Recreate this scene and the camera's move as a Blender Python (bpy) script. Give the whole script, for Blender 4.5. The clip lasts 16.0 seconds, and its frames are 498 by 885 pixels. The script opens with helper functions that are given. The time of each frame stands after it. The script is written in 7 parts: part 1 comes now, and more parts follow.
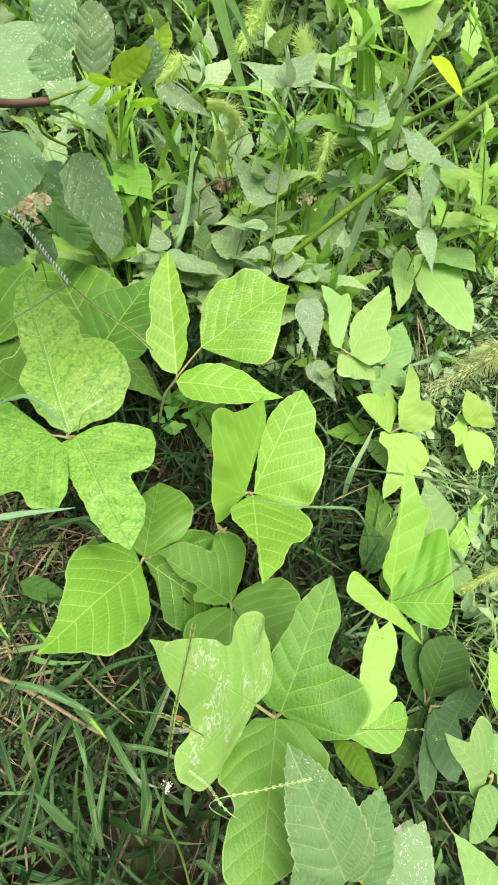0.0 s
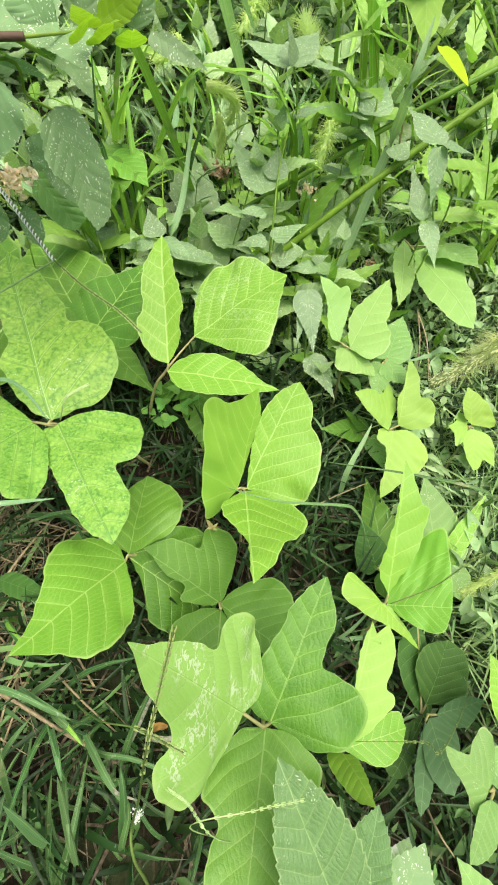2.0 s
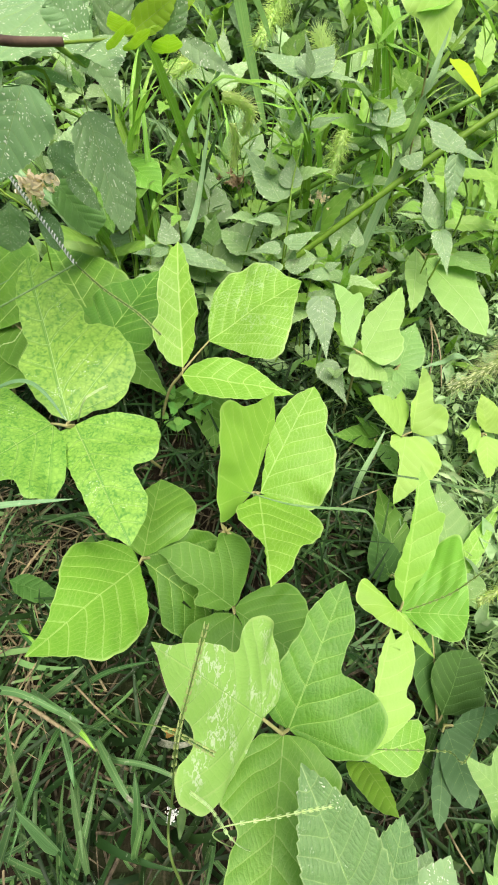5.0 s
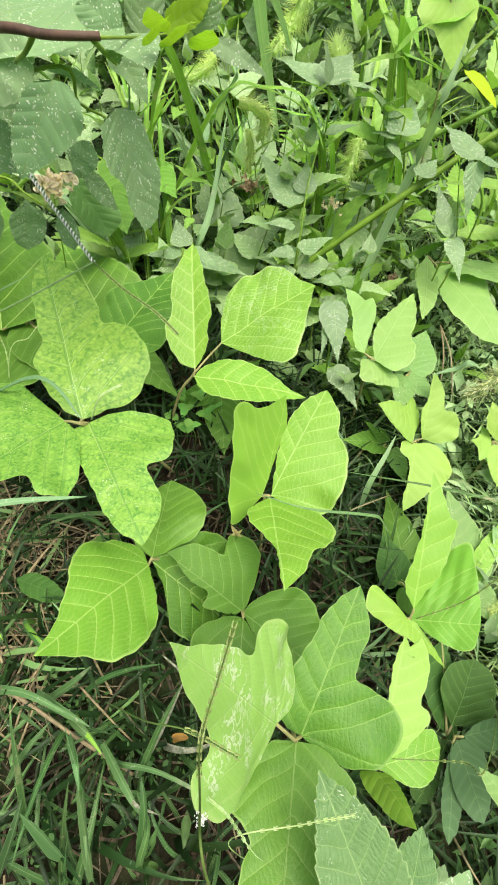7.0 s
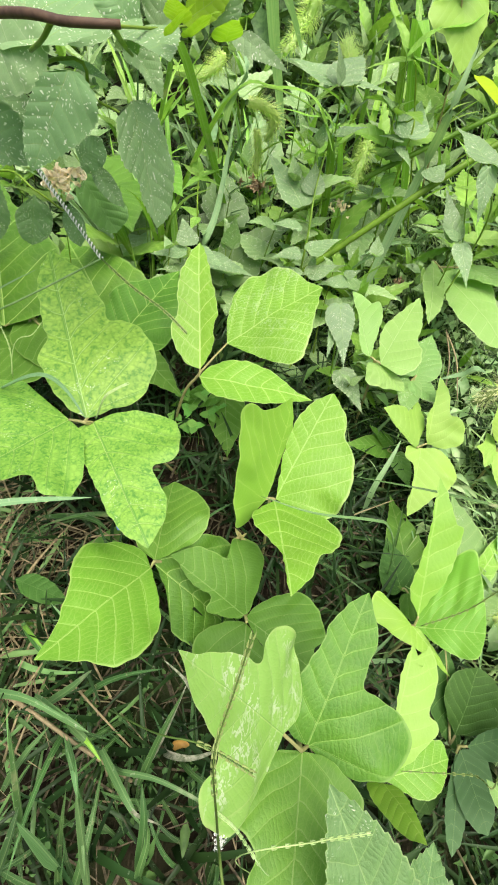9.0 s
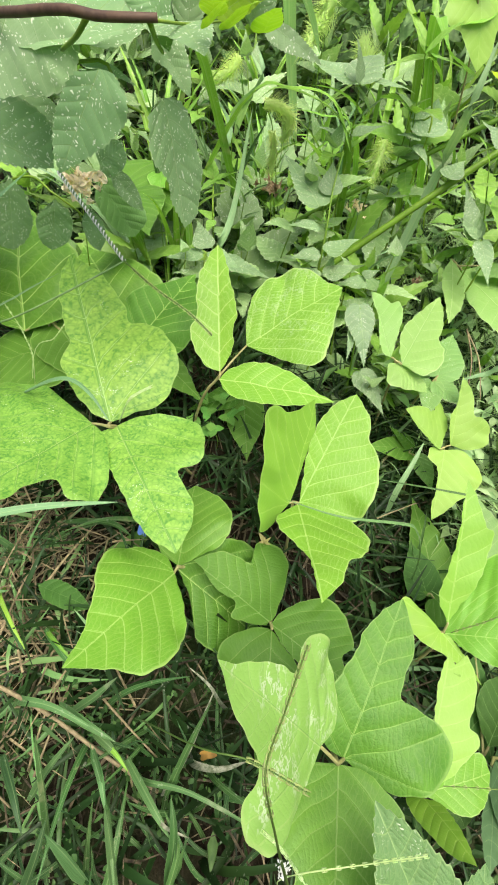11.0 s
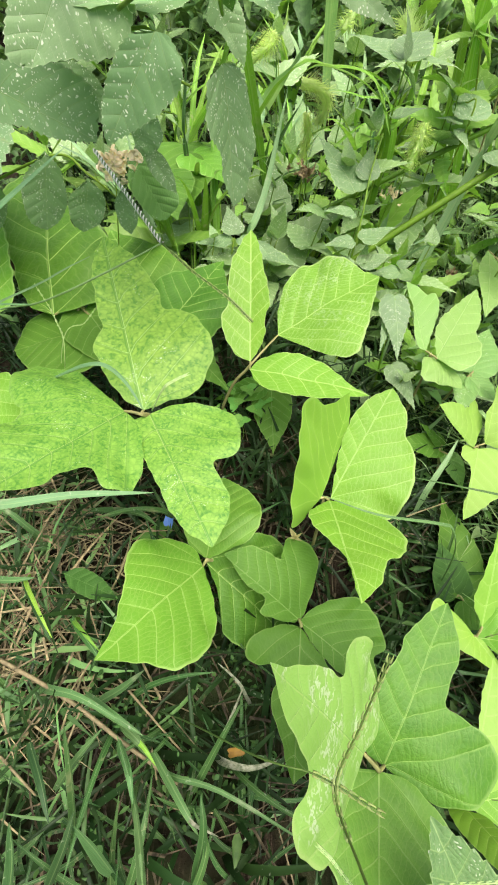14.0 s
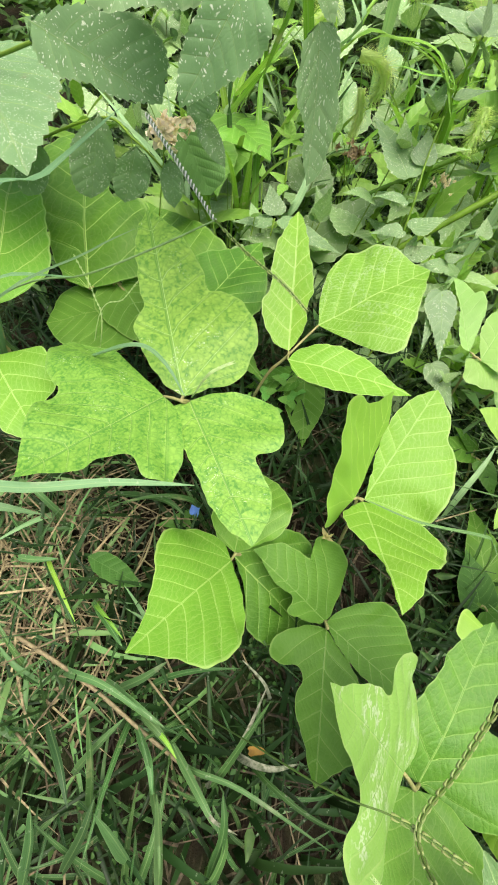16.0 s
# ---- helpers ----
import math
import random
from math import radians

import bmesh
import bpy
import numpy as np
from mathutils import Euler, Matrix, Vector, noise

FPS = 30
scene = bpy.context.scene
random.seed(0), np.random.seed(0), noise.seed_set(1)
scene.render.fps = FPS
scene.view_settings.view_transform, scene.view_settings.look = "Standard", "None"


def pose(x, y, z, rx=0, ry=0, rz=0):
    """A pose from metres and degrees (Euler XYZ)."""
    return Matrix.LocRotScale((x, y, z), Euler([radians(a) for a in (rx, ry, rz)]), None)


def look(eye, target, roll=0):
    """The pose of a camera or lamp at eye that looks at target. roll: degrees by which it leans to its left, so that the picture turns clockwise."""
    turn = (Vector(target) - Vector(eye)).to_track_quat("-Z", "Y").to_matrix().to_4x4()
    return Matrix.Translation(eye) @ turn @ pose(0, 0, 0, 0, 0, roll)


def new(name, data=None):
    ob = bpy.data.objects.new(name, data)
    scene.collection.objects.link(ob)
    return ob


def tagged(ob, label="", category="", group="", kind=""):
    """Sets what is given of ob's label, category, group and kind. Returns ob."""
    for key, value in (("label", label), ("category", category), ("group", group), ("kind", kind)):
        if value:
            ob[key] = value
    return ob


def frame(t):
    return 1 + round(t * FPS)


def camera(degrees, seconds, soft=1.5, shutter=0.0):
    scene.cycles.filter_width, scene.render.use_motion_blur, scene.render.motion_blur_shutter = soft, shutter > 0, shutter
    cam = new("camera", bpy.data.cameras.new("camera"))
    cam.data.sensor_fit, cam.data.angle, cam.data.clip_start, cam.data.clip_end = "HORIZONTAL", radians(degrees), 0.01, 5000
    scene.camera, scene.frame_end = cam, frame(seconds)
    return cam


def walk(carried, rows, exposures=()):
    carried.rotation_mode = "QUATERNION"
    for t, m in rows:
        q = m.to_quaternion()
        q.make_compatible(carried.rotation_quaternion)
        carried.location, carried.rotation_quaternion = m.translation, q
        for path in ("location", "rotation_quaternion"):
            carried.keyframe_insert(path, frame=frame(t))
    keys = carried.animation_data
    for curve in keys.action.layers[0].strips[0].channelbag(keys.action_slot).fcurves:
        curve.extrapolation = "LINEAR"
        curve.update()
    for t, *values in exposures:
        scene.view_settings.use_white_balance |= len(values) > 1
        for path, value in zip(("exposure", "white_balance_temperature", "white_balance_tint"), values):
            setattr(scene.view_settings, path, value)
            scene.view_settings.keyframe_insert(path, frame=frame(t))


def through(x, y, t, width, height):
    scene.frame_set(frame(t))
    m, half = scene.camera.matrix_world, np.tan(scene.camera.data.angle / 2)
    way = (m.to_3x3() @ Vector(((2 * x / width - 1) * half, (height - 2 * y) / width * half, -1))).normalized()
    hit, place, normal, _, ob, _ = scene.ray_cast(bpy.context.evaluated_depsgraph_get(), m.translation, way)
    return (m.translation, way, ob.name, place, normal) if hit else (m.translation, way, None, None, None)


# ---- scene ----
cam = camera(63.6, 16.0, 1.8)
METRES, EYE, TILT, LEAN, TURN = 0.15, 0.51, -60.0, 0.0, 0.0
ROWS = [
    (0.0, 0.0, 0.0, 0.0, 0.0, 0.0, -0.0),
    (0.5, 0.0044, 0.0724, -0.0258, -0.25, 0.02, -0.63),
    (1.0, 0.0066, 0.1074, -0.0506, -0.44, 0.57, -1.03),
    (1.5, 0.0032, 0.1414, -0.0627, -0.22, 0.55, -1.17),
    (2.0, 0.0075, 0.1495, -0.0643, -0.82, 0.2, -1.1),
    (2.5, 0.0066, 0.1436, -0.0752, -0.88, 0.4, -1.07),
    (3.0, 0.0002, 0.1399, -0.0863, -0.35, 1.05, -1.01),
    (3.5, -0.0097, 0.1327, -0.0866, -0.54, 1.33, -0.97),
    (4.0, -0.0294, 0.1398, -0.0865, -0.23, 1.31, -0.95),
    (6.5, -0.1427, 0.1654, -0.1254, -0.46, 1.95, -2.8),
    (7.0, -0.163, 0.1703, -0.1303, -0.27, 2.19, -2.89),
    (7.5, -0.1854, 0.1817, -0.1273, -0.45, 2.02, -3.38),
    (8.0, -0.1966, 0.1964, -0.1229, -0.53, 1.84, -3.66),
    (8.5, -0.2019, 0.2024, -0.1221, -0.9, 2.01, -3.78),
    (9.0, -0.2283, 0.2105, -0.1271, -0.75, 2.42, -3.89),
    (11.5, -0.3486, 0.2661, -0.1402, 0.53, 2.87, -3.42),
    (12.0, -0.3587, 0.2742, -0.1431, 0.47, 2.74, -3.6),
    (12.5, -0.3862, 0.2878, -0.1455, 0.59, 2.47, -4.15),
    (13.0, -0.4252, 0.3057, -0.1474, 0.96, 2.18, -4.62),
    (13.5, -0.463, 0.3213, -0.1511, 1.36, 2.01, -4.84),
    (14.0, -0.5025, 0.3373, -0.1499, 1.65, 1.72, -5.12),
    (14.5, -0.5471, 0.3542, -0.1408, 1.71, 1.25, -5.73),
    (15.0, -0.5984, 0.373, -0.1306, 1.79, 0.69, -6.61),
    (15.5, -0.6629, 0.4003, -0.1215, 1.98, -0.01, -7.97),
    (16.0, -0.7271, 0.43, -0.1181, 2.31, -0.58, -9.15),
]
walk(cam, [(t, pose(0, 0, EYE, TILT, LEAN, TURN) @ pose(METRES * x, METRES * y, METRES * z, 90 + pitch, roll, yaw)) for t, x, y, z, yaw, pitch, roll in ROWS])


# ---- light ----
world = bpy.data.worlds.new("overcast_sky")
scene.world = world
world.use_nodes = True
wn = world.node_tree.nodes
sky = wn.new("ShaderNodeTexSky")
sky.sky_type = "NISHITA"
sky.sun_disc = False
sky.sun_elevation, sky.sun_rotation = radians(77), radians(120)
sky.air_density, sky.dust_density, sky.ozone_density = 0.45, 6.0, 0.4
wn["Background"].inputs["Strength"].default_value = 0.128
world.node_tree.links.new(sky.outputs["Color"], wn["Background"].inputs["Color"])
sun_data = bpy.data.lights.new("sun", "SUN")
sun_data.energy, sun_data.angle, sun_data.color = 2.0, radians(60), (1.0, 0.97, 0.90)
sun = new("sun", sun_data)
sun.matrix_world = look((0.36, -0.21, 1.8), (0, 0, 0))
scene.view_settings.exposure = 0.93


# ---- materials ----
class Nodes:
    """Short notation for building a node material."""

    def __init__(self, name):
        self.mat = bpy.data.materials.new(name)
        self.mat.use_nodes = True
        self.tree = self.mat.node_tree
        self.tree.nodes.clear()
        self.out = self.tree.nodes.new("ShaderNodeOutputMaterial")

    def put(self, value, socket):
        if isinstance(value, bpy.types.NodeSocket):
            self.tree.links.new(value, socket)
        elif isinstance(value, tuple) and socket.type == "RGBA" and len(value) == 3:
            socket.default_value = (*value, 1)
        else:
            socket.default_value = value

    def add(self, kind, output=0, **sockets):
        n = self.tree.nodes.new("ShaderNode" + kind)
        for key, value in sockets.items():
            self.put(value, n.inputs[key])
        return n.outputs[output]

    def math(self, op, a, b=0.0):
        n = self.tree.nodes.new("ShaderNodeMath")
        n.operation = op
        self.put(a, n.inputs[0]), self.put(b, n.inputs[1])
        return n.outputs[0]

    def mix(self, fac, a, b, blend="MIX"):
        n = self.tree.nodes.new("ShaderNodeMix")
        n.data_type, n.blend_type = "RGBA", blend
        self.put(fac, n.inputs[0]), self.put(a, n.inputs[6]), self.put(b, n.inputs[7])
        return n.outputs[2]

    def band(self, value, low, high):
        n = self.tree.nodes.new("ShaderNodeMapRange")
        n.interpolation_type = "SMOOTHSTEP"
        self.put(value, n.inputs[0])
        n.inputs[1].default_value, n.inputs[2].default_value = low, high
        return n.outputs[0]

    def coords(self, which="Object"):
        return self.tree.nodes.new("ShaderNodeTexCoord").outputs[which]

    def scaled(self, vec, x, y, z):
        n = self.tree.nodes.new("ShaderNodeMapping")
        self.put(vec, n.inputs[0])
        n.inputs["Scale"].default_value = (x, y, z)
        return n.outputs[0]

    def noise(self, vec, scale, detail=3.0, rough=0.55):
        return self.add("TexNoise", 0, Vector=vec, Scale=scale, Detail=detail, Roughness=rough)

    def cells(self, vec, scale, feature="F1", output="Distance"):
        n = self.tree.nodes.new("ShaderNodeTexVoronoi")
        n.feature = feature
        self.put(vec, n.inputs["Vector"]), self.put(scale, n.inputs["Scale"])
        return n.outputs[output]

    def random(self):
        return self.tree.nodes.new("ShaderNodeObjectInfo").outputs["Random"]

    def island(self):
        return self.tree.nodes.new("ShaderNodeNewGeometry").outputs["Random Per Island"]

    def bump(self, height, strength, distance):
        return self.add("Bump", 0, Strength=strength, Distance=distance, Height=height)

    def vary(self, colour, rnd, dark, light, hue=0.0):
        n = self.tree.nodes.new("ShaderNodeHueSaturation")
        self.put(colour, n.inputs["Color"])
        span = self.tree.nodes.new("ShaderNodeMapRange")
        self.put(rnd, span.inputs[0])
        span.inputs[3].default_value, span.inputs[4].default_value = dark, light
        self.put(span.outputs[0], n.inputs["Value"])
        if hue:
            turn = self.tree.nodes.new("ShaderNodeMapRange")
            self.put(self.math("FRACT", self.math("MULTIPLY", rnd, 7.31)), turn.inputs[0])
            turn.inputs[3].default_value, turn.inputs[4].default_value = 0.5 - hue, 0.5 + hue
            self.put(turn.outputs[0], n.inputs["Hue"])
        return n.outputs[0]

    def finish(self, colour, rough, normal=None, through=0.0, tint=(1, 1, 1), gloss=0.4, sheen=0.0):
        s = self.tree.nodes.new("ShaderNodeBsdfPrincipled")
        self.put(colour, s.inputs["Base Color"]), self.put(rough, s.inputs["Roughness"])
        s.inputs["Specular IOR Level"].default_value = gloss
        if sheen:
            s.inputs["Sheen Weight"].default_value = sheen
            s.inputs["Sheen Roughness"].default_value = 0.6
        if normal:
            self.put(normal, s.inputs["Normal"])
        end = s.outputs[0]
        if through:
            tr = self.add("BsdfTranslucent", 0, Color=self.mix(1.0, colour, tint, "MULTIPLY"))
            m = self.tree.nodes.new("ShaderNodeMixShader")
            m.inputs[0].default_value = through
            self.put(end, m.inputs[1]), self.put(tr, m.inputs[2])
            end = m.outputs[0]
        self.put(end, self.out.inputs["Surface"])
        return self.mat


def leaf_material(name, base, deep, pale, mottle=0.3, net=0.2, dust=0.0, through=0.32, rough=0.45, spread=0.08, gloss=0.35, speckle=0.0, stain=0.0, unit=1.0, pucker=0.6, relief=0.34, line=0.6):
    """Leaf blade: net of fine veins, mottling between them, blotches, specks of dust, a pale rim."""
    n = Nodes(name)
    uv, ob = n.coords("UV"), n.scaled(n.coords("Object"), unit, unit, unit)
    across = n.tree.nodes.new("ShaderNodeSeparateXYZ")
    n.put(uv, across.inputs[0])
    mid = n.math("ABSOLUTE", n.math("SUBTRACT", across.outputs[0], 0.5))
    sheet = n.tree.nodes.new("ShaderNodeUVMap")
    sheet.uv_map = "Flat"
    flat = sheet.outputs[0]
    split = n.tree.nodes.new("ShaderNodeSeparateXYZ")
    n.put(n.mix(0.012, flat, n.add("TexNoise", 1, Vector=flat, Scale=14.0, Detail=2.0)), split.inputs[0])
    out, up = n.math("ABSOLUTE", split.outputs[0]), split.outputs[1]
    slope = n.math("ADD", 0.72, n.math("MULTIPLY", out, 0.45))
    upper = n.math("DIVIDE", n.math("SUBTRACT", up, n.math("MULTIPLY", slope, out)), 0.14)
    lower = n.math("DIVIDE", n.math("SUBTRACT", n.math("ARCTAN2", up, n.math("ADD", out, 0.0001)), n.math("ARCTAN2", slope, 1.0)), 0.5)
    above = n.math("GREATER_THAN", upper, 0.0)
    rank = n.math("ADD", n.math("MULTIPLY", upper, above), n.math("MULTIPLY", lower, n.math("SUBTRACT", 1.0, above)))
    rib = n.math("ABSOLUTE", n.math("SUBTRACT", n.math("FRACT", n.math("ADD", rank, 5.0)), 0.5))
    drift = n.math("ADD", n.math("MULTIPLY", n.math("FLOOR", n.math("ADD", rank, 5.0)), 0.37), n.math("MULTIPLY", n.noise(n.scaled(flat, 7, 7, 1), 1.0, 2.0), 3.0))
    rung = n.math("FRACT", n.math("ADD", n.math("ADD", n.math("MULTIPLY", out, 27.0), n.math("MULTIPLY", up, 12.0)), drift))
    edge = n.math("MULTIPLY", n.math("ABSOLUTE", n.math("SUBTRACT", rung, 0.5)), 0.9)
    small = n.cells(n.scaled(n.mix(0.02, flat, n.add("TexNoise", 1, Vector=flat, Scale=30.0, Detail=1.0)), 34, 34, 1), 1.0, "DISTANCE_TO_EDGE")
    net_small = n.math("SUBTRACT", 1.0, n.band(small, 0.0, 0.09))
    veins = n.math("MAXIMUM", n.math("MULTIPLY", n.math("SUBTRACT", 1.0, n.band(edge, 0.02, 0.09)), n.band(out, 0.01, 0.05)), n.math("MULTIPLY", net_small, 0.55))
    fine = n.cells(ob, 900.0, "DISTANCE_TO_EDGE")
    blotch = n.band(n.noise(ob, 30.0, 4.0), 0.38, 0.66)
    grain = n.noise(ob, 500.0, 2.0)
    tone = n.mix(n.math("MULTIPLY", blotch, mottle), base, deep)
    if speckle:
        patch = n.band(n.noise(ob, 120.0, 4.0, 0.62), 0.36, 0.64)
        fleck = n.band(n.noise(n.scaled(flat, 46, 46, 1), 1.0, 2.0, 0.5), 0.38, 0.60)
        near = n.math("SUBTRACT", 1.0, n.band(small, 0.0, 0.24))
        mosaic = n.math("ADD", n.math("MULTIPLY", n.math("MULTIPLY", patch, fleck), 0.75), n.math("MULTIPLY", near, 0.35))
        along = n.math("MAXIMUM", n.math("MULTIPLY", n.band(rib, 0.36, 0.48), n.math("ADD", n.math("MULTIPLY", patch, 0.5), 0.5)), n.math("SUBTRACT", 1.0, n.band(out, 0.003, 0.014)))
        tone = n.mix(n.math("MULTIPLY", n.math("MAXIMUM", mosaic, along), speckle), tone, deep)
    tone = n.mix(n.math("MULTIPLY", n.math("SUBTRACT", 1.0, n.band(rib, 0.10, 0.42)), 0.28), tone, deep)
    tone = n.mix(n.math("MULTIPLY", n.math("MULTIPLY", veins, n.math("ADD", n.noise(ob, 60.0, 2.0), 0.1)), net), tone, pale)
    tone = n.mix(n.math("MULTIPLY", grain, 0.12), tone, deep)
    lines = n.math("MAXIMUM", n.math("SUBTRACT", 1.0, n.band(out, 0.0012, 0.0045)), n.math("MULTIPLY", n.band(rib, 0.455, 0.495), 0.7))
    lines = n.math("MAXIMUM", lines, n.math("MULTIPLY", n.band(mid, 0.474, 0.494), 0.95))
    tone = n.mix(n.math("MULTIPLY", lines, line), tone, pale)
    if dust:
        spots = n.cells(n.scaled(n.mix(0.015, ob, n.add("TexNoise", 1, Vector=ob, Scale=90.0)), 1.0, 1.0, 0.75), 520.0, "F1")
        pick = n.band(n.noise(ob, 34.0, 3.0), 0.58 - 0.36 * dust, 0.72 - 0.30 * dust)
        sizes = n.band(n.noise(ob, 130.0, 1.0), 0.40, 0.52)
        speck = n.math("MULTIPLY", n.math("MULTIPLY", n.math("SUBTRACT", 1.0, n.band(spots, 0.14, 0.34)), pick), sizes)
        film = n.math("MULTIPLY", n.noise(ob, 75.0, 4.0), 0.20 * dust)
        tone = n.mix(film, tone, (0.40, 0.46, 0.34))
        tone = n.mix(n.math("MULTIPLY", speck, 0.9), tone, (0.80, 0.84, 0.68))
        brown = n.band(n.noise(ob, 16.0, 4.0), 0.66, 0.74)
        tone = n.mix(n.math("MULTIPLY", brown, 0.5 * dust), tone, (0.26, 0.20, 0.11))
    if stain:
        patch = n.band(n.noise(ob, 26.0, 2.0), 0.47, 0.58)
        streak = n.math("SUBTRACT", 1.0, n.band(n.math("ABSOLUTE", n.math("SUBTRACT", n.noise(n.scaled(ob, 1.0, 0.7, 1.0), 150.0, 3.0, 0.6), 0.52)), 0.012, 0.045))
        tone = n.mix(n.math("MULTIPLY", n.math("MULTIPLY", patch, streak), stain), tone, (0.72, 0.76, 0.60))
    tone = n.vary(tone, n.random(), 1 - spread, 1 + spread, 0.006)
    bulge = n.math("SUBTRACT", 1.0, n.math("POWER", n.math("MULTIPLY", rib, 2.0), 3.0))
    height = n.math("ADD", n.math("MULTIPLY", bulge, 1.0), n.math("MULTIPLY", n.band(edge, 0.0, 0.32), 0.24))
    height = n.math("ADD", height, n.math("MULTIPLY", n.band(small, 0.0, 0.25), 0.16))
    height = n.math("ADD", height, n.math("MULTIPLY", n.band(fine, 0.0, 0.3), 0.06))
    height = n.math("ADD", height, n.math("MULTIPLY", n.noise(ob, 130.0, 2.0), 0.5 * pucker))
    shine = n.math("ADD", rough - 0.06, n.math("MULTIPLY", n.noise(ob, 220.0, 3.0), 0.14))
    return n.finish(tone, shine, n.bump(height, relief, 0.0014), through, (0.9, 1.0, 0.5), gloss)


def plain_plant(name, base, deep, rough=0.5, through=0.2, spread=0.25, scale=120.0, per_island=False, stretch=(1, 1, 1), gloss=0.25, hue=0.012):
    n = Nodes(name)
    ob = n.scaled(n.coords("Object"), *stretch)
    tone = n.mix(n.band(n.noise(ob, scale, 4.0), 0.35, 0.68), base, deep)
    tone = n.mix(n.math("MULTIPLY", n.noise(ob, scale * 0.13, 2.0), 0.4), tone, deep)
    tone = n.vary(tone, n.island() if per_island else n.random(), 1 - spread, 1 + spread, hue)
    return n.finish(tone, rough, n.bump(n.noise(ob, scale * 2, 2.0), 0.25, 0.0006), through, (0.95, 1, 0.6), gloss)


def grass_material(name, base, deep, dry, per_island=False, rough=0.42, spread=0.25):
    """Grass blade: ribs along the blade, drying patches."""
    n = Nodes(name)
    uv, ob = n.coords("UV"), n.coords("Object")
    ribs = n.noise(n.scaled(uv, 26, 1.2, 1), 1.0, 2.0)
    tone = n.mix(n.band(ribs, 0.35, 0.65), base, deep)
    split = n.tree.nodes.new("ShaderNodeSeparateXYZ")
    n.put(uv, split.inputs[0])
    mid = n.math("ABSOLUTE", n.math("SUBTRACT", split.outputs[0], 0.5))
    pale = n.math("MAXIMUM", n.math("SUBTRACT", 1.0, n.band(mid, 0.02, 0.07)), n.math("MULTIPLY", n.band(mid, 0.42, 0.49), 0.7))
    tone = n.mix(n.math("MULTIPLY", pale, 0.0 if per_island else 0.28), tone, (0.42, 0.55, 0.25))
    tone = n.mix(n.math("MULTIPLY", n.band(n.noise(ob, 22.0, 4.0), 0.62, 0.75), 0.8), tone, dry)
    tone = n.mix(n.math("MULTIPLY", n.band(n.noise(ob, 160.0, 3.0), 0.64, 0.72), 0.35), tone, (0.55, 0.58, 0.45))
    tone = n.vary(tone, n.island() if per_island else n.random(), 1 - spread, 1 + spread, 0.012)
    return n.finish(tone, rough, n.bump(ribs, 0.3, 0.0005), 0.3, (0.95, 1, 0.6), 0.28)


M_BRIGHT = leaf_material("leaf_bright", (0.235, 0.47, 0.042), (0.175, 0.40, 0.028), (0.52, 0.69, 0.24), 0.35, 0.5, pucker=1.3, relief=0.26)
M_BRIGHT_PALE = leaf_material("leaf_bright_pale", (0.265, 0.485, 0.055), (0.21, 0.43, 0.04), (0.44, 0.62, 0.17), 0.3, 0.2, relief=0.22, line=0.45)
M_FRESH = leaf_material("leaf_fresh", (0.185, 0.425, 0.038), (0.135, 0.35, 0.024), (0.45, 0.63, 0.20), 0.40, 0.4, pucker=1.6, relief=0.2)
M_MEDIUM = leaf_material("leaf_medium", (0.125, 0.295, 0.027), (0.07, 0.20, 0.016), (0.29, 0.46, 0.12), 0.7, 0.35, pucker=2.0, relief=0.45)
M_FLECKED = leaf_material("leaf_flecked", (0.225, 0.46, 0.042), (0.175, 0.40, 0.028), (0.54, 0.71, 0.27), 0.30, 0.75, stain=0.25)
M_SOFT = leaf_material("leaf_soft_green", (0.29, 0.49, 0.13), (0.23, 0.43, 0.09), (0.44, 0.60, 0.24), 0.3, 0.3)
M_LIME = leaf_material("leaf_lime", (0.335, 0.54, 0.09), (0.28, 0.49, 0.065), (0.47, 0.65, 0.19), 0.25, 0.2, through=0.34, relief=0.16, line=0.4)
M_MOTTLED = leaf_material("leaf_mottled", (0.33, 0.56, 0.085), (0.085, 0.26, 0.028), (0.34, 0.52, 0.13), 0.1, 0.0, 0.03, spread=0.05, speckle=0.88, pucker=2.0, line=0.3)
M_MID = leaf_material("leaf_mid_green", (0.16, 0.355, 0.036), (0.10, 0.255, 0.022), (0.34, 0.52, 0.14), 0.55, 0.3, pucker=1.8, relief=0.26)
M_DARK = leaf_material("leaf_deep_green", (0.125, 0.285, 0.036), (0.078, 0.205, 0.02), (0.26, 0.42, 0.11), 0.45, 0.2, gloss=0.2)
M_PALE = leaf_material("leaf_pale", (0.23, 0.43, 0.11), (0.16, 0.34, 0.07), (0.40, 0.55, 0.22), 0.4, 0.25, 0.2, pucker=3.0)
M_STAINED = leaf_material("leaf_stained", (0.30, 0.525, 0.115), (0.245, 0.46, 0.08), (0.42, 0.56, 0.19), 0.3, 0.25, 0.0, stain=0.55, pucker=1.5)
M_DUSTY = leaf_material("leaf_dusty", (0.21, 0.38, 0.145), (0.145, 0.29, 0.095), (0.30, 0.41, 0.19), 0.45, 0.2, 1.0, 0.3, 0.6, relief=0.18)
M_DUSTY_PALE = leaf_material("leaf_dusty_pale", (0.28, 0.445, 0.185), (0.20, 0.36, 0.13), (0.44, 0.55, 0.32), 0.4, 0.2, 1.25, 0.35, 0.55, relief=0.2)
M_SMOOTH = leaf_material("leaf_smooth", (0.165, 0.34, 0.09), (0.12, 0.27, 0.06), (0.26, 0.42, 0.15), 0.3, 0.0, 0.15, 0.3, 0.5)
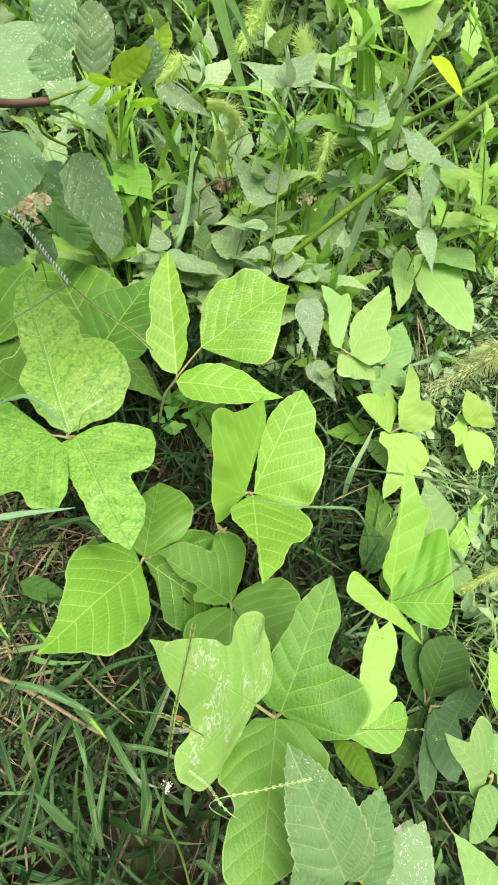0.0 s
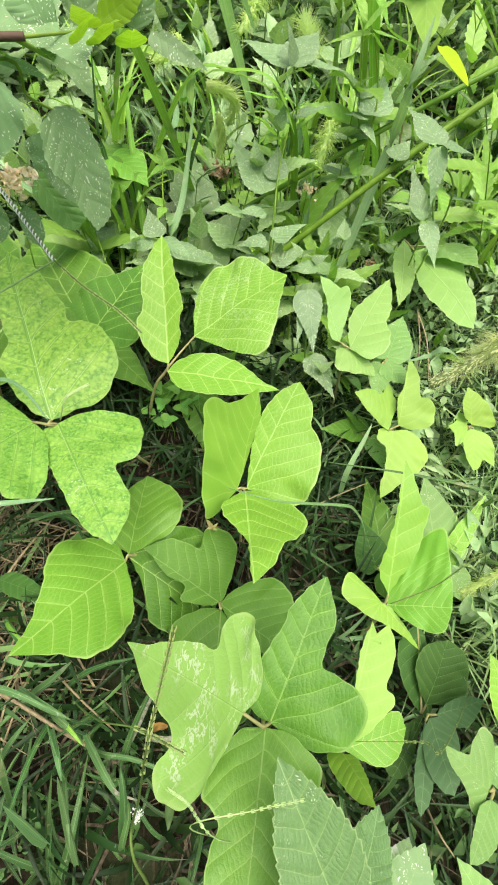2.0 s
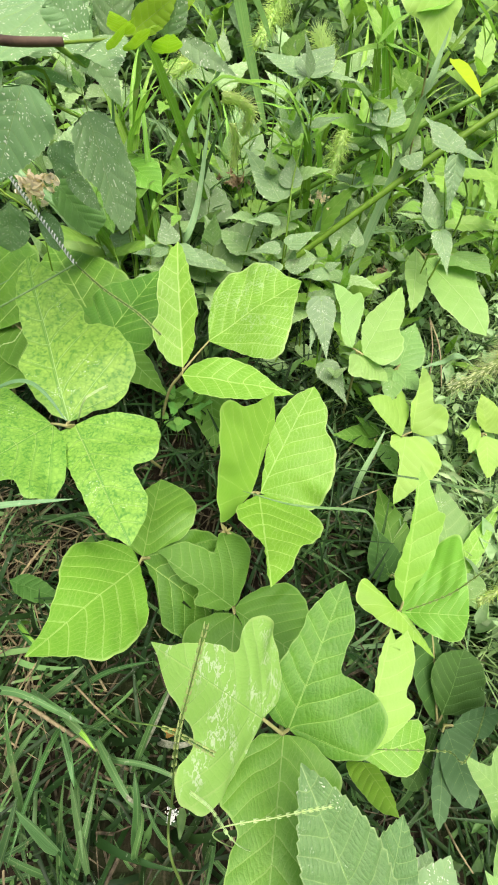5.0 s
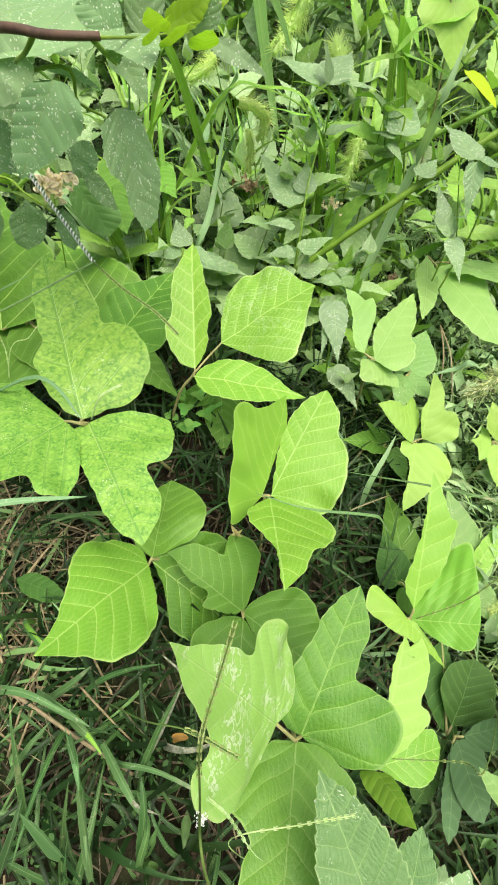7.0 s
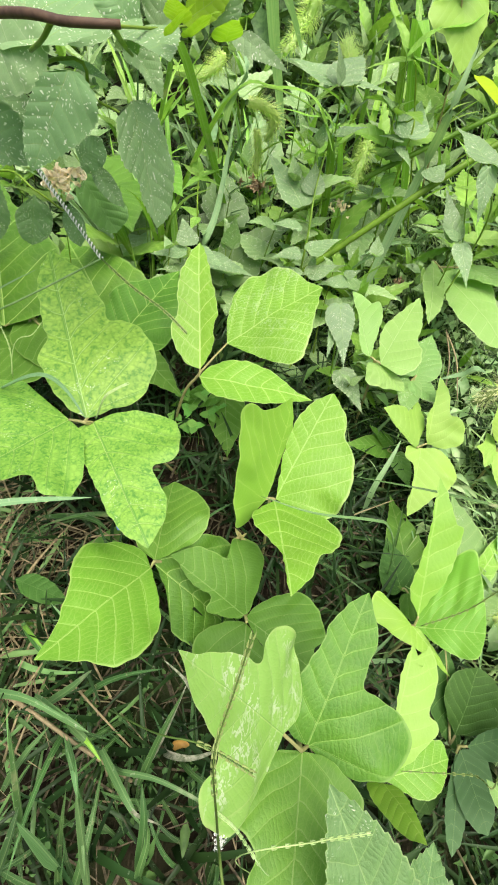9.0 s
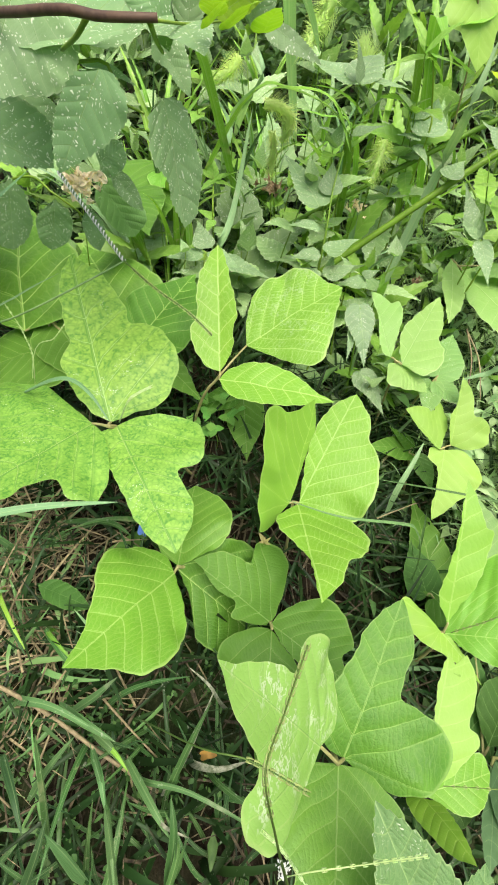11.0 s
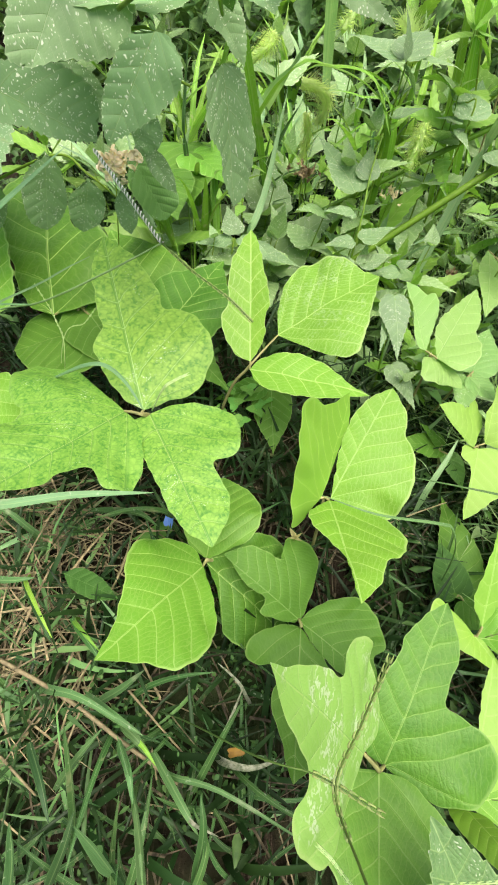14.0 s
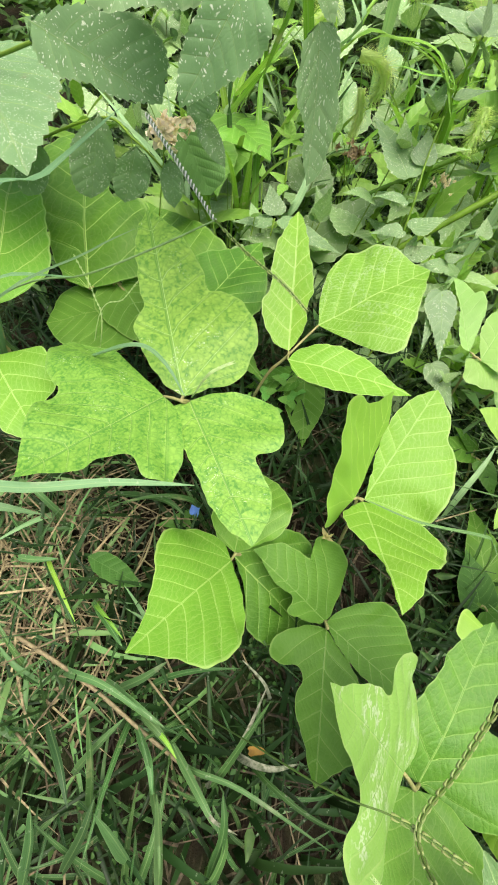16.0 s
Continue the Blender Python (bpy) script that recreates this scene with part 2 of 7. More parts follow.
# Leaves lying in shade: the shade is painted into both of these base colours.
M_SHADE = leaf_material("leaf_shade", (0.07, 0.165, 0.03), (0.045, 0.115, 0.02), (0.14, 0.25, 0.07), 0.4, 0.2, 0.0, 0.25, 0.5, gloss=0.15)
M_SHADE_GREY = leaf_material("leaf_shade_grey", (0.115, 0.23, 0.085), (0.075, 0.165, 0.05), (0.17, 0.28, 0.13), 0.4, 0.2, 0.0, 0.25, 0.5, gloss=0.2, relief=0.2)
M_WEED = leaf_material("leaf_weed", (0.30, 0.48, 0.165), (0.18, 0.34, 0.095), (0.54, 0.66, 0.38), 0.5, 0.25, 0.6, 0.34, 0.42, 0.28, 0.5, unit=0.07)
M_WEED_LIGHT = leaf_material("leaf_weed_light", (0.28, 0.51, 0.075), (0.19, 0.40, 0.045), (0.44, 0.61, 0.18), 0.4, 0.2, 0.0, 0.36, 0.42, 0.2, 0.45, unit=0.07)
M_BRAMBLE = leaf_material("leaf_serrated", (0.15, 0.29, 0.095), (0.095, 0.21, 0.06), (0.36, 0.50, 0.21), 0.4, 0.3, 0.08, 0.28, 0.5, relief=0.6)
M_VEIN = plain_plant("vein_pale", (0.43, 0.62, 0.18), (0.37, 0.56, 0.14), 0.5, 0.2, 0.08)
M_VEIN_MOTTLED = plain_plant("vein_mottled", (0.40, 0.58, 0.18), (0.32, 0.50, 0.13), 0.5, 0.2, 0.08)
M_VEIN_LIME = plain_plant("vein_lime", (0.43, 0.63, 0.15), (0.38, 0.59, 0.12), 0.5, 0.3, 0.05)
M_VEIN_SOFT = plain_plant("vein_soft", (0.27, 0.45, 0.11), (0.21, 0.38, 0.08), 0.5, 0.2, 0.08)
M_GRASS_HIGH = grass_material("grass_bright", (0.26, 0.47, 0.06), (0.18, 0.38, 0.04), (0.45, 0.48, 0.22))
M_VEIN_DARK = plain_plant("vein_green", (0.24, 0.40, 0.12), (0.19, 0.34, 0.08), 0.5, 0.2, 0.08)
M_PETIOLE = plain_plant("petiole", (0.40, 0.38, 0.17), (0.30, 0.29, 0.10), 0.55, 0.1, 0.15)
M_STEM = plain_plant("green_stem", (0.22, 0.36, 0.04), (0.15, 0.28, 0.028), 0.5, 0.1, 0.2, 90.0, False, (1, 1, 0.2))
M_BROWN_STEM = plain_plant("brown_stem", (0.13, 0.078, 0.05), (0.07, 0.04, 0.028), 0.6, 0.0, 0.1, 150.0)
M_GRASS = grass_material("grass_green", (0.088, 0.20, 0.055), (0.06, 0.145, 0.035), (0.38, 0.38, 0.20))
M_GRASS_PALE = grass_material("grass_pale", (0.29, 0.46, 0.22), (0.21, 0.38, 0.15), (0.46, 0.50, 0.32))
M_BLADE = grass_material("grass_blade_long", (0.215, 0.385, 0.185), (0.16, 0.315, 0.13), (0.46, 0.48, 0.32))
# Darker copy of the green grass, with the shade between blades in its colour.
M_GRASS_SHADED = grass_material("grass_shaded", (0.065, 0.15, 0.05), (0.04, 0.105, 0.03), (0.30, 0.28, 0.16))
M_GRASS_MID = grass_material("grass_bluish", (0.135, 0.265, 0.09), (0.09, 0.195, 0.06), (0.42, 0.44, 0.28))
M_OLIVE = leaf_material("leaf_olive", (0.34, 0.56, 0.03), (0.26, 0.47, 0.02), (0.46, 0.64, 0.10), 0.4, 0.2, through=0.45, relief=0.15)
# Pale slope plants: own light green plus hazy sunlight put into the colour.
M_SLOPE_SUNLIT = grass_material("grass_slope_sunlit", (0.33, 0.47, 0.20), (0.20, 0.34, 0.10), (0.50, 0.50, 0.32), True, 0.45, 0.45)
M_SLOPE_LEAF = plain_plant("slope_leaf", (0.40, 0.55, 0.28), (0.24, 0.40, 0.15), 0.45, 0.35, 0.4, 60.0, True)
M_STALK_PALE = plain_plant("pale_stalk", (0.21, 0.34, 0.13), (0.15, 0.27, 0.09), 0.6, 0.1, 0.1)
M_LOOSE = grass_material("grass_loose", (0.19, 0.35, 0.12), (0.12, 0.25, 0.07), (0.42, 0.40, 0.24), True, 0.45, 0.5)
M_STALK = plain_plant("thick_stalk", (0.14, 0.29, 0.022), (0.10, 0.22, 0.016), 0.45, 0.1, 0.1, 60.0, False, (1, 1, 0.2))
# Near-black green: shade of the gaps under the leaves is put into this colour.
M_GRASS_GAP_SHADE = grass_material("grass_gap_shade", (0.034, 0.08, 0.02), (0.015, 0.042, 0.010), (0.22, 0.20, 0.10), True, 0.45, 0.5)
M_SEED = plain_plant("seed_spike", (0.36, 0.44, 0.17), (0.28, 0.36, 0.11), 0.7, 0.25, 0.15, 300.0)
M_BRISTLE = plain_plant("foxtail_bristle", (0.72, 0.84, 0.40), (0.62, 0.75, 0.32), 0.7, 0.6, 0.1, 300.0)
M_BRISTLE_DRY = plain_plant("foxtail_bristle_dry", (0.84, 0.86, 0.62), (0.74, 0.77, 0.50), 0.7, 0.6, 0.1, 300.0)
M_STRAW = plain_plant("dry_straw", (0.15, 0.122, 0.068), (0.034, 0.028, 0.015), 0.7, 0.1, 0.6, 200.0, True, (1, 1, 1), 0.25, 0.006)
M_STRAW_ONE = plain_plant("dry_stalk", (0.34, 0.285, 0.155), (0.22, 0.18, 0.095), 0.7, 0.05, 0.25, 200.0)
M_DEAD = plain_plant("dead_leaf", (0.40, 0.31, 0.17), (0.24, 0.16, 0.09), 0.75, 0.15, 0.25, 90.0)
M_DRYHEAD = plain_plant("dry_flower", (0.95, 0.90, 0.68), (0.86, 0.70, 0.48), 0.85, 0.3, 0.2, 260.0)
M_YELLOW = plain_plant("yellow_leaf", (0.60, 0.75, 0.02), (0.52, 0.68, 0.015), 0.5, 0.4, 0.1)
M_CLOVER = plain_plant("clover_green", (0.18, 0.40, 0.08), (0.12, 0.30, 0.05), 0.5, 0.25, 0.15)
M_UNDER = plain_plant("undergrowth_leaf", (0.145, 0.27, 0.075), (0.06, 0.135, 0.032), 0.5, 0.32, 0.5, 60.0, True)
M_HERB = plain_plant("tiny_herb", (0.085, 0.18, 0.045), (0.05, 0.12, 0.025), 0.5, 0.3, 0.3, 60.0, True)
M_WEED_BIG = leaf_material("leaf_weed_large", (0.235, 0.38, 0.16), (0.15, 0.28, 0.10), (0.50, 0.62, 0.34), 0.5, 0.25, 0.6, 0.34, 0.42, 0.15, 0.5)
M_FRESH_BIG = leaf_material("leaf_weed_fresh", (0.27, 0.50, 0.075), (0.19, 0.40, 0.045), (0.44, 0.61, 0.18), 0.4, 0.2, 0.0, 0.36, 0.42, 0.12, 0.45)
M_STALK_DARK = plain_plant("seed_stem", (0.13, 0.22, 0.045), (0.085, 0.155, 0.03), 0.6, 0.1, 0.15)
M_BLUE = plain_plant("blue_petal", (0.20, 0.34, 0.85), (0.14, 0.26, 0.75), 0.5, 0.3, 0.05)
M_SEED_PALE = plain_plant("pale_seed", (0.50, 0.66, 0.30), (0.40, 0.56, 0.20), 0.7, 0.25, 0.1, 300.0)
M_WITHER = plain_plant("withered_blade", (0.46, 0.46, 0.34), (0.15, 0.18, 0.10), 0.6, 0.2, 0.1, 260.0)
M_STRAW_PALE = plain_plant("pale_straw", (0.34, 0.28, 0.15), (0.14, 0.115, 0.06), 0.7, 0.1, 0.5, 200.0, True, (1, 1, 1), 0.25, 0.006)
M_ORANGE = plain_plant("orange_leaf", (0.40, 0.22, 0.05), (0.26, 0.15, 0.05), 0.6, 0.2, 0.1)
M_WHITE = plain_plant("white_tuft", (0.75, 0.76, 0.72), (0.62, 0.64, 0.58), 0.8, 0.2, 0.05)


def soil_material():
    n = Nodes("soil")
    ob = n.coords("Object")
    # Soil tones kept almost black so the shade in plant gaps is painted in.
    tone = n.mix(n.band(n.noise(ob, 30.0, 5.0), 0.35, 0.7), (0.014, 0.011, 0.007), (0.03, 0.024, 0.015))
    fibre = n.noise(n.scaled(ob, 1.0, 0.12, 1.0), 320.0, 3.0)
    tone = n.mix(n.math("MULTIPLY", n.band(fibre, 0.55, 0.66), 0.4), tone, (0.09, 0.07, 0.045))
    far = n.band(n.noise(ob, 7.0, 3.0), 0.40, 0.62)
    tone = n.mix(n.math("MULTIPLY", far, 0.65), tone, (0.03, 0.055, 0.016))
    return n.finish(tone, 0.95, n.bump(n.noise(ob, 160.0, 5.0), 0.8, 0.006), gloss=0.05)


M_SOIL = soil_material()


# ---- tools ----
def ground_z(x, y):
    """Height of the ground: a gentle fall towards +x near the plants, level far off."""
    fall = -0.045 - 0.055 * (1 + math.tanh((x - 0.02) / 0.14))
    near = math.exp(-((x / 1.2) ** 2 + ((y - 0.3) / 1.2) ** 2))
    rough = 0.012 * noise.noise(Vector((x * 7, y * 7, 0.3))) + 0.05 * noise.noise(Vector((x * 0.9, y * 0.9, 4.0)))
    return fall * near - 0.06 * (1 - near) + rough


def thing(name, place, label, category, group="", kind=""):
    ob = new(name)
    ob.empty_display_size = 0.02
    ob.location = place
    return tagged(ob, label, category, group, kind)


def part(name, data, material, parent, label="", m=None):
    """Links a bmesh or a mesh, in world places, as one mesh object under parent."""
    if isinstance(data, bmesh.types.BMesh):
        mesh = bpy.data.meshes.new(name)
        data.to_mesh(mesh)
        data.free()
    else:
        mesh = data
    if not mesh.materials:
        mesh.materials.append(material)
        mesh.polygons.foreach_set("use_smooth", [True] * len(mesh.polygons))
    ob = new(name, mesh)
    if mesh.materials[0] != material:
        ob.material_slots[0].link = "OBJECT"
        ob.material_slots[0].material = material
    if parent:
        ob.parent = parent
        up, q = Matrix(), parent
        while q:
            up = q.matrix_basis @ up if not q.parent else q.matrix_parent_inverse @ q.matrix_basis @ up
            q = q.parent
        ob.matrix_parent_inverse = up.inverted()
    if m is not None:
        ob.matrix_basis = m
    return tagged(ob, label)


def smooth_path(points, steps=6):
    """Catmull-Rom through the points."""
    p = [Vector(q) for q in points]
    p = [2 * p[0] - p[1], *p, 2 * p[-1] - p[-2]]
    path = []
    for i in range(1, len(p) - 2):
        for k in range(steps):
            t = k / steps
            a, b, c, d = p[i - 1 : i + 3]
            path.append(0.5 * (2 * b + (c - a) * t + (2 * a - 5 * b + 4 * c - d) * t * t + (3 * b - a - 3 * c + d) * t**3))
    return path + [p[-2]]


def add_tube(bm, points, r0, r1, sides=6, steps=6):
    path = smooth_path(points, steps)
    rings, side = [], Vector((0.3, 0.2, 0.9))
    for i, q in enumerate(path):
        ahead = (path[min(i + 1, len(path) - 1)] - path[max(i - 1, 0)]).normalized()
        u = ahead.cross(side).normalized() if abs(ahead.dot(side)) < 0.98 else ahead.cross(Vector((1, 0, 0))).normalized()
        v = ahead.cross(u)
        r = r0 + (r1 - r0) * i / (len(path) - 1)
        rings.append([bm.verts.new(q + r * (math.cos(a) * u + math.sin(a) * v)) for a in (2 * math.pi * k / sides for k in range(sides))])
    for a, b in zip(rings, rings[1:]):
        for k in range(sides):
            bm.faces.new((a[k], a[(k + 1) % sides], b[(k + 1) % sides], b[k]))
    bm.faces.new(rings[0][::-1])
    bm.faces.new(rings[-1])
    return bm


def tube(points, r0, r1, sides=6, steps=6):
    return add_tube(bmesh.new(), points, r0, r1, sides, steps)


# Outlines of one side of a leaflet: (along, out) as shares of its length, from base to tip.
PROFILES = {
    "entire": ((-0.06, 0.14), (-0.03, 0.32), (0.10, 0.46), (0.32, 0.47), (0.54, 0.37), (0.74, 0.20), (0.89, 0.07)),
    "lobed": ((-0.05, 0.15), (0, 0.38), (0.15, 0.53), (0.33, 0.56), (0.43, 0.48), (0.48, 0.3), (0.56, 0.22), (0.7, 0.22), (0.87, 0.1)),
    "shoulder": ((-0.04, 0.12), (0.05, 0.3), (0.25, 0.4), (0.4, 0.34), (0.52, 0.24), (0.7, 0.2), (0.87, 0.09)),
    "broad": ((-0.1, 0.25), (-0.08, 0.45), (0.08, 0.58), (0.3, 0.58), (0.44, 0.45), (0.5, 0.28), (0.65, 0.2), (0.85, 0.1)),
    "ovate": ((-0.02, 0.12), (0.07, 0.25), (0.22, 0.29), (0.45, 0.21), (0.7, 0.10), (0.88, 0.035)),
    "round": ((-0.03, 0.16), (0.07, 0.33), (0.28, 0.40), (0.55, 0.35), (0.8, 0.19), (0.93, 0.07)),
    "lance": ((0.03, 0.06), (0.2, 0.13), (0.45, 0.15), (0.75, 0.08)),
}
VEIN_GAP = 0.14


def vein_start(x, first):
    """Height at which a side vein that leaves the midrib at first stands, x away from it."""
    return first + 0.72 * x + 0.45 * x * x


def side_line(outline, k, rows):
    """One margin from base to tip, as rows points evenly spaced along it."""
    line = np.array([(q.x * k, q.y) for q in smooth_path([(0, 0, 0), *((p, a, 0) for a, p in outline), (0, 1, 0)], 8)])
    line[:, 0] = np.maximum(line[:, 0], 0)
    run = np.concatenate([[0], np.cumsum(np.hypot(*np.diff(line, axis=0).T))])
    at = np.linspace(0, run[-1], rows)
    return np.stack([np.interp(at, run, line[:, 0]), np.interp(at, run, line[:, 1])], 1)


class LeafForm:
    """A leaflet one unit long: base at the origin, tip ahead along y, with its margins and its relief."""

    def __init__(self, left, right, lw=1.0, rw=1.0, fold=6.0, droop=14.0, side_droop=0.1, wave=0.02, quilt=0.0028, rows=72, cols=9, teeth=0, tooth=0.13, seed=0):
        rng = random.Random(seed)
        self.fold, self.bend, self.side_droop, self.wave, self.quilt, self.seed = math.tan(radians(fold)), radians(droop), side_droop, wave, quilt, seed
        self.phase = (rng.uniform(0, 6), rng.uniform(0, 6))
        self.shift = (rng.uniform(-0.03, 0.03), rng.uniform(-0.03, 0.03))
        self.margins = []
        for form, k in ((left, lw), (right, rw)):
            m = side_line(PROFILES[form] if isinstance(form, str) else form, k, rows)
            s = np.linspace(0, 1, rows)
            ahead = np.gradient(m, axis=0)
            out = np.stack([ahead[:, 1], -ahead[:, 0]], 1) / (np.hypot(ahead[:, 0], ahead[:, 1])[:, None] + 1e-9)
            push = 0.0032 * np.sin(s * 37 + rng.uniform(0, 6)) + 0.003 * np.sin(s * 71 + rng.uniform(0, 6))
            if teeth:
                push = 0.30 * tooth * ((s * teeth) % 1.0 - 0.5) * (s > 0.08)
            m = m + out * (push * np.minimum(1, np.minimum(s, 1 - s) * 12))[:, None]
            m[:, 0] = np.maximum(m[:, 0], 0)
            m[0], m[-1] = (0, 0), (0, 1)
            self.margins.append(m)
        spine = sum(np.clip(m[:, 1] - 0.6 * m[:, 0], 0, 1) for m in self.margins) / 2
        spine = np.maximum.accumulate(spine)
        spine[-1] = 1
        n = 2 * cols + 1
        self.flat = np.zeros((rows, n, 2))
        self.grid = np.zeros((rows, n, 3))
        for i in range(rows):
            for j in range(-cols, cols + 1):
                f = abs(j) / cols
                mx, my = self.margins[0 if j < 0 else 1][i]
                x, y = math.copysign(mx * f, j), spine[i] + (my - spine[i]) * f
                self.flat[i, j + cols] = x, y + self.drift(x, y)
                self.grid[i, j + cols] = self.point(x, y)
        self.shape = self.grid.shape

    def drift(self, x, y):
        """How far the veins stray along the leaf."""
        return self.shift[0 if x < 0 else 1] * min(1, abs(x) * 30) + 0.05 * noise.noise(Vector((x * 2.6, y * 2.6, self.seed * 2.3))) * min(1, abs(x) * 5)

    def point(self, x, y):
        ax = abs(x)
        rank = (y + self.drift(x, y) - vein_start(ax, 0)) / VEIN_GAP
        z = ax * self.fold - self.side_droop * x * x * 2.2
        z += self.quilt * math.sin(math.pi * (rank % 1.0)) * min(1, ax * 8)
        far = min(1.0, ax / 0.4)
        z += self.wave * math.sin(y * 13 + self.phase[x > 0]) * far**2 + 0.5 * self.wave * math.sin(y * 29 + self.phase[1] + x * 9) * far**3
        z += 0.032 * noise.noise(Vector((x * 3, y * 3, self.seed * 1.7)))
        if abs(self.bend) > 1e-3:
            r = 1 / self.bend
            y, z = (r + z) * math.sin(y * self.bend), (r + z) * math.cos(y * self.bend) - r
        return x, y, z

    def inside(self, x, y):
        """Whether a place lies within the margin of its side."""
        m, odd = self.margins[0 if x < 0 else 1], False
        ax = abs(x)
        ring = [(0, 0), *map(tuple, m), (0, 1)]
        for (x0, y0), (x1, y1) in zip(ring, ring[1:] + ring[:1]):
            if (y0 > y) != (y1 > y) and ax < x0 + (y - y0) * (x1 - x0) / (y1 - y0):
                odd = not odd
        return odd


def leaf_frame(base, tip, form, roll):
    """The pose and scale that carry the form's base and tip to two places; roll turns it about that line (right edge down)."""
    grid = form.grid
    cols = grid.shape[1] // 2
    end = Vector(grid[-1, cols]) - Vector(grid[0, cols])
    base, tip = Vector(base), Vector(tip)
    scale = (tip - base).length / end.length
    ly = end.normalized()
    lx = Vector((1, 0, 0))
    lz = lx.cross(ly).normalized()
    wy = (tip - base).normalized()
    up = Vector((0, 0, 1)) if abs(wy.z) < 0.97 else Vector((0, -1, 0.2))
    wx = wy.cross(up).normalized()
    wx = Matrix.Rotation(radians(roll), 3, wy) @ wx
    wz = wx.cross(wy).normalized()
    local, placed = Matrix((lx, ly, lz)).transposed(), Matrix((wx, wy, wz)).transposed()
    return Matrix.Translation(base) @ ((placed @ local.inverted()) * scale).to_4x4() @ Matrix.Translation(-Vector(grid[0, cols]))


def leaf_blade(form, m):
    """The blade: a thin sheet, with its place across and along and its flat place for the veins."""
    grid = form.grid
    rows, n = grid.shape[:2]
    cols = n // 2
    bm = bmesh.new()
    uv = bm.loops.layers.uv.new("UVMap")
    flat = bm.loops.layers.uv.new("Flat")
    verts = [[bm.verts.new(m @ Vector(grid[i, j])) for j in range(n)] for i in range(rows - 1)]
    tip = bm.verts.new(m @ Vector(grid[-1, cols]))
    spot = {tip: ((0.5, 1.0), (0.0, 1.0))}
    for i in range(rows - 1):
        for j in range(n):
            spot[verts[i][j]] = (j / (n - 1), i / (rows - 1)), tuple(form.flat[i, j])
    for i in range(rows - 2):
        for j in range(n - 1):
            bm.faces.new((verts[i][j], verts[i][j + 1], verts[i + 1][j + 1], verts[i + 1][j]))
    for j in range(n - 1):
        bm.faces.new((verts[-1][j], verts[-1][j + 1], tip))
    for f in bm.faces:
        for loop in f.loops:
            loop[uv].uv, loop[flat].uv = spot[loop.vert]
    bmesh.ops.remove_doubles(bm, verts=bm.verts, dist=1e-5)
    return bm


def leaf_veins(form, m, width=0.0046):
    """Midrib and side veins as raised ridges that follow the blade."""
    bm = bmesh.new()

    def ridge(path, w0, w1):
        ring = []
        path = [Vector(form.point(*p)) for p in path]
        for k, q in enumerate(path):
            ahead = path[min(k + 1, len(path) - 1)] - path[max(k - 1, 0)]
            side = ahead.cross(Vector((0, 0, 1)))
            if side.length < 1e-7:
                continue
            side.normalize()
            w = (w0 + (w1 - w0) * k / (len(path) - 1)) / 2
            ring.append([bm.verts.new(m @ p) for p in (q - side * w + Vector((0, 0, 0.0008)), q + Vector((0, 0, 0.0018 + w * 0.15)), q + side * w + Vector((0, 0, 0.0008)))])
        for a, b in zip(ring, ring[1:]):
            bm.faces.new((a[0], a[1], b[1], b[0]))
            bm.faces.new((a[1], a[2], b[2], b[1]))

    ridge([(0.0, k / 40) for k in range(40)], width, width * 0.3)
    for k in range(-2, 7):
        for sgn in (-1, 1):
            path = []
            for i in range(0, 46):
                r = 0.003 + 0.014 * i
                if k >= 0:
                    x, y = r, vein_start(r, k * VEIN_GAP)
                else:
                    turn = math.atan(0.72 + 0.45 * r) + 0.5 * k
                    x, y = r * math.cos(turn), r * math.sin(turn)
                y -= form.drift(sgn * x, y)
                if y > 1 or not form.inside(sgn * x, y):
                    break
                path.append((sgn * x, y))
            path = path[: max(0, len(path) - 1)]
            if len(path) > 3:
                ridge(path, width * (0.6 if k >= 0 else 0.45), width * 0.16)
    return bm


LEAF_SEED = [11]


def leaflet(parent, material, base, tip, left="entire", right="entire", lw=1.0, rw=1.0, roll=0.0, veins=M_VEIN, name="leaflet", **form):
    LEAF_SEED[0] += 1
    shape = LeafForm(left, right, lw, rw, seed=LEAF_SEED[0], **form)
    m = leaf_frame(base, tip, shape, roll)
    blade = part(name, leaf_blade(shape, m), material, parent)
    if veins:
        part("venation", leaf_veins(shape, m), veins, blade, "pale raised leaf venation")
    return blade


VEIN_OF = {M_LIME: M_VEIN_LIME, M_BRIGHT_PALE: M_VEIN_LIME, M_MID: M_VEIN_SOFT, M_DARK: M_VEIN_DARK, M_PALE: M_VEIN_SOFT, M_SOFT: M_VEIN_SOFT}


def kudzu_leaf(label, material, hub, root, leaflets, veins=M_VEIN, group="three-leaflet vine leaves"):
    """A leaf of three leaflets on a petiole that rises from the ground at root (x, y)."""
    x, y = root
    foot = Vector((x, y, ground_z(x, y) - 0.004))
    hub = Vector(hub)
    leaf = thing("kudzu_leaf", foot, label, "vine leaf", group)
    mid = foot.lerp(hub, 0.55) + Vector((0, 0, 0.16 * (hub - foot).length))
    part("petiole", tube([foot, mid, hub.lerp(mid, 0.25), hub], 0.0022, 0.0016), M_PETIOLE, leaf, "pale green-brown leaf stalk")
    for spec in leaflets:
        spec = dict(spec)
        base = Vector(spec["base"])
        if (base - hub).length > 0.004:
            part("petiolule", tube([hub, hub.lerp(base, 0.5) + Vector((0, 0, 0.001)), base], 0.0015, 0.0012), M_PETIOLE, leaf)
        blade = spec.pop("material", material)
        leaflet(leaf, blade, veins=VEIN_OF.get(blade, veins), **spec)
    return leaf


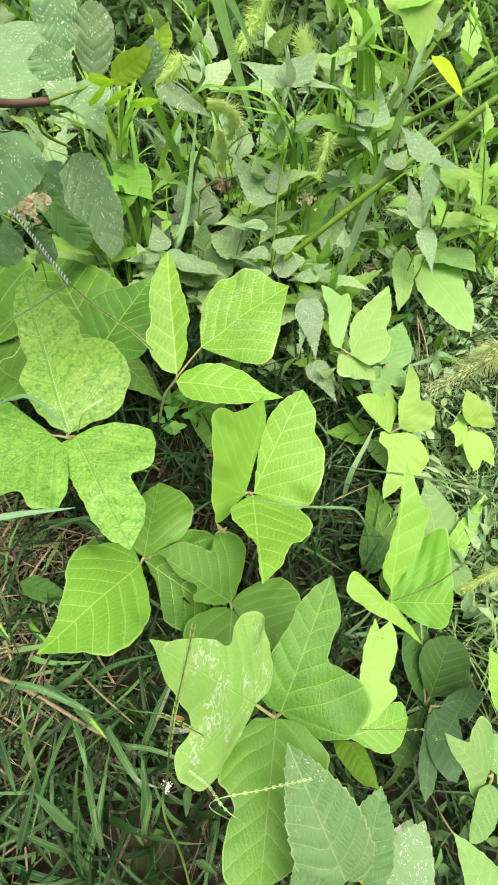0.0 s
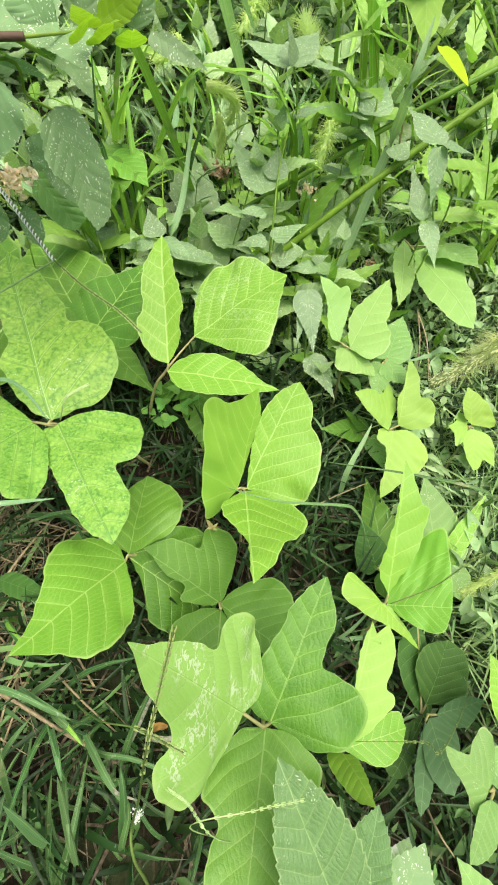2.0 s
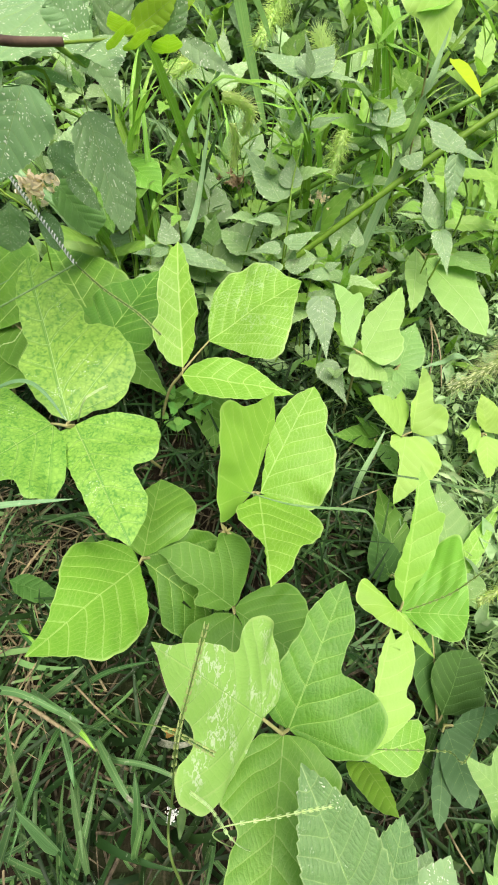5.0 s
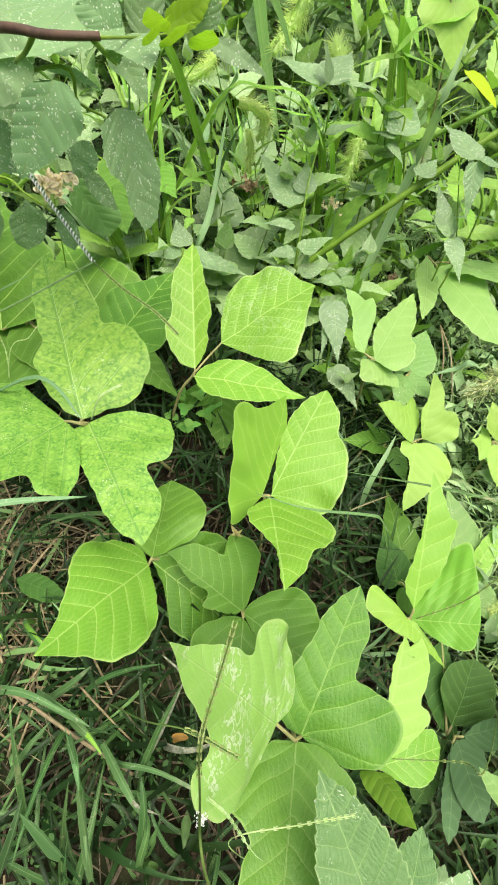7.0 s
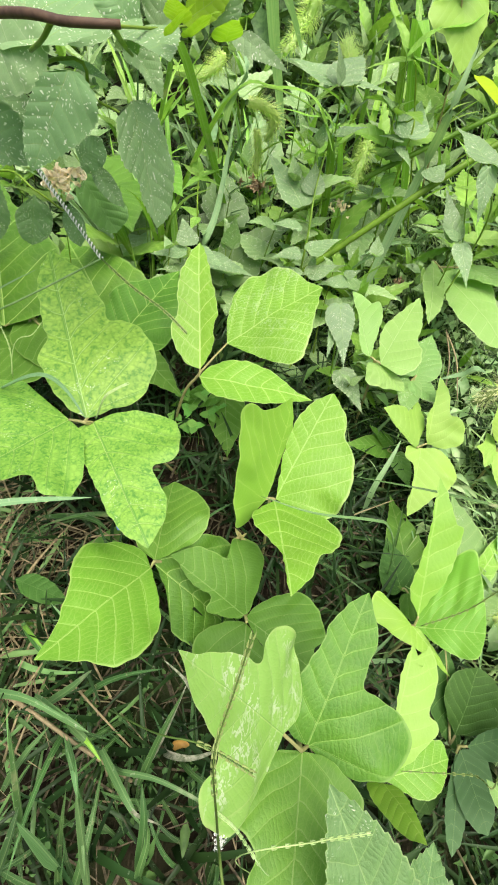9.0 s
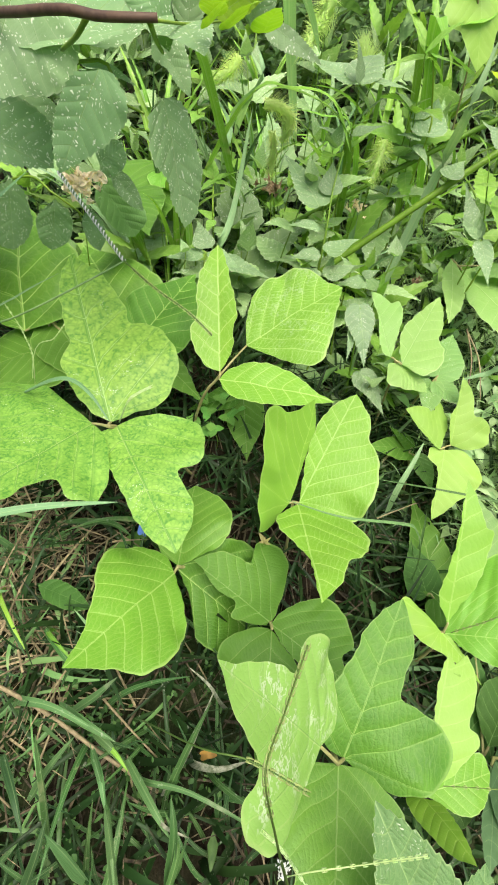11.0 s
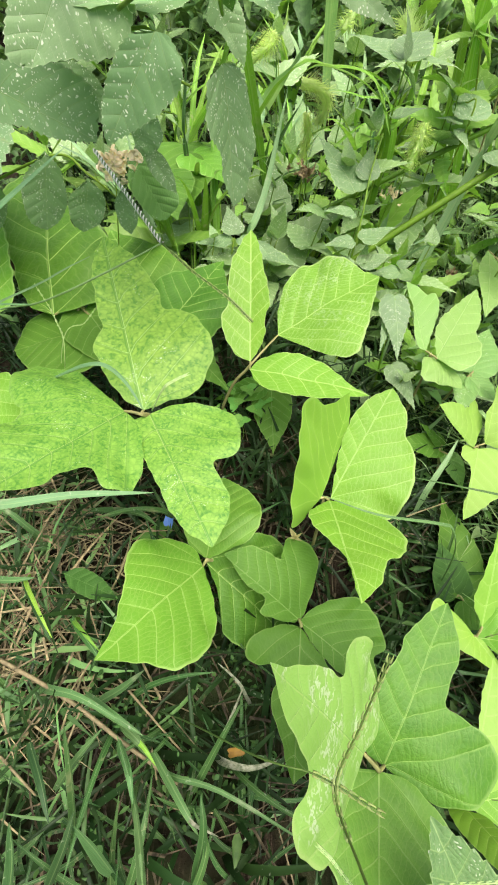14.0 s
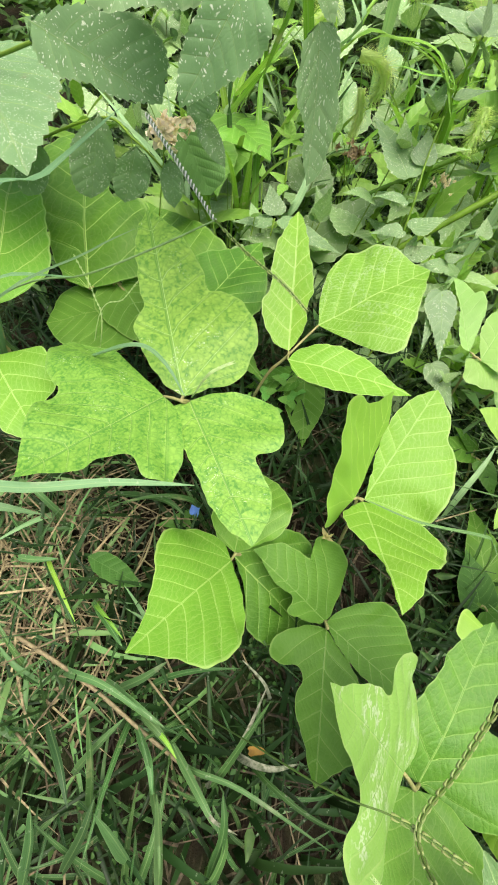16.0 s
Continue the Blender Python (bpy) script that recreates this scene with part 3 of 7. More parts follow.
# Small leaves and blades, one unit long, that many plants share.
SHARED = {}


def shared_leaf(kind, k, teeth=9, rows=36, cols=3, **form):
    key = (kind, k)
    if key not in SHARED:
        rng = random.Random(k * 31 + len(kind))
        grid = LeafForm(kind, kind, rng.uniform(0.85, 1.15), rng.uniform(0.85, 1.15), fold=rng.uniform(4, 20), droop=rng.uniform(0, 26), side_droop=0.15, wave=0.016, quilt=0.006, rows=rows, cols=cols, teeth=teeth, seed=k + 50, **form)
        bm = leaf_blade(grid, Matrix())
        mesh = bpy.data.meshes.new("leaf")
        bm.to_mesh(mesh)
        bm.free()
        SHARED[key] = mesh
    return SHARED[key]


def ribbon(bm, path, width, fold=0.25, up=Vector((0, 0, 1)), taper=0.75, uv=None):
    """A grass blade along a path: a creased strip, widest below its middle."""
    n, rows = len(path), []
    for i, q in enumerate(path):
        ahead = (path[min(i + 1, n - 1)] - path[max(i - 1, 0)]).normalized()
        side = ahead.cross(up)
        side = side.normalized() if side.length > 1e-4 else Vector((1, 0, 0))
        lift = side.cross(ahead)
        f = i / (n - 1)
        w = width / 2 * min(1.0, 0.55 + 2.5 * f) * (1 - f**2.2) ** taper + 0.0002
        rows.append([bm.verts.new(q - side * w + lift * w * fold * 2), bm.verts.new(q), bm.verts.new(q + side * w + lift * w * fold * 2)])
    for i, (a, b) in enumerate(zip(rows, rows[1:])):
        for k in range(2):
            f = bm.faces.new((a[k], a[k + 1], b[k + 1], b[k]))
            if uv:
                for loop, (u, v) in zip(f.loops, ((k / 2, i), (k / 2 + 0.5, i), (k / 2 + 0.5, i + 1), (k / 2, i + 1))):
                    loop[uv].uv = (u, v / (n - 1))
    return bm


def blade_mesh(points, width, fold=0.25, up=Vector((0, 0, 1)), steps=5):
    bm = bmesh.new()
    uv = bm.loops.layers.uv.new("UVMap")
    return ribbon(bm, smooth_path(points, steps), width, fold, up, 0.75, uv)


def shared_blade(k):
    key = ("blade", k)
    if key not in SHARED:
        rng = random.Random(k + 900)
        bend, sway = rng.uniform(0.2, 0.9), rng.uniform(-0.25, 0.25)
        pts = [Vector((sway * f * f, f * (1 - 0.25 * bend * f), bend * (0.55 * f - 0.75 * f * f))) for f in (0, 0.2, 0.4, 0.6, 0.8, 1.0)]
        bm = bmesh.new()
        uv = bm.loops.layers.uv.new("UVMap")
        ribbon(bm, smooth_path(pts, 3), rng.uniform(0.035, 0.062), 0.3, Vector((0, 0, 1)), 0.75, uv)
        mesh = bpy.data.meshes.new("blade")
        bm.to_mesh(mesh)
        bm.free()
        SHARED[key] = mesh
    return SHARED[key]


def aim(place, azimuth, rise, size, roll=0.0):
    """Pose of a unit leaf: y points to azimuth and rises by rise degrees."""
    return Matrix.Translation(place) @ Matrix.Rotation(azimuth, 4, "Z") @ Matrix.Rotation(radians(rise), 4, "X") @ Matrix.Rotation(radians(roll), 4, "Y") @ Matrix.Scale(size, 4)


def weed(label, material, foot_xy, top, pairs, size, seed, kind="ovate", name="weed_plant", group="small broad-leaved weeds", stem=M_STEM, rise=(25, -15), category="weed"):
    """An upright weed: stem with crossed pairs of toothed leaves."""
    rng = random.Random(seed)
    x, y = foot_xy
    foot, top = Vector((x, y, ground_z(x, y) - 0.004)), Vector(top)
    plant = thing(name, foot, label, category, group)
    mid = foot.lerp(top, 0.5) + Vector((rng.uniform(-1, 1), rng.uniform(-1, 1), 0)) * 0.06 * (top - foot).length
    path = smooth_path([foot, mid, top], 8)
    part("stem", tube([foot, mid, top], 0.0017, 0.0008, 5, 5), stem, plant)
    spin = rng.uniform(0, math.pi)
    for i in range(pairs):
        f = 0.28 + 0.72 * (i + rng.uniform(-0.1, 0.1)) / max(1, pairs - 1) if pairs > 1 else 1.0
        q = path[max(0, min(len(path) - 1, round(f * (len(path) - 1))))]
        spin += math.pi / 2 + rng.uniform(-0.4, 0.4)
        big = size * (0.75 + 0.5 * math.sin(math.pi * min(1, f * 0.8))) * (0.55 if f > 0.93 else 1)
        for side in (0, math.pi):
            up = rise[1] + (rise[0] - rise[1]) * f + rng.uniform(-16, 16)
            part("leaf", shared_leaf(kind, rng.randrange(6)), material, plant, "", aim(q, spin + side + rng.uniform(-0.3, 0.3), up + (25 if f > 0.93 else 0), big * rng.uniform(0.75, 1.15), rng.uniform(-25, 25)))
    return plant


def grass_tuft(label, material, foot_xy, blades, length, seed, rise=(20, 75), group="grass tufts", toward=None):
    rng = random.Random(seed)
    x, y = foot_xy
    foot = Vector((x, y, ground_z(x, y) - 0.003))
    tuft = thing("grass_tuft", foot, label, "grass", group)
    for _ in range(blades):
        az = rng.uniform(0, 2 * math.pi) if toward is None else toward + rng.gauss(0, 0.6)
        spot = foot + Vector((rng.gauss(0, 0.008), rng.gauss(0, 0.008), 0))
        part("blade", shared_blade(rng.randrange(10)), material, tuft, "", aim(spot, az, rng.uniform(*rise), length * rng.uniform(0.6, 1.25), rng.uniform(-35, 35)))
    return tuft


def stuff(name, faces_of, count, material, label, category, seed):
    """One object of kind stuff: count small pieces from faces_of(rng), which gives points and faces."""
    rng = random.Random(seed)
    verts, faces, uvs = [], [], []
    for _ in range(count):
        piece = faces_of(rng)
        if not piece:
            continue
        at = len(verts)
        verts.extend(piece[0])
        faces.extend(tuple(at + k for k in f) for f in piece[1])
    mesh = bpy.data.meshes.new(name)
    mesh.from_pydata(verts, [], faces)
    mesh.update()
    return tagged(part(name, mesh, material, None), label, category, kind="stuff")


def strip_piece(points, width, rng):
    """Points and faces of a narrow creased strip."""
    verts, faces, n = [], [], len(points)
    spin = Vector((rng.uniform(-0.5, 0.5), rng.uniform(-0.5, 0.5), 1))
    for i, q in enumerate(points):
        ahead = points[min(i + 1, n - 1)] - points[max(i - 1, 0)]
        side = ahead.cross(spin)
        side = side.normalized() if side.length > 1e-6 else Vector((1, 0, 0))
        w = width / 2 * (1 - (i / (n - 1)) ** 2 * 0.85)
        verts += [q - side * w, q + Vector((0, 0, -w * 0.5)), q + side * w]
    for i in range(n - 1):
        a = 3 * i
        faces += [(a, a + 1, a + 4, a + 3), (a + 1, a + 2, a + 5, a + 4)]
    return verts, faces


def leaf_piece(place, azimuth, rise, size, wide, rng):
    """Points and faces of a small creased leaf."""
    m = aim(place, azimuth, rise, size, rng.uniform(-30, 30))
    c = rng.uniform(0.05, 0.2)
    pts = [(0, 0, 0), (-wide, 0.35, c), (0, 0.38, 0), (wide, 0.35, c), (-wide * 0.7, 0.68, c * 0.5), (0, 0.7, -0.04), (wide * 0.7, 0.68, c * 0.5), (0, 1, -0.12)]
    return [m @ Vector(p) for p in pts], [(0, 2, 1), (0, 3, 2), (1, 2, 5, 4), (2, 3, 6, 5), (4, 5, 7), (5, 6, 7)]


# ---- ground ----
def build_ground():
    ticks = [s * (0.02 * k if k <= 45 else 0.9 * 1.22 ** (k - 45)) for s in (-1, 1) for k in range(0, 90)]
    ticks = sorted(set(round(v, 4) for v in ticks if abs(v) < 900))
    bm = bmesh.new()
    rows = [[bm.verts.new((x, y + 0.3, ground_z(x, y + 0.3))) for x in ticks] for y in ticks]
    for a, b in zip(rows, rows[1:]):
        for k in range(len(ticks) - 1):
            bm.faces.new((a[k], a[k + 1], b[k + 1], b[k]))
    tagged(part("ground", bm, M_SOIL, None), "soil under matted straw and weeds, darkened for shaded gaps", "ground", kind="structure")


build_ground()

# ---- vine leaves ----
kudzu_leaf("mottled yellow-green lobed vine leaf over grass", M_MOTTLED, (-0.186, 0.209, 0.158), (-0.13, 0.27), [
    dict(base=(-0.187, 0.218, 0.152), tip=(-0.266, 0.410, 0.200), roll=0, left=((0.08, 0.08), (0.22, 0.13), (0.35, 0.15), (0.44, 0.10), (0.59, 0.10), (0.73, 0.09), (0.84, 0.07)), right=((0.01, 0.10), (0.04, 0.25), (0.17, 0.35), (0.27, 0.37), (0.39, 0.34), (0.47, 0.26), (0.49, 0.20), (0.60, 0.19), (0.77, 0.14), (0.89, 0.07)), droop=9),
    dict(base=(-0.181, 0.214, 0.152), tip=(-0.106, 0.096, 0.152), roll=0, left=((0.03, 0.21), (0.16, 0.46), (0.31, 0.50), (0.45, 0.45), (0.55, 0.36), (0.53, 0.24), (0.59, 0.21), (0.76, 0.22), (0.91, 0.13)), right=((0.03, 0.12), (0.29, 0.14), (0.42, 0.14), (0.51, 0.13), (0.66, 0.13), (0.83, 0.10), (0.94, 0.04)), droop=8),
    dict(base=(-0.204, 0.215, 0.152), tip=(-0.273, 0.105, 0.190), roll=0, left=((0.04, 0.17), (0.23, 0.42), (0.42, 0.53), (0.49, 0.49), (0.54, 0.40), (0.50, 0.27), (0.64, 0.18), (0.77, 0.16)), right=((-0.02, 0.22), (-0.04, 0.59), (0.04, 0.84), (0.20, 0.86), (0.36, 0.73), (0.45, 0.54), (0.47, 0.43), (0.66, 0.37), (0.79, 0.26), (0.92, 0.09)), droop=8),
], M_VEIN_MOTTLED)
kudzu_leaf("bright green vine leaf with pointed leaflets above weeds", M_BRIGHT, (-0.098, 0.349, 0.082), (-0.15, 0.33), [
    dict(base=(-0.098, 0.353, 0.084), tip=(-0.113, 0.513, 0.158), roll=0, left=((0.06, 0.12), (0.27, 0.21), (0.41, 0.16), (0.65, 0.15), (0.89, 0.06)), right=((0.15, 0.09), (0.30, 0.10), (0.44, 0.13), (0.65, 0.09), (0.87, 0.05)), fold=14),
    dict(base=(-0.067, 0.395, 0.091), tip=(0.056, 0.469, 0.134), roll=0, left=((0.20, 0.31), (0.45, 0.51), (0.69, 0.52), (0.84, 0.41), (0.92, 0.18)), right=((0.14, 0.28), (0.28, 0.48), (0.41, 0.56), (0.58, 0.43), (0.78, 0.23)), material=M_FLECKED, droop=8),
    dict(base=(-0.098, 0.340, 0.084), tip=(0.045, 0.310, 0.089), roll=0, left=((0.07, 0.14), (0.28, 0.23), (0.57, 0.21), (0.83, 0.05)), right=((0.14, 0.16), (0.35, 0.20), (0.63, 0.16), (0.85, 0.08))),
])
kudzu_leaf("bright yellow-green vine leaf with upturned leaflets", M_BRIGHT, (-0.001, 0.197, 0.044), (0.0, 0.16), [
    dict(base=(0.006, 0.195, 0.046), tip=(0.069, 0.315, 0.100), roll=0, left=((0.15, 0.05), (0.40, 0.13), (0.67, 0.16), (0.88, 0.10)), right=((0.02, 0.24), (0.07, 0.43), (0.24, 0.48), (0.44, 0.45), (0.59, 0.38), (0.70, 0.25), (0.86, 0.18)), fold=3, droop=8),
    dict(base=(-0.005, 0.194, 0.046), tip=(0.019, 0.301, 0.104), roll=60, left=((-0.22, 0.19), (-0.27, 0.39), (-0.02, 0.51), (0.39, 0.64), (0.73, 0.69), (0.76, 0.39), (0.90, 0.16)), right=((0.22, 0.02), (0.68, 0.11)), droop=3, fold=0, side_droop=0.0, material=M_BRIGHT_PALE),
    dict(base=(0.004, 0.193, 0.046), tip=(0.012, 0.071, 0.128), roll=0, left=((0.16, 0.23), (0.29, 0.35), (0.41, 0.42), (0.58, 0.38), (0.67, 0.31), (0.70, 0.23), (0.88, 0.13)), right=((0.19, 0.17), (0.36, 0.17), (0.52, 0.07), (0.66, 0.01), (0.84, 0.01)), droop=8),
])
kudzu_leaf("fresh green vine leaf with a broad undivided leaflet", M_FRESH, (-0.120, 0.114, 0.050), (-0.10, 0.13), [
    dict(base=(-0.123, 0.109, 0.045), tip=(-0.184, 0.015, 0.118), roll=0, left=((0.23, 0.29), (0.36, 0.39), (0.56, 0.43), (0.73, 0.37), (0.86, 0.17)), right=((-0.04, 0.17), (0.08, 0.39), (0.25, 0.46), (0.41, 0.40), (0.58, 0.24), (0.80, 0.08)), droop=8),
    dict(base=(-0.121, 0.117, 0.042), tip=(-0.117, 0.217, 0.030), roll=0, left=((0.13, 0.21), (0.36, 0.32), (0.67, 0.26)), right=((0.11, 0.20), (0.30, 0.43), (0.59, 0.50), (0.82, 0.37), (0.94, 0.16)), droop=12, material=M_MID),
    # Overshadowed leaflet: its shade is given by a darker material than the others.
    dict(base=(-0.121, 0.114, 0.040), tip=(-0.030, 0.062, -0.035), roll=0, left=((-0.00, 0.18), (0.14, 0.41), (0.37, 0.55), (0.59, 0.50), (0.81, 0.35)), right=((0.23, 0.11), (0.46, 0.31), (0.70, 0.29), (0.82, 0.14)), droop=14, material=M_MEDIUM),
])
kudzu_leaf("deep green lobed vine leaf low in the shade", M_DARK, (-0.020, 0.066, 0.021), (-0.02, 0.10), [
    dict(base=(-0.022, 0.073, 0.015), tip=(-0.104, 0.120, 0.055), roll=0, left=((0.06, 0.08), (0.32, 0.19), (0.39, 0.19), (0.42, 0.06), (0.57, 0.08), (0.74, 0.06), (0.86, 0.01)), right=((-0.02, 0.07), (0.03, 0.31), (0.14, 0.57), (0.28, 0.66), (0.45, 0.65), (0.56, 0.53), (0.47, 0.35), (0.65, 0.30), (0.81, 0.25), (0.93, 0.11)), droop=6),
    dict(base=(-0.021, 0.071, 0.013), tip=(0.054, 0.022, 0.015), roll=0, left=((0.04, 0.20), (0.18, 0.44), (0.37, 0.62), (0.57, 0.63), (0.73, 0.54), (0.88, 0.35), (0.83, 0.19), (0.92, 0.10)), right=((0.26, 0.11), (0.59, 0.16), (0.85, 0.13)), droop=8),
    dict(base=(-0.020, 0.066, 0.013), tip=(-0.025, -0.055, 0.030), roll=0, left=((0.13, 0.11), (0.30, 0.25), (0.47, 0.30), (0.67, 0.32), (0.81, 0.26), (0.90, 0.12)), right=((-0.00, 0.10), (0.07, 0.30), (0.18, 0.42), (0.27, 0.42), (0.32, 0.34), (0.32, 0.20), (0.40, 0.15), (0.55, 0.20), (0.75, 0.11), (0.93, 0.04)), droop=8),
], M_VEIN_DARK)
kudzu_leaf("light green lobed vine leaf with whitish stains", M_MEDIUM, (0.020, -0.030, 0.120), (0.03, 0.0), [
    dict(base=(0.005, -0.020, 0.142), tip=(-0.062, 0.019, 0.233), roll=18, left=((0.06, 0.18), (0.18, 0.33), (0.33, 0.48), (0.46, 0.49), (0.52, 0.46), (0.55, 0.38), (0.52, 0.28), (0.57, 0.22), (0.71, 0.18), (0.82, 0.12), (0.90, 0.05)), right=((-0.08, 0.11), (-0.06, 0.24), (0.01, 0.37), (0.12, 0.46), (0.24, 0.49), (0.37, 0.43), (0.43, 0.32), (0.41, 0.22), (0.47, 0.18), (0.60, 0.17), (0.88, 0.04)), material=M_STAINED, droop=4, fold=4, side_droop=0.03),
    dict(base=(0.026, -0.028, 0.112), tip=(0.074, 0.076, 0.139), roll=0, left=((0.03, 0.15), (0.22, 0.22), (0.38, 0.20), (0.56, 0.16), (0.73, 0.15), (0.91, 0.07)), right=((-0.02, 0.17), (0.01, 0.34), (0.10, 0.48), (0.23, 0.55), (0.33, 0.54), (0.42, 0.44), (0.45, 0.30), (0.45, 0.18), (0.55, 0.16), (0.75, 0.16), (0.88, 0.09)), droop=8),
    dict(base=(0.022, -0.031, 0.112), tip=(0.006, -0.124, 0.140), roll=0, left=((0.01, 0.18), (0.09, 0.34), (0.19, 0.45), (0.37, 0.41), (0.55, 0.35), (0.77, 0.29)), right=((0.04, 0.17), (0.22, 0.31), (0.45, 0.39), (0.52, 0.32), (0.60, 0.24), (0.74, 0.27), (0.88, 0.27), (0.99, 0.19)), material=M_MID, droop=8),
], M_VEIN_SOFT)
kudzu_leaf("yellow-green vine leaf standing upright behind a larger leaf", M_BRIGHT_PALE, (0.080, -0.045, 0.103), (0.12, -0.02), [
    dict(base=(0.084, -0.042, 0.105), tip=(0.116, 0.045, 0.110), roll=0, left=((0.27, 0.02), (0.53, 0.04), (0.77, 0.05)), right=((0.12, 0.13), (0.38, 0.29), (0.49, 0.29), (0.52, 0.22), (0.74, 0.25), (0.87, 0.23), (1.03, 0.14), (0.83, 0.11)), material=M_LIME),
    dict(base=(0.082, -0.045, 0.103), tip=(0.136, -0.032, 0.095), roll=0, left=((0.33, 0.09), (0.74, 0.22), (0.97, 0.21)), right=((0.22, 0.18), (0.46, 0.31), (0.73, 0.26)), material=M_FRESH),
    dict(base=(0.081, -0.047, 0.105), tip=(0.090, -0.069, 0.150), roll=0, left=((0.24, 0.13), (0.69, 0.09)), right=((-0.09, 0.20), (0.26, 0.27), (0.80, 0.18))),
])
kudzu_leaf("yellow-green vine leaf with a folded upright leaflet", M_BRIGHT, (0.171, 0.077, -0.016), (0.17, 0.05), [
    dict(base=(0.172, 0.086, 0.000), tip=(0.192, 0.224, 0.073), roll=0, left=((0.15, 0.09), (0.27, 0.08), (0.53, 0.03), (0.79, 0.02)), right=((0.09, 0.04), (0.33, 0.15), (0.65, 0.20), (0.70, 0.14), (0.86, 0.08)), material=M_BRIGHT_PALE),
    dict(base=(0.173, 0.077, -0.014), tip=(0.236, 0.070, 0.015), roll=0, left=((0.08, 0.35), (0.28, 0.69), (0.69, 1.24), (1.05, 1.43), (1.06, 0.89), (1.04, 0.38)), right=((0.30, 0.24), (0.62, 0.38), (0.85, 0.35)), droop=4, quilt=0.0, material=M_FRESH),
    dict(base=(0.167, 0.078, -0.010), tip=(0.207, 0.030, -0.025), roll=0, left=((0.18, 0.07), (0.69, 0.04)), right=((-0.42, 0.02), (-0.76, 0.08), (-0.60, 0.46), (-0.14, 0.41), (0.44, 0.16)), material=M_BRIGHT_PALE),
])
kudzu_leaf("pale lime three-lobed vine leaf among grass", M_LIME, (0.220, 0.320, -0.010), (0.25, 0.30), [
    dict(base=(0.213, 0.315, -0.008), tip=(0.161, 0.361, 0.022), roll=0, left=((0.22, 0.07), (0.62, 0.08)), right=((0.09, 0.21), (0.25, 0.56), (0.53, 0.78), (0.67, 0.72), (0.58, 0.49), (0.84, 0.31))),
    dict(base=(0.228, 0.322, -0.006), tip=(0.242, 0.407, 0.045), roll=0, left=((0.16, 0.05), (0.40, 0.08), (0.58, 0.02), (0.79, 0.02)), right=((-0.02, 0.25), (0.11, 0.47), (0.35, 0.46), (0.46, 0.34), (0.47, 0.23), (0.77, 0.17))),
    dict(base=(0.220, 0.316, -0.010), tip=(0.196, 0.222, -0.040), roll=0, left=((-0.04, 0.24), (0.08, 0.43), (0.27, 0.53), (0.51, 0.45), (0.66, 0.28), (0.86, 0.14)), right=((0.02, 0.19), (0.19, 0.19), (0.30, 0.05), (0.61, 0.02), (0.82, 0.04))),
])
kudzu_leaf("small lime vine leaf among pale grass", M_LIME, (0.344, 0.333, -0.020), (0.33, 0.29), [
    dict(base=(0.346, 0.334, -0.018), tip=(0.336, 0.381, 0.015), roll=0, left=((0.27, 0.21), (0.60, 0.22)), right=((-0.15, 0.61), (0.17, 0.63), (0.63, 0.37), (0.83, 0.17))),
    dict(base=(0.347, 0.328, -0.020), tip=(0.344, 0.270, -0.045), roll=0, left=((0.17, 0.40), (0.83, 0.48), (0.72, 0.24), (0.92, 0.13)), right=((0.14, 0.25), (0.61, 0.21))),
    dict(base=(0.340, 0.331, -0.020), tip=(0.310, 0.333, -0.020), roll=0, left=((0.33, 0.77), (0.76, 1.04), (0.77, 0.49)), right=((0.07, 0.83), (0.31, 0.91), (0.57, 0.30))),
])
kudzu_leaf("pale green vine leaf with narrow upright leaflet", M_PALE, (0.145, 0.421, 0.054), (0.16, 0.42), [
    dict(base=(0.139, 0.426, 0.055), tip=(0.114, 0.533, 0.085), roll=0, left=((0.07, 0.09), (0.28, 0.09), (0.60, 0.02), (0.82, 0.02)), right=((0.16, 0.09), (0.56, 0.30), (0.81, 0.35), (0.79, 0.23), (0.89, 0.15)), material=M_SOFT),
    dict(base=(0.154, 0.416, 0.052), tip=(0.234, 0.563, 0.060), roll=0, left=((0.19, 0.10), (0.37, 0.14), (0.60, 0.10), (0.80, 0.05)), right=((-0.03, 0.18), (0.11, 0.28), (0.30, 0.25), (0.39, 0.18), (0.64, 0.14)), material=M_SOFT),
    dict(base=(0.148, 0.420, 0.050), tip=(0.192, 0.385, 0.030), roll=0, left=((0.19, 0.27), (0.53, 0.19), (0.81, 0.16)), right=((-0.13, 0.24), (0.17, 0.63), (0.45, 0.49), (0.75, 0.24)), material=M_SOFT),
])
kudzu_leaf("dull pale vine leaf behind brighter leaflets", M_PALE, (0.216, 0.423, 0.020), (0.20, 0.43), [
    dict(base=(0.221, 0.429, 0.020), tip=(0.257, 0.512, 0.030), lw=0.7, rw=0.7),
    dict(base=(0.215, 0.417, 0.020), tip=(0.251, 0.383, 0.010), lw=0.9, rw=0.9),
    dict(base=(0.210, 0.417, 0.020), tip=(0.193, 0.355, 0.010), lw=0.6, rw=0.6),
])
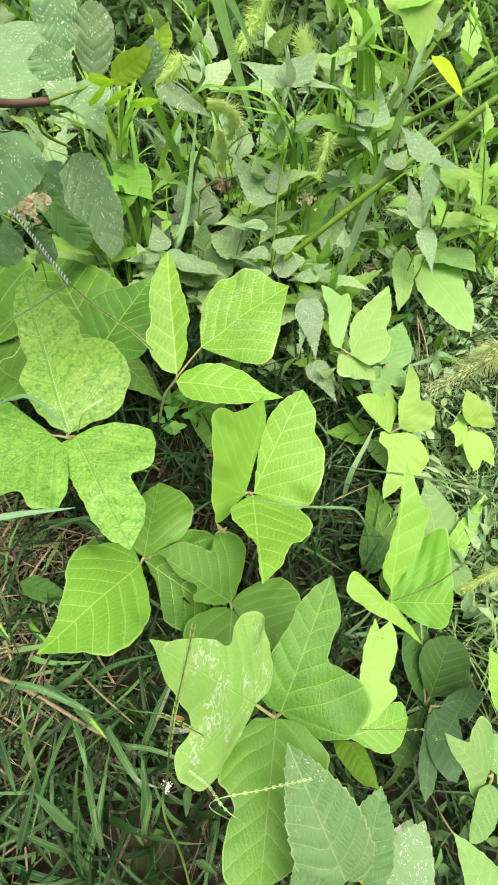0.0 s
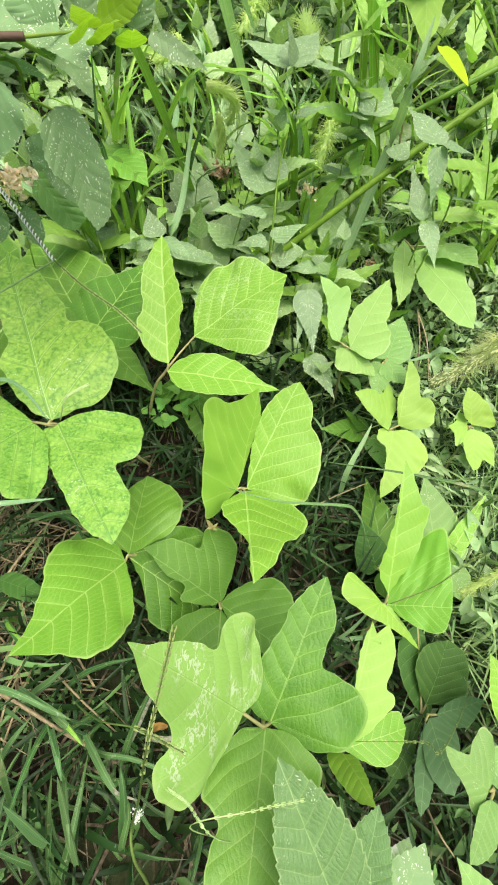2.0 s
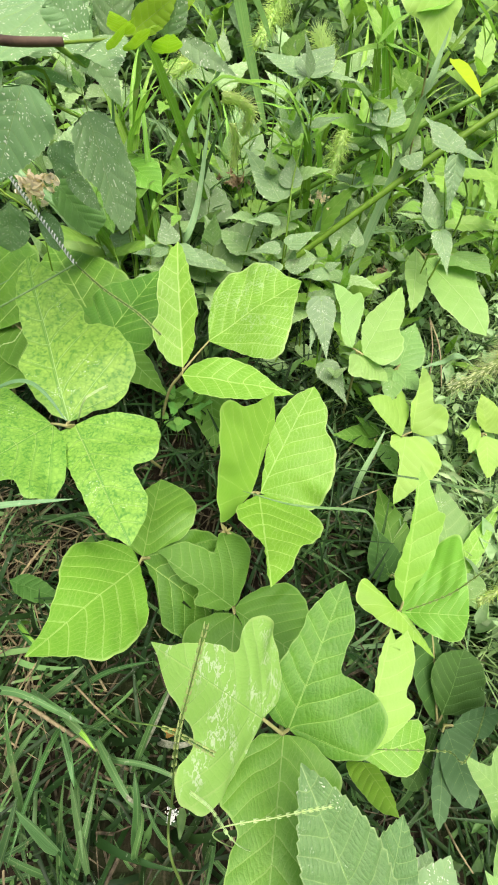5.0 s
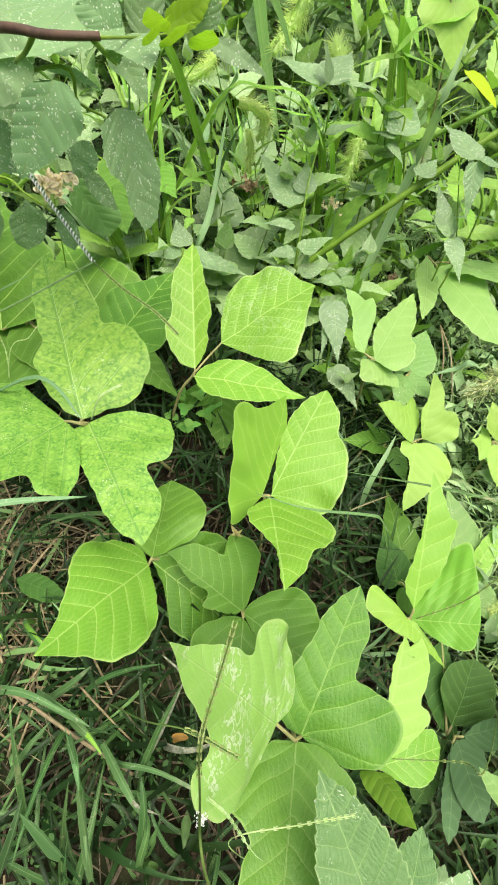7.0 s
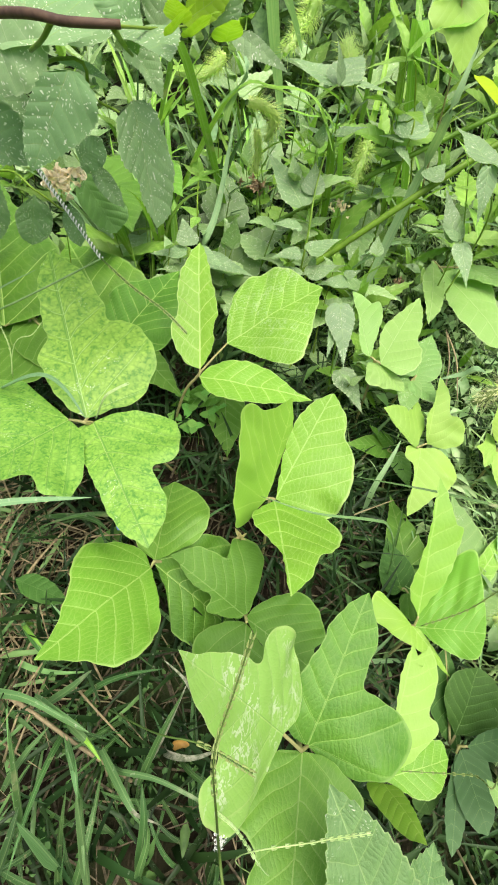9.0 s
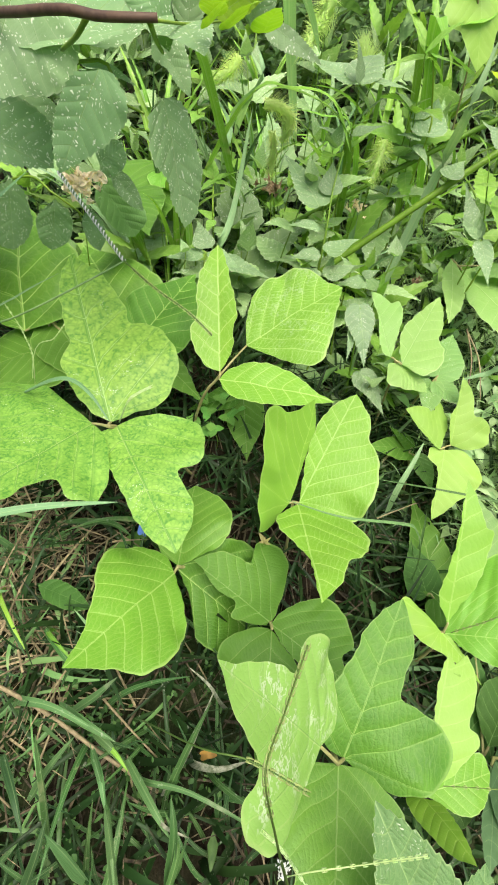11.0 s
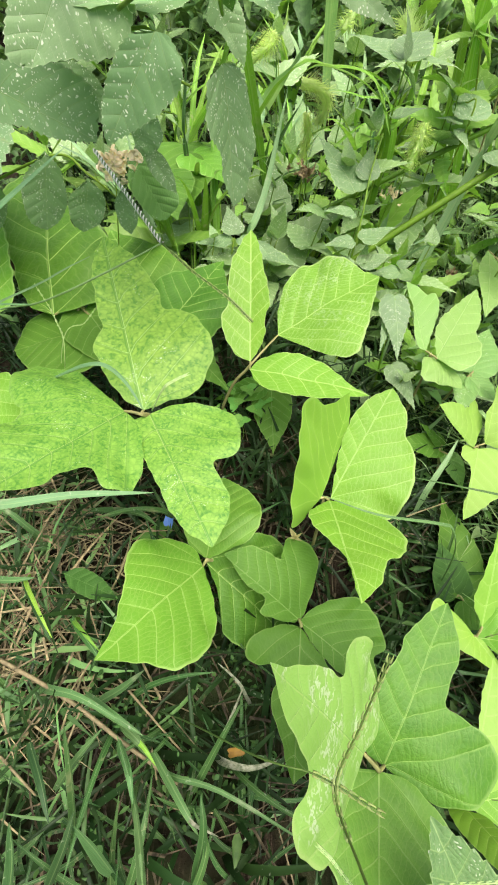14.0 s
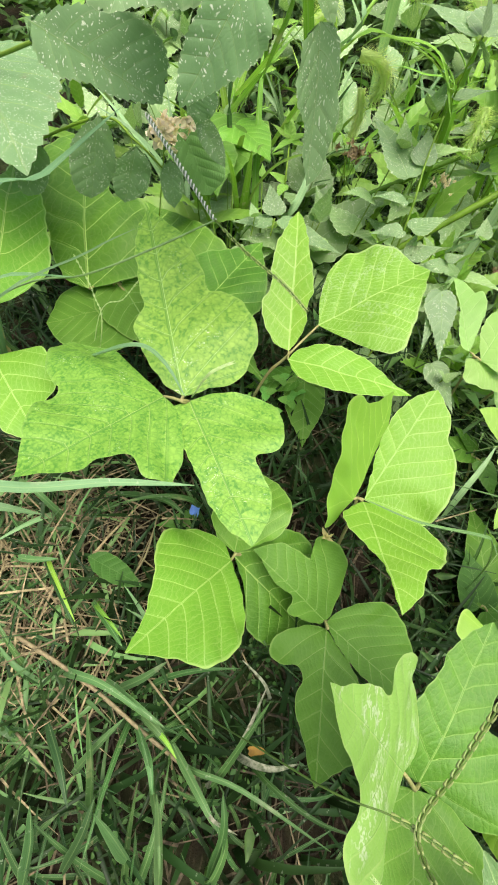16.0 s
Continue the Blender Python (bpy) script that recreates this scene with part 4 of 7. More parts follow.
kudzu_leaf("broad light green vine leaf beyond thick stalks", M_SOFT, (0.299, 0.682, 0.040), (0.33, 0.70), [
    dict(base=(0.303, 0.668, 0.040), tip=(0.358, 0.475, 0.040), roll=0, left=((0.00, 0.27), (0.09, 0.37), (0.31, 0.28), (0.53, 0.19), (0.77, 0.13)), right=((0.35, 0.17), (0.62, 0.23), (0.77, 0.18), (0.92, 0.13))),
    dict(base=(0.287, 0.694, 0.045), tip=(0.248, 0.523, 0.040), roll=0, left=((0.34, 0.10), (0.76, 0.10)), right=((0.39, 0.10), (0.72, 0.06))),
    dict(base=(0.347, 0.668, 0.050), tip=(0.381, 0.583, 0.070), lw=0.9, rw=0.9, material=M_PALE),
])
kudzu_leaf("large pale vine leaf at the back of the weeds", M_LIME, (0.273, 1.000, 0.334), (0.36, 1.05), [
    dict(base=(0.281, 1.026, 0.330), tip=(0.305, 0.959, 0.234), roll=0, left=((0.12, 0.39), (0.39, 0.41), (0.59, 0.28), (0.81, 0.22)), right=((0.12, 0.43), (0.32, 0.59), (0.46, 0.53), (0.57, 0.31), (0.77, 0.20))),
    dict(base=(0.295, 1.040, 0.324), tip=(0.430, 1.080, 0.242), roll=0, left=((-0.27, 0.02), (0.01, 0.02), (0.44, 0.02)), right=((0.61, 0.02), (1.04, 0.02), (1.17, 0.02)), material=M_BRIGHT),
    dict(base=(0.270, 1.000, 0.340), tip=(0.259, 1.080, 0.385), lw=0.9, rw=0.9, material=M_BRIGHT),
])
kudzu_leaf("medium green vine leaf tucked between other leaves", M_DARK, (-0.236, 0.454, 0.040), (-0.18, 0.42), [
    dict(base=(-0.247, 0.466, 0.042), tip=(-0.364, 0.651, 0.060), lw=0.8, rw=0.8, material=M_MEDIUM),
    dict(base=(-0.229, 0.443, 0.040), tip=(-0.161, 0.587, 0.060), lw=0.9, rw=0.95, material=M_MEDIUM),
    dict(base=(-0.222, 0.437, 0.040), tip=(-0.123, 0.344, 0.030), lw=0.4, rw=0.55),
])
kudzu_leaf("green lobed vine leaf under dusty weed leaves", M_FRESH, (-0.313, 0.388, 0.120), (-0.36, 0.33), [
    dict(base=(-0.338, 0.368, 0.120), tip=(-0.436, 0.647, 0.150), roll=0, left=((0.08, 0.10), (0.30, 0.15), (0.58, 0.19), (0.78, 0.18), (0.94, 0.09)), right=((0.04, 0.20), (0.29, 0.26), (0.47, 0.21), (0.45, 0.12), (0.64, 0.10)), material=M_MEDIUM),
    dict(base=(-0.307, 0.388, 0.115), tip=(-0.227, 0.297, 0.100), lw=0.7, rw=0.7, material=M_DARK),
    dict(base=(-0.282, 0.366, 0.105), tip=(-0.379, 0.325, 0.100), roll=0, left=((0.01, 0.40), (0.24, 0.57), (0.53, 0.53), (0.84, 0.36)), right=((0.09, 0.33), (0.44, 0.45), (0.76, 0.42)), material=M_DARK),
])
kudzu_leaf("green vine leaf at the edge of the patch", M_FRESH, (-0.401, 0.288, 0.140), (-0.42, 0.28), [
    dict(base=(-0.407, 0.304, 0.140), tip=(-0.470, 0.516, 0.170), roll=0, left=((0.07, 0.09), (0.36, 0.18), (0.67, 0.16)), right=((0.06, 0.13), (0.19, 0.24), (0.41, 0.22), (0.75, 0.15))),
    dict(base=(-0.403, 0.261, 0.135), tip=(-0.310, 0.165, 0.120), roll=0, left=((0.29, 0.09), (0.33, 0.33), (0.67, 0.27), (0.80, 0.04)), right=((0.35, 0.17), (0.77, 0.17)), material=M_FRESH),
    dict(base=(-0.404, 0.279, 0.140), tip=(-0.465, 0.214, 0.140), lw=0.8, rw=0.8),
])
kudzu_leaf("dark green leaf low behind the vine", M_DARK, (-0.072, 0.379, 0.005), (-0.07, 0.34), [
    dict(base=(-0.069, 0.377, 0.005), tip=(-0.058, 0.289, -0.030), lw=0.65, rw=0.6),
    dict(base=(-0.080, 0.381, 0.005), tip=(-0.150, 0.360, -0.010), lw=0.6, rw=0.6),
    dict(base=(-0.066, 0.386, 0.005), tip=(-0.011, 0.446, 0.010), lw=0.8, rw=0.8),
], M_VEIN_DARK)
# Shade on this leaf comes from its material colour.
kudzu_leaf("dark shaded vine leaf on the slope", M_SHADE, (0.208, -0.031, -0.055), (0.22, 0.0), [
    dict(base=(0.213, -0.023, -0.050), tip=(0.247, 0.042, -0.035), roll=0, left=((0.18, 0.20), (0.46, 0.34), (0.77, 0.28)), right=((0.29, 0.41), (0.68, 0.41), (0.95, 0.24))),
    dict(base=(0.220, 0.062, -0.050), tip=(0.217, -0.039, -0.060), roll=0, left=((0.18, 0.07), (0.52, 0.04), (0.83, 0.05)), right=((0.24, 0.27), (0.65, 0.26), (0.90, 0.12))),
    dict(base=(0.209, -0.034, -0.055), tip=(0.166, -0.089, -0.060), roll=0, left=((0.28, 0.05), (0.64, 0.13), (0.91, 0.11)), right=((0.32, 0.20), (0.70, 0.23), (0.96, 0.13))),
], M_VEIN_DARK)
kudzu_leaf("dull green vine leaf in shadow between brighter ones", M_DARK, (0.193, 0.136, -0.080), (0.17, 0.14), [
    # This leaflet has its shadow painted in by the darker material.
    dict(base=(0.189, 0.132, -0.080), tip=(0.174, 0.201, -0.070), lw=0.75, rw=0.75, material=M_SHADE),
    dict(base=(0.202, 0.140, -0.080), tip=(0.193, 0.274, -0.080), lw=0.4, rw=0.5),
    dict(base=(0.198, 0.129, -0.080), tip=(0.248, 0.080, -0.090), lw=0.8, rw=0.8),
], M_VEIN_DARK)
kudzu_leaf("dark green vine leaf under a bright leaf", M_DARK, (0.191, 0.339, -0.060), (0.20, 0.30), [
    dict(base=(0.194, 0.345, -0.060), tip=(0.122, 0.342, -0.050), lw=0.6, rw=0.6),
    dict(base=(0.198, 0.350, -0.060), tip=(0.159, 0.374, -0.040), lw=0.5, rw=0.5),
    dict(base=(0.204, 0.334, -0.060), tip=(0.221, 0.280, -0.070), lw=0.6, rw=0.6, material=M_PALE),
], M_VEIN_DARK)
kudzu_leaf("dull green vine leaf behind a folded leaf", M_PALE, (0.265, 0.131, -0.050), (0.24, 0.11), [
    dict(base=(0.263, 0.138, -0.050), tip=(0.261, 0.256, -0.030), lw=0.5, rw=0.75),
    dict(base=(0.270, 0.134, -0.050), tip=(0.300, 0.077, -0.060), lw=0.75, rw=0.6),
    dict(base=(0.274, 0.138, -0.050), tip=(0.337, 0.223, -0.020), lw=0.25, rw=0.25, material=M_BRIGHT),
])
# Shaded tone is put into the greyish leaf colour here as well.
kudzu_leaf("grey-green vine leaf in shade on the slope", M_SHADE_GREY, (0.205, -0.031, -0.030), (0.24, -0.04), [
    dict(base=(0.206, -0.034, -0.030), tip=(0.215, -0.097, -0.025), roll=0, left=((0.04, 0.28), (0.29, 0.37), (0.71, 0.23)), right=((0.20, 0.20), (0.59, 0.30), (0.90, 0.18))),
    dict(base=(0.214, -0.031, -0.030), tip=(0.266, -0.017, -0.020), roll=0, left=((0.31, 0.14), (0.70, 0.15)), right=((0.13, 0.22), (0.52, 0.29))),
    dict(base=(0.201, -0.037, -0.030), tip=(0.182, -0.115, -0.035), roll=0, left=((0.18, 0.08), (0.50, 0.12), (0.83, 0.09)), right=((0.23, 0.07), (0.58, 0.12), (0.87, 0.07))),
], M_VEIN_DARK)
kudzu_leaf("pale lobed vine leaf on the slope", M_PALE, (0.213, -0.076, 0.060), (0.26, -0.07), [
    dict(base=(0.209, -0.077, 0.060), tip=(0.175, -0.045, 0.070), roll=0, left=((-0.01, 0.27), (0.05, 0.47), (0.43, 0.26), (0.79, 0.17)), right=((0.15, 0.52), (0.41, 0.74), (0.61, 0.69), (0.62, 0.32), (0.60, 0.17)), material=M_PALE),
    dict(base=(0.209, -0.082, 0.060), tip=(0.173, -0.115, 0.080), roll=0, left=((0.02, 0.19), (0.49, 0.24), (0.84, 0.13)), right=((0.27, 0.13), (0.58, 0.10), (0.85, 0.07)), material=M_PALE),
    dict(base=(0.217, -0.076, 0.060), tip=(0.273, -0.057, 0.060), lw=0.9, rw=0.9),
])
kudzu_leaf("fresh green vine leaf leaning out of the slope", M_BRIGHT, (0.269, -0.033, 0.030), (0.30, -0.02), [
    dict(base=(0.265, -0.028, 0.030), tip=(0.245, 0.025, 0.050), lw=0.7, rw=0.7),
    dict(base=(0.275, -0.030, 0.030), tip=(0.310, 0.014, 0.050), lw=0.8, rw=0.8),
    dict(base=(0.270, -0.037, 0.030), tip=(0.261, -0.079, 0.040), lw=0.8, rw=0.8),
])


# ---- dusty tall weed ----
def big_leaf(parent, base, tip, material=M_DUSTY, lw=1.0, rw=1.0, roll=0.0, kind="round", veins=M_VEIN_DARK, teeth=19, left=None, right=None, **form):
    form.setdefault("droop", 8 if left else 25)
    form.setdefault("quilt", 0.004)
    return leaflet(parent, material, base, tip, left or kind, right or kind, lw, rw, roll, veins, "leaf", teeth=teeth, tooth=0.07, rows=88, cols=8, **form)


def dusty_weed():
    foot = Vector((-0.47, 0.52, ground_z(-0.47, 0.52) - 0.005))
    plant = thing("tall_weed", foot, "tall weed with brown stem and grey-green leaves flecked with pale dust", "weed")
    part("stem", tube([foot, (-0.46, 0.5, 0.2), (-0.40, 0.44, 0.36), (-0.180, 0.282, 0.412), (-0.130, 0.261, 0.416), (-0.106, 0.263, 0.416)], 0.0030, 0.0018, 9), M_BROWN_STEM, plant, "dark brown woody stem")
    part("twig", tube([(-0.141, 0.269, 0.414), (-0.152, 0.278, 0.405), (-0.169, 0.298, 0.395)], 0.0016, 0.001), M_STEM, plant)
    part("twig", tube([(-0.110, 0.263, 0.415), (-0.116, 0.300, 0.400), (-0.118, 0.323, 0.390)], 0.0016, 0.001), M_STEM, plant)
    part("twig", tube([(-0.455, 0.5, 0.19), (-0.339, 0.500, 0.235), (-0.294, 0.475, 0.230), (-0.267, 0.482, 0.200)], 0.0018, 0.001), M_STEM, plant)
    part("twig", tube([(-0.43, 0.47, 0.28), (-0.204, 0.418, 0.360), (-0.181, 0.412, 0.340), (-0.155, 0.398, 0.335)], 0.0018, 0.001), M_STEM, plant)
    for spec in (
        dict(base=(-0.153, 0.305, 0.386), tip=(-0.187, 0.285, 0.338), roll=-69, left=((-0.04, 0.11), (0.01, 0.25), (0.07, 0.32), (0.23, 0.37), (0.42, 0.32), (0.60, 0.24), (0.79, 0.13)), right=((0.09, 0.12), (0.21, 0.19), (0.38, 0.21), (0.56, 0.21), (0.73, 0.17), (0.88, 0.10))),
        dict(base=(-0.191, 0.310, 0.415), tip=(-0.215, 0.275, 0.376), roll=-59, left=((-0.14, 0.29), (-0.08, 0.53), (0.11, 0.63), (0.35, 0.64), (0.58, 0.48), (0.76, 0.23)), right=((0.27, 0.18), (0.59, 0.27), (0.83, 0.26), (1.02, 0.20), (1.06, 0.13)), material=M_DUSTY_PALE),
        dict(base=(-0.294, 0.335, 0.354), tip=(-0.210, 0.325, 0.323), roll=59, left=((0.25, 0.18), (0.54, 0.32), (0.78, 0.34), (0.95, 0.25)), right=((0.14, 0.17), (0.30, 0.19), (0.50, 0.13), (0.63, 0.13), (0.84, 0.07))),
        dict(base=(-0.276, 0.440, 0.334), tip=(-0.241, 0.430, 0.293), roll=50, left=((0.18, 0.21), (0.46, 0.32), (0.72, 0.28)), right=((0.13, 0.13), (0.46, 0.14), (0.83, 0.09))),
        dict(base=(-0.115, 0.295, 0.377), tip=(-0.109, 0.285, 0.306), roll=-60, left=((0.05, 0.18), (0.27, 0.28), (0.52, 0.33), (0.75, 0.29), (0.93, 0.20)), right=((0.06, 0.21), (0.18, 0.27), (0.37, 0.29), (0.54, 0.15), (0.73, 0.13)), material=M_DUSTY_PALE),
        dict(base=(-0.287, 0.390, 0.287), tip=(-0.306, 0.375, 0.223), roll=-73, left=((0.15, 0.17), (0.37, 0.24), (0.57, 0.27), (0.82, 0.17)), right=((0.24, 0.19), (0.46, 0.29), (0.70, 0.28), (0.94, 0.19))),
        dict(base=(-0.285, 0.455, 0.235), tip=(-0.306, 0.445, 0.180), roll=-79, left=((0.15, 0.26), (0.38, 0.34), (0.72, 0.28)), right=((0.33, 0.25), (0.55, 0.30), (0.88, 0.19))),
        dict(base=(-0.235, 0.510, 0.245), tip=(-0.202, 0.500, 0.202), roll=51, left=((0.27, 0.20), (0.69, 0.17)), right=((0.28, 0.17), (0.68, 0.16))),
        dict(base=(-0.256, 0.470, 0.220), tip=(-0.254, 0.460, 0.172), roll=-20, left=((0.26, 0.20), (0.68, 0.22)), right=((0.29, 0.24), (0.75, 0.21))),
        dict(base=(-0.242, 0.500, 0.254), tip=(-0.212, 0.505, 0.268), roll=74, left=((0.16, 0.37), (0.72, 0.37), (1.02, 0.18)), right=((-0.10, 0.42), (0.48, 0.53), (0.93, 0.29))),
        dict(base=(-0.356, 0.400, 0.253), tip=(-0.382, 0.390, 0.207), roll=-89, left=((0.12, 0.19), (0.41, 0.27), (0.79, 0.22)), right=((0.32, 0.23), (0.66, 0.25), (0.95, 0.13))),
    ):
        big_leaf(plant, **spec)
    big_leaf(plant, **dict(base=(-0.258, 0.525, 0.229), tip=(-0.224, 0.515, 0.161), roll=49, left=((0.17, 0.29), (0.53, 0.37), (0.86, 0.33)), right=((0.25, 0.23), (0.57, 0.26), (0.88, 0.17)), material=M_SMOOTH, teeth=0, veins=None))
    big_leaf(plant, (-0.476, 0.528, 0.268), (-0.345, 0.350, 0.250), lw=0.8, rw=0.8)
    big_leaf(plant, (-0.170, 0.308, 0.395), (-0.213, 0.416, 0.400), lw=1.0, rw=1.0)
    big_leaf(plant, (-0.192, 0.397, 0.375), (-0.194, 0.531, 0.380), lw=0.9, rw=0.9)
    big_leaf(plant, (-0.210, 0.444, 0.352), (-0.169, 0.440, 0.340), lw=0.6, rw=0.6)
    big_leaf(plant, (-0.127, 0.346, 0.405), (-0.110, 0.303, 0.395), lw=0.5, rw=0.6)
    big_leaf(plant, (-0.114, 0.333, 0.400), (-0.087, 0.278, 0.400), lw=0.7, rw=0.8)
    big_leaf(plant, **dict(base=(-0.085, 0.315, 0.407), tip=(-0.056, 0.320, 0.422), roll=76, left=((0.24, 0.20), (0.66, 0.16)), right=((0.19, 0.16), (0.63, 0.19)), material=M_OLIVE, teeth=7))
    big_leaf(plant, **dict(base=(-0.062, 0.320, 0.412), tip=(-0.047, 0.330, 0.430), roll=62, left=((0.28, 0.13), (0.64, 0.14)), right=((0.30, 0.20), (0.76, 0.24)), material=M_OLIVE, teeth=7))
    big_leaf(plant, **dict(base=(-0.131, 0.360, 0.392), tip=(-0.108, 0.350, 0.361), roll=45, left=((0.22, 0.30), (0.55, 0.29), (0.81, 0.16)), right=((0.25, 0.22), (0.50, 0.11), (0.76, 0.09)), material=M_DUSTY_PALE))
    big_leaf(plant, **dict(base=(-0.110, 0.370, 0.388), tip=(-0.103, 0.380, 0.428), roll=49, left=((0.24, 0.26), (0.64, 0.29), (0.91, 0.14)), right=((0.32, 0.25), (0.74, 0.33), (0.96, 0.18)), material=M_DUSTY_PALE))
    big_leaf(plant, **dict(base=(-0.113, 0.330, 0.400), tip=(-0.132, 0.330, 0.417), roll=-65, left=((0.20, 0.28), (0.69, 0.41), (1.02, 0.32)), right=((0.29, 0.42), (0.64, 0.44), (0.92, 0.23))))
    big_leaf(plant, **dict(base=(-0.066, 0.320, 0.403), tip=(-0.056, 0.320, 0.427), roll=94, left=((0.26, 0.35), (0.68, 0.21)), right=((0.41, 0.33), (0.82, 0.27)), material=M_DUSTY_PALE))
    big_leaf(plant, **dict(base=(-0.055, 0.315, 0.406), tip=(-0.024, 0.310, 0.391), roll=65, left=((0.24, 0.12), (0.57, 0.10), (0.87, 0.05)), right=((0.03, 0.17), (0.35, 0.18), (0.70, 0.08)), material=M_DUSTY_PALE))
    big_leaf(plant, **dict(base=(-0.120, 0.360, 0.437), tip=(-0.118, 0.350, 0.411), roll=-7, left=((0.18, 0.41), (0.53, 0.42), (0.85, 0.25)), right=((0.17, 0.41), (0.50, 0.55), (0.82, 0.36))))
    big_leaf(plant, (-0.085, 0.271, 0.412), (-0.069, 0.264, 0.425), M_OLIVE, 1.0, 1.0, kind="ovate", teeth=0)
    big_leaf(plant, (-0.075, 0.270, 0.412), (-0.056, 0.255, 0.425), M_OLIVE, 0.9, 0.9, kind="ovate", teeth=0)
    big_leaf(plant, (-0.083, 0.293, 0.412), (-0.083, 0.272, 0.425), M_OLIVE, 1.0, 1.0, kind="ovate", teeth=0)
    big_leaf(plant, (-0.057, 0.267, 0.412), (-0.049, 0.239, 0.425), M_OLIVE, 0.8, 0.8, kind="ovate", teeth=0)
    part("twig", tube([(-0.110, 0.269, 0.414), (-0.098, 0.327, 0.402), (-0.071, 0.357, 0.400)], 0.0008, 0.0006), M_STEM, plant)


dusty_weed()


def round_leaf_weed(label, base_xy, specs):
    foot = Vector((*base_xy, ground_z(*base_xy) - 0.004))
    plant = thing("round_leaved_weed", foot, label, "weed", "round-leaved weeds")
    for base, tip, lw, rw, mat in specs:
        part("petiole", tube([foot, foot.lerp(Vector(base), 0.6) + Vector((0, 0, 0.01)), base], 0.0012, 0.0008, 5), M_STEM, plant)
        big_leaf(plant, base, tip, mat, lw, rw, kind="entire", teeth=0, veins=None)
    return plant


round_leaf_weed("smooth green rounded leaves beneath dusty foliage", (-0.21, 0.55), [
    ((-0.287, 0.719, 0.120), (-0.237, 0.620, 0.100), 1.0, 1.0, M_DARK),
    ((-0.242, 0.797, 0.120), (-0.172, 0.739, 0.100), 1.0, 1.0, M_FRESH),
    ((-0.260, 0.827, 0.120), (-0.227, 0.677, 0.090), 0.9, 0.9, M_DARK),
])


def bramble():
    foot = Vector((0.10, -0.16, ground_z(0.10, -0.16) - 0.004))
    plant = thing("serrated_weed", foot, "weed with pale veined saw-toothed leaves near the grass", "weed")
    hub = Vector((0.069, -0.110, 0.160))
    part("stem", tube([foot, foot.lerp(hub, 0.6) + Vector((0.01, -0.01, 0.03)), hub], 0.0022, 0.0015), M_STEM, plant)
    big_leaf(plant, (0.059, -0.109, 0.165), (0.025, -0.038, 0.188), M_BRAMBLE, 0.72, 0.76, veins=M_VEIN_DARK, teeth=16, fold=10, quilt=0.014)
    big_leaf(plant, (0.069, -0.110, 0.160), (0.088, -0.064, 0.165), M_BRAMBLE, 0.9, 0.75, veins=M_VEIN_DARK, teeth=14, fold=10, quilt=0.014)
    big_leaf(plant, (0.090, -0.127, 0.140), (0.118, -0.085, 0.150), M_DUSTY, 0.9, 0.9, veins=M_VEIN_DARK, teeth=12)
    big_leaf(plant, (0.040, -0.125, 0.160), (0.026, -0.098, 0.180), M_BRAMBLE, 0.9, 0.9, veins=M_VEIN_DARK, teeth=12)
    big_leaf(plant, (0.158, -0.133, 0.150), (0.130, -0.087, 0.165), M_PALE, 0.6, 0.6, veins=M_VEIN_DARK, teeth=0)
    big_leaf(plant, (0.116, -0.126, 0.070), (0.131, -0.100, 0.080), M_WEED, 0.9, 0.9, teeth=12)


bramble()

# ---- small broad-leaved weeds ----
GREY = "small weed with grey-green toothed leaves dusted pale"
LIGHT = "small weed with fresh green pointed leaves"
weed(GREY, M_WEED, (0.02, 0.60), (0.044, 0.718, 0.200), 5, 0.065, 2)
weed(GREY, M_WEED, (-0.05, 0.62), (0.013, 0.674, 0.170), 4, 0.065, 4)
weed(LIGHT, M_WEED_LIGHT, (-0.18, 0.62), (-0.180, 0.691, 0.100), 3, 0.035, 6)
weed(GREY, M_WEED, (-0.19, 0.57), (-0.178, 0.608, 0.085), 3, 0.050, 7)
weed(GREY, M_WEED, (-0.09, 0.58), (-0.089, 0.644, 0.070), 4, 0.055, 8)
weed(GREY, M_WEED, (0.17, 0.80), (0.172, 0.811, 0.220), 5, 0.075, 9)
weed(GREY, M_WEED, (0.13, 0.58), (0.153, 0.603, 0.100), 4, 0.060, 11)
weed(GREY, M_WEED, (0.08, 0.50), (0.089, 0.587, 0.080), 3, 0.055, 13)
weed(GREY, M_WEED, (0.10, 0.40), (0.113, 0.394, 0.030), 2, 0.060, 14)
weed(GREY, M_WEED, (0.02, 0.47), (0.048, 0.568, 0.100), 2, 0.050, 15)
weed(LIGHT, M_WEED_LIGHT, (0.28, 0.95), (0.152, 0.756, 0.300), 6, 0.090, 16, "lance")
weed(LIGHT, M_WEED_LIGHT, (0.42, 0.72), (0.271, 0.681, 0.200), 5, 0.080, 17, "lance")
weed(LIGHT, M_WEED_LIGHT, (0.06, 0.80), (0.066, 0.727, 0.220), 6, 0.080, 18, "lance")
weed(LIGHT, M_WEED_LIGHT, (0.52, 0.80), (0.324, 0.633, 0.240), 5, 0.090, 19, "lance")


def leafy_weed(label, foot_xy, way, leaves, material=M_WEED_BIG, kind="ovate"):
    """An upright weed with its larger leaves set one by one."""
    foot = Vector((*foot_xy, ground_z(*foot_xy) - 0.004))
    plant = thing("leafy_weed", foot, label, "weed", "leafy weeds")
    part("stem", tube([foot, *way], 0.0019, 0.0011, 6), M_STEM, plant)
    for base, tip, lw, rw in leaves:
        big_leaf(plant, base, tip, material, lw, rw, kind=kind, teeth=14 if material is M_WEED_BIG else 0, droop=14)


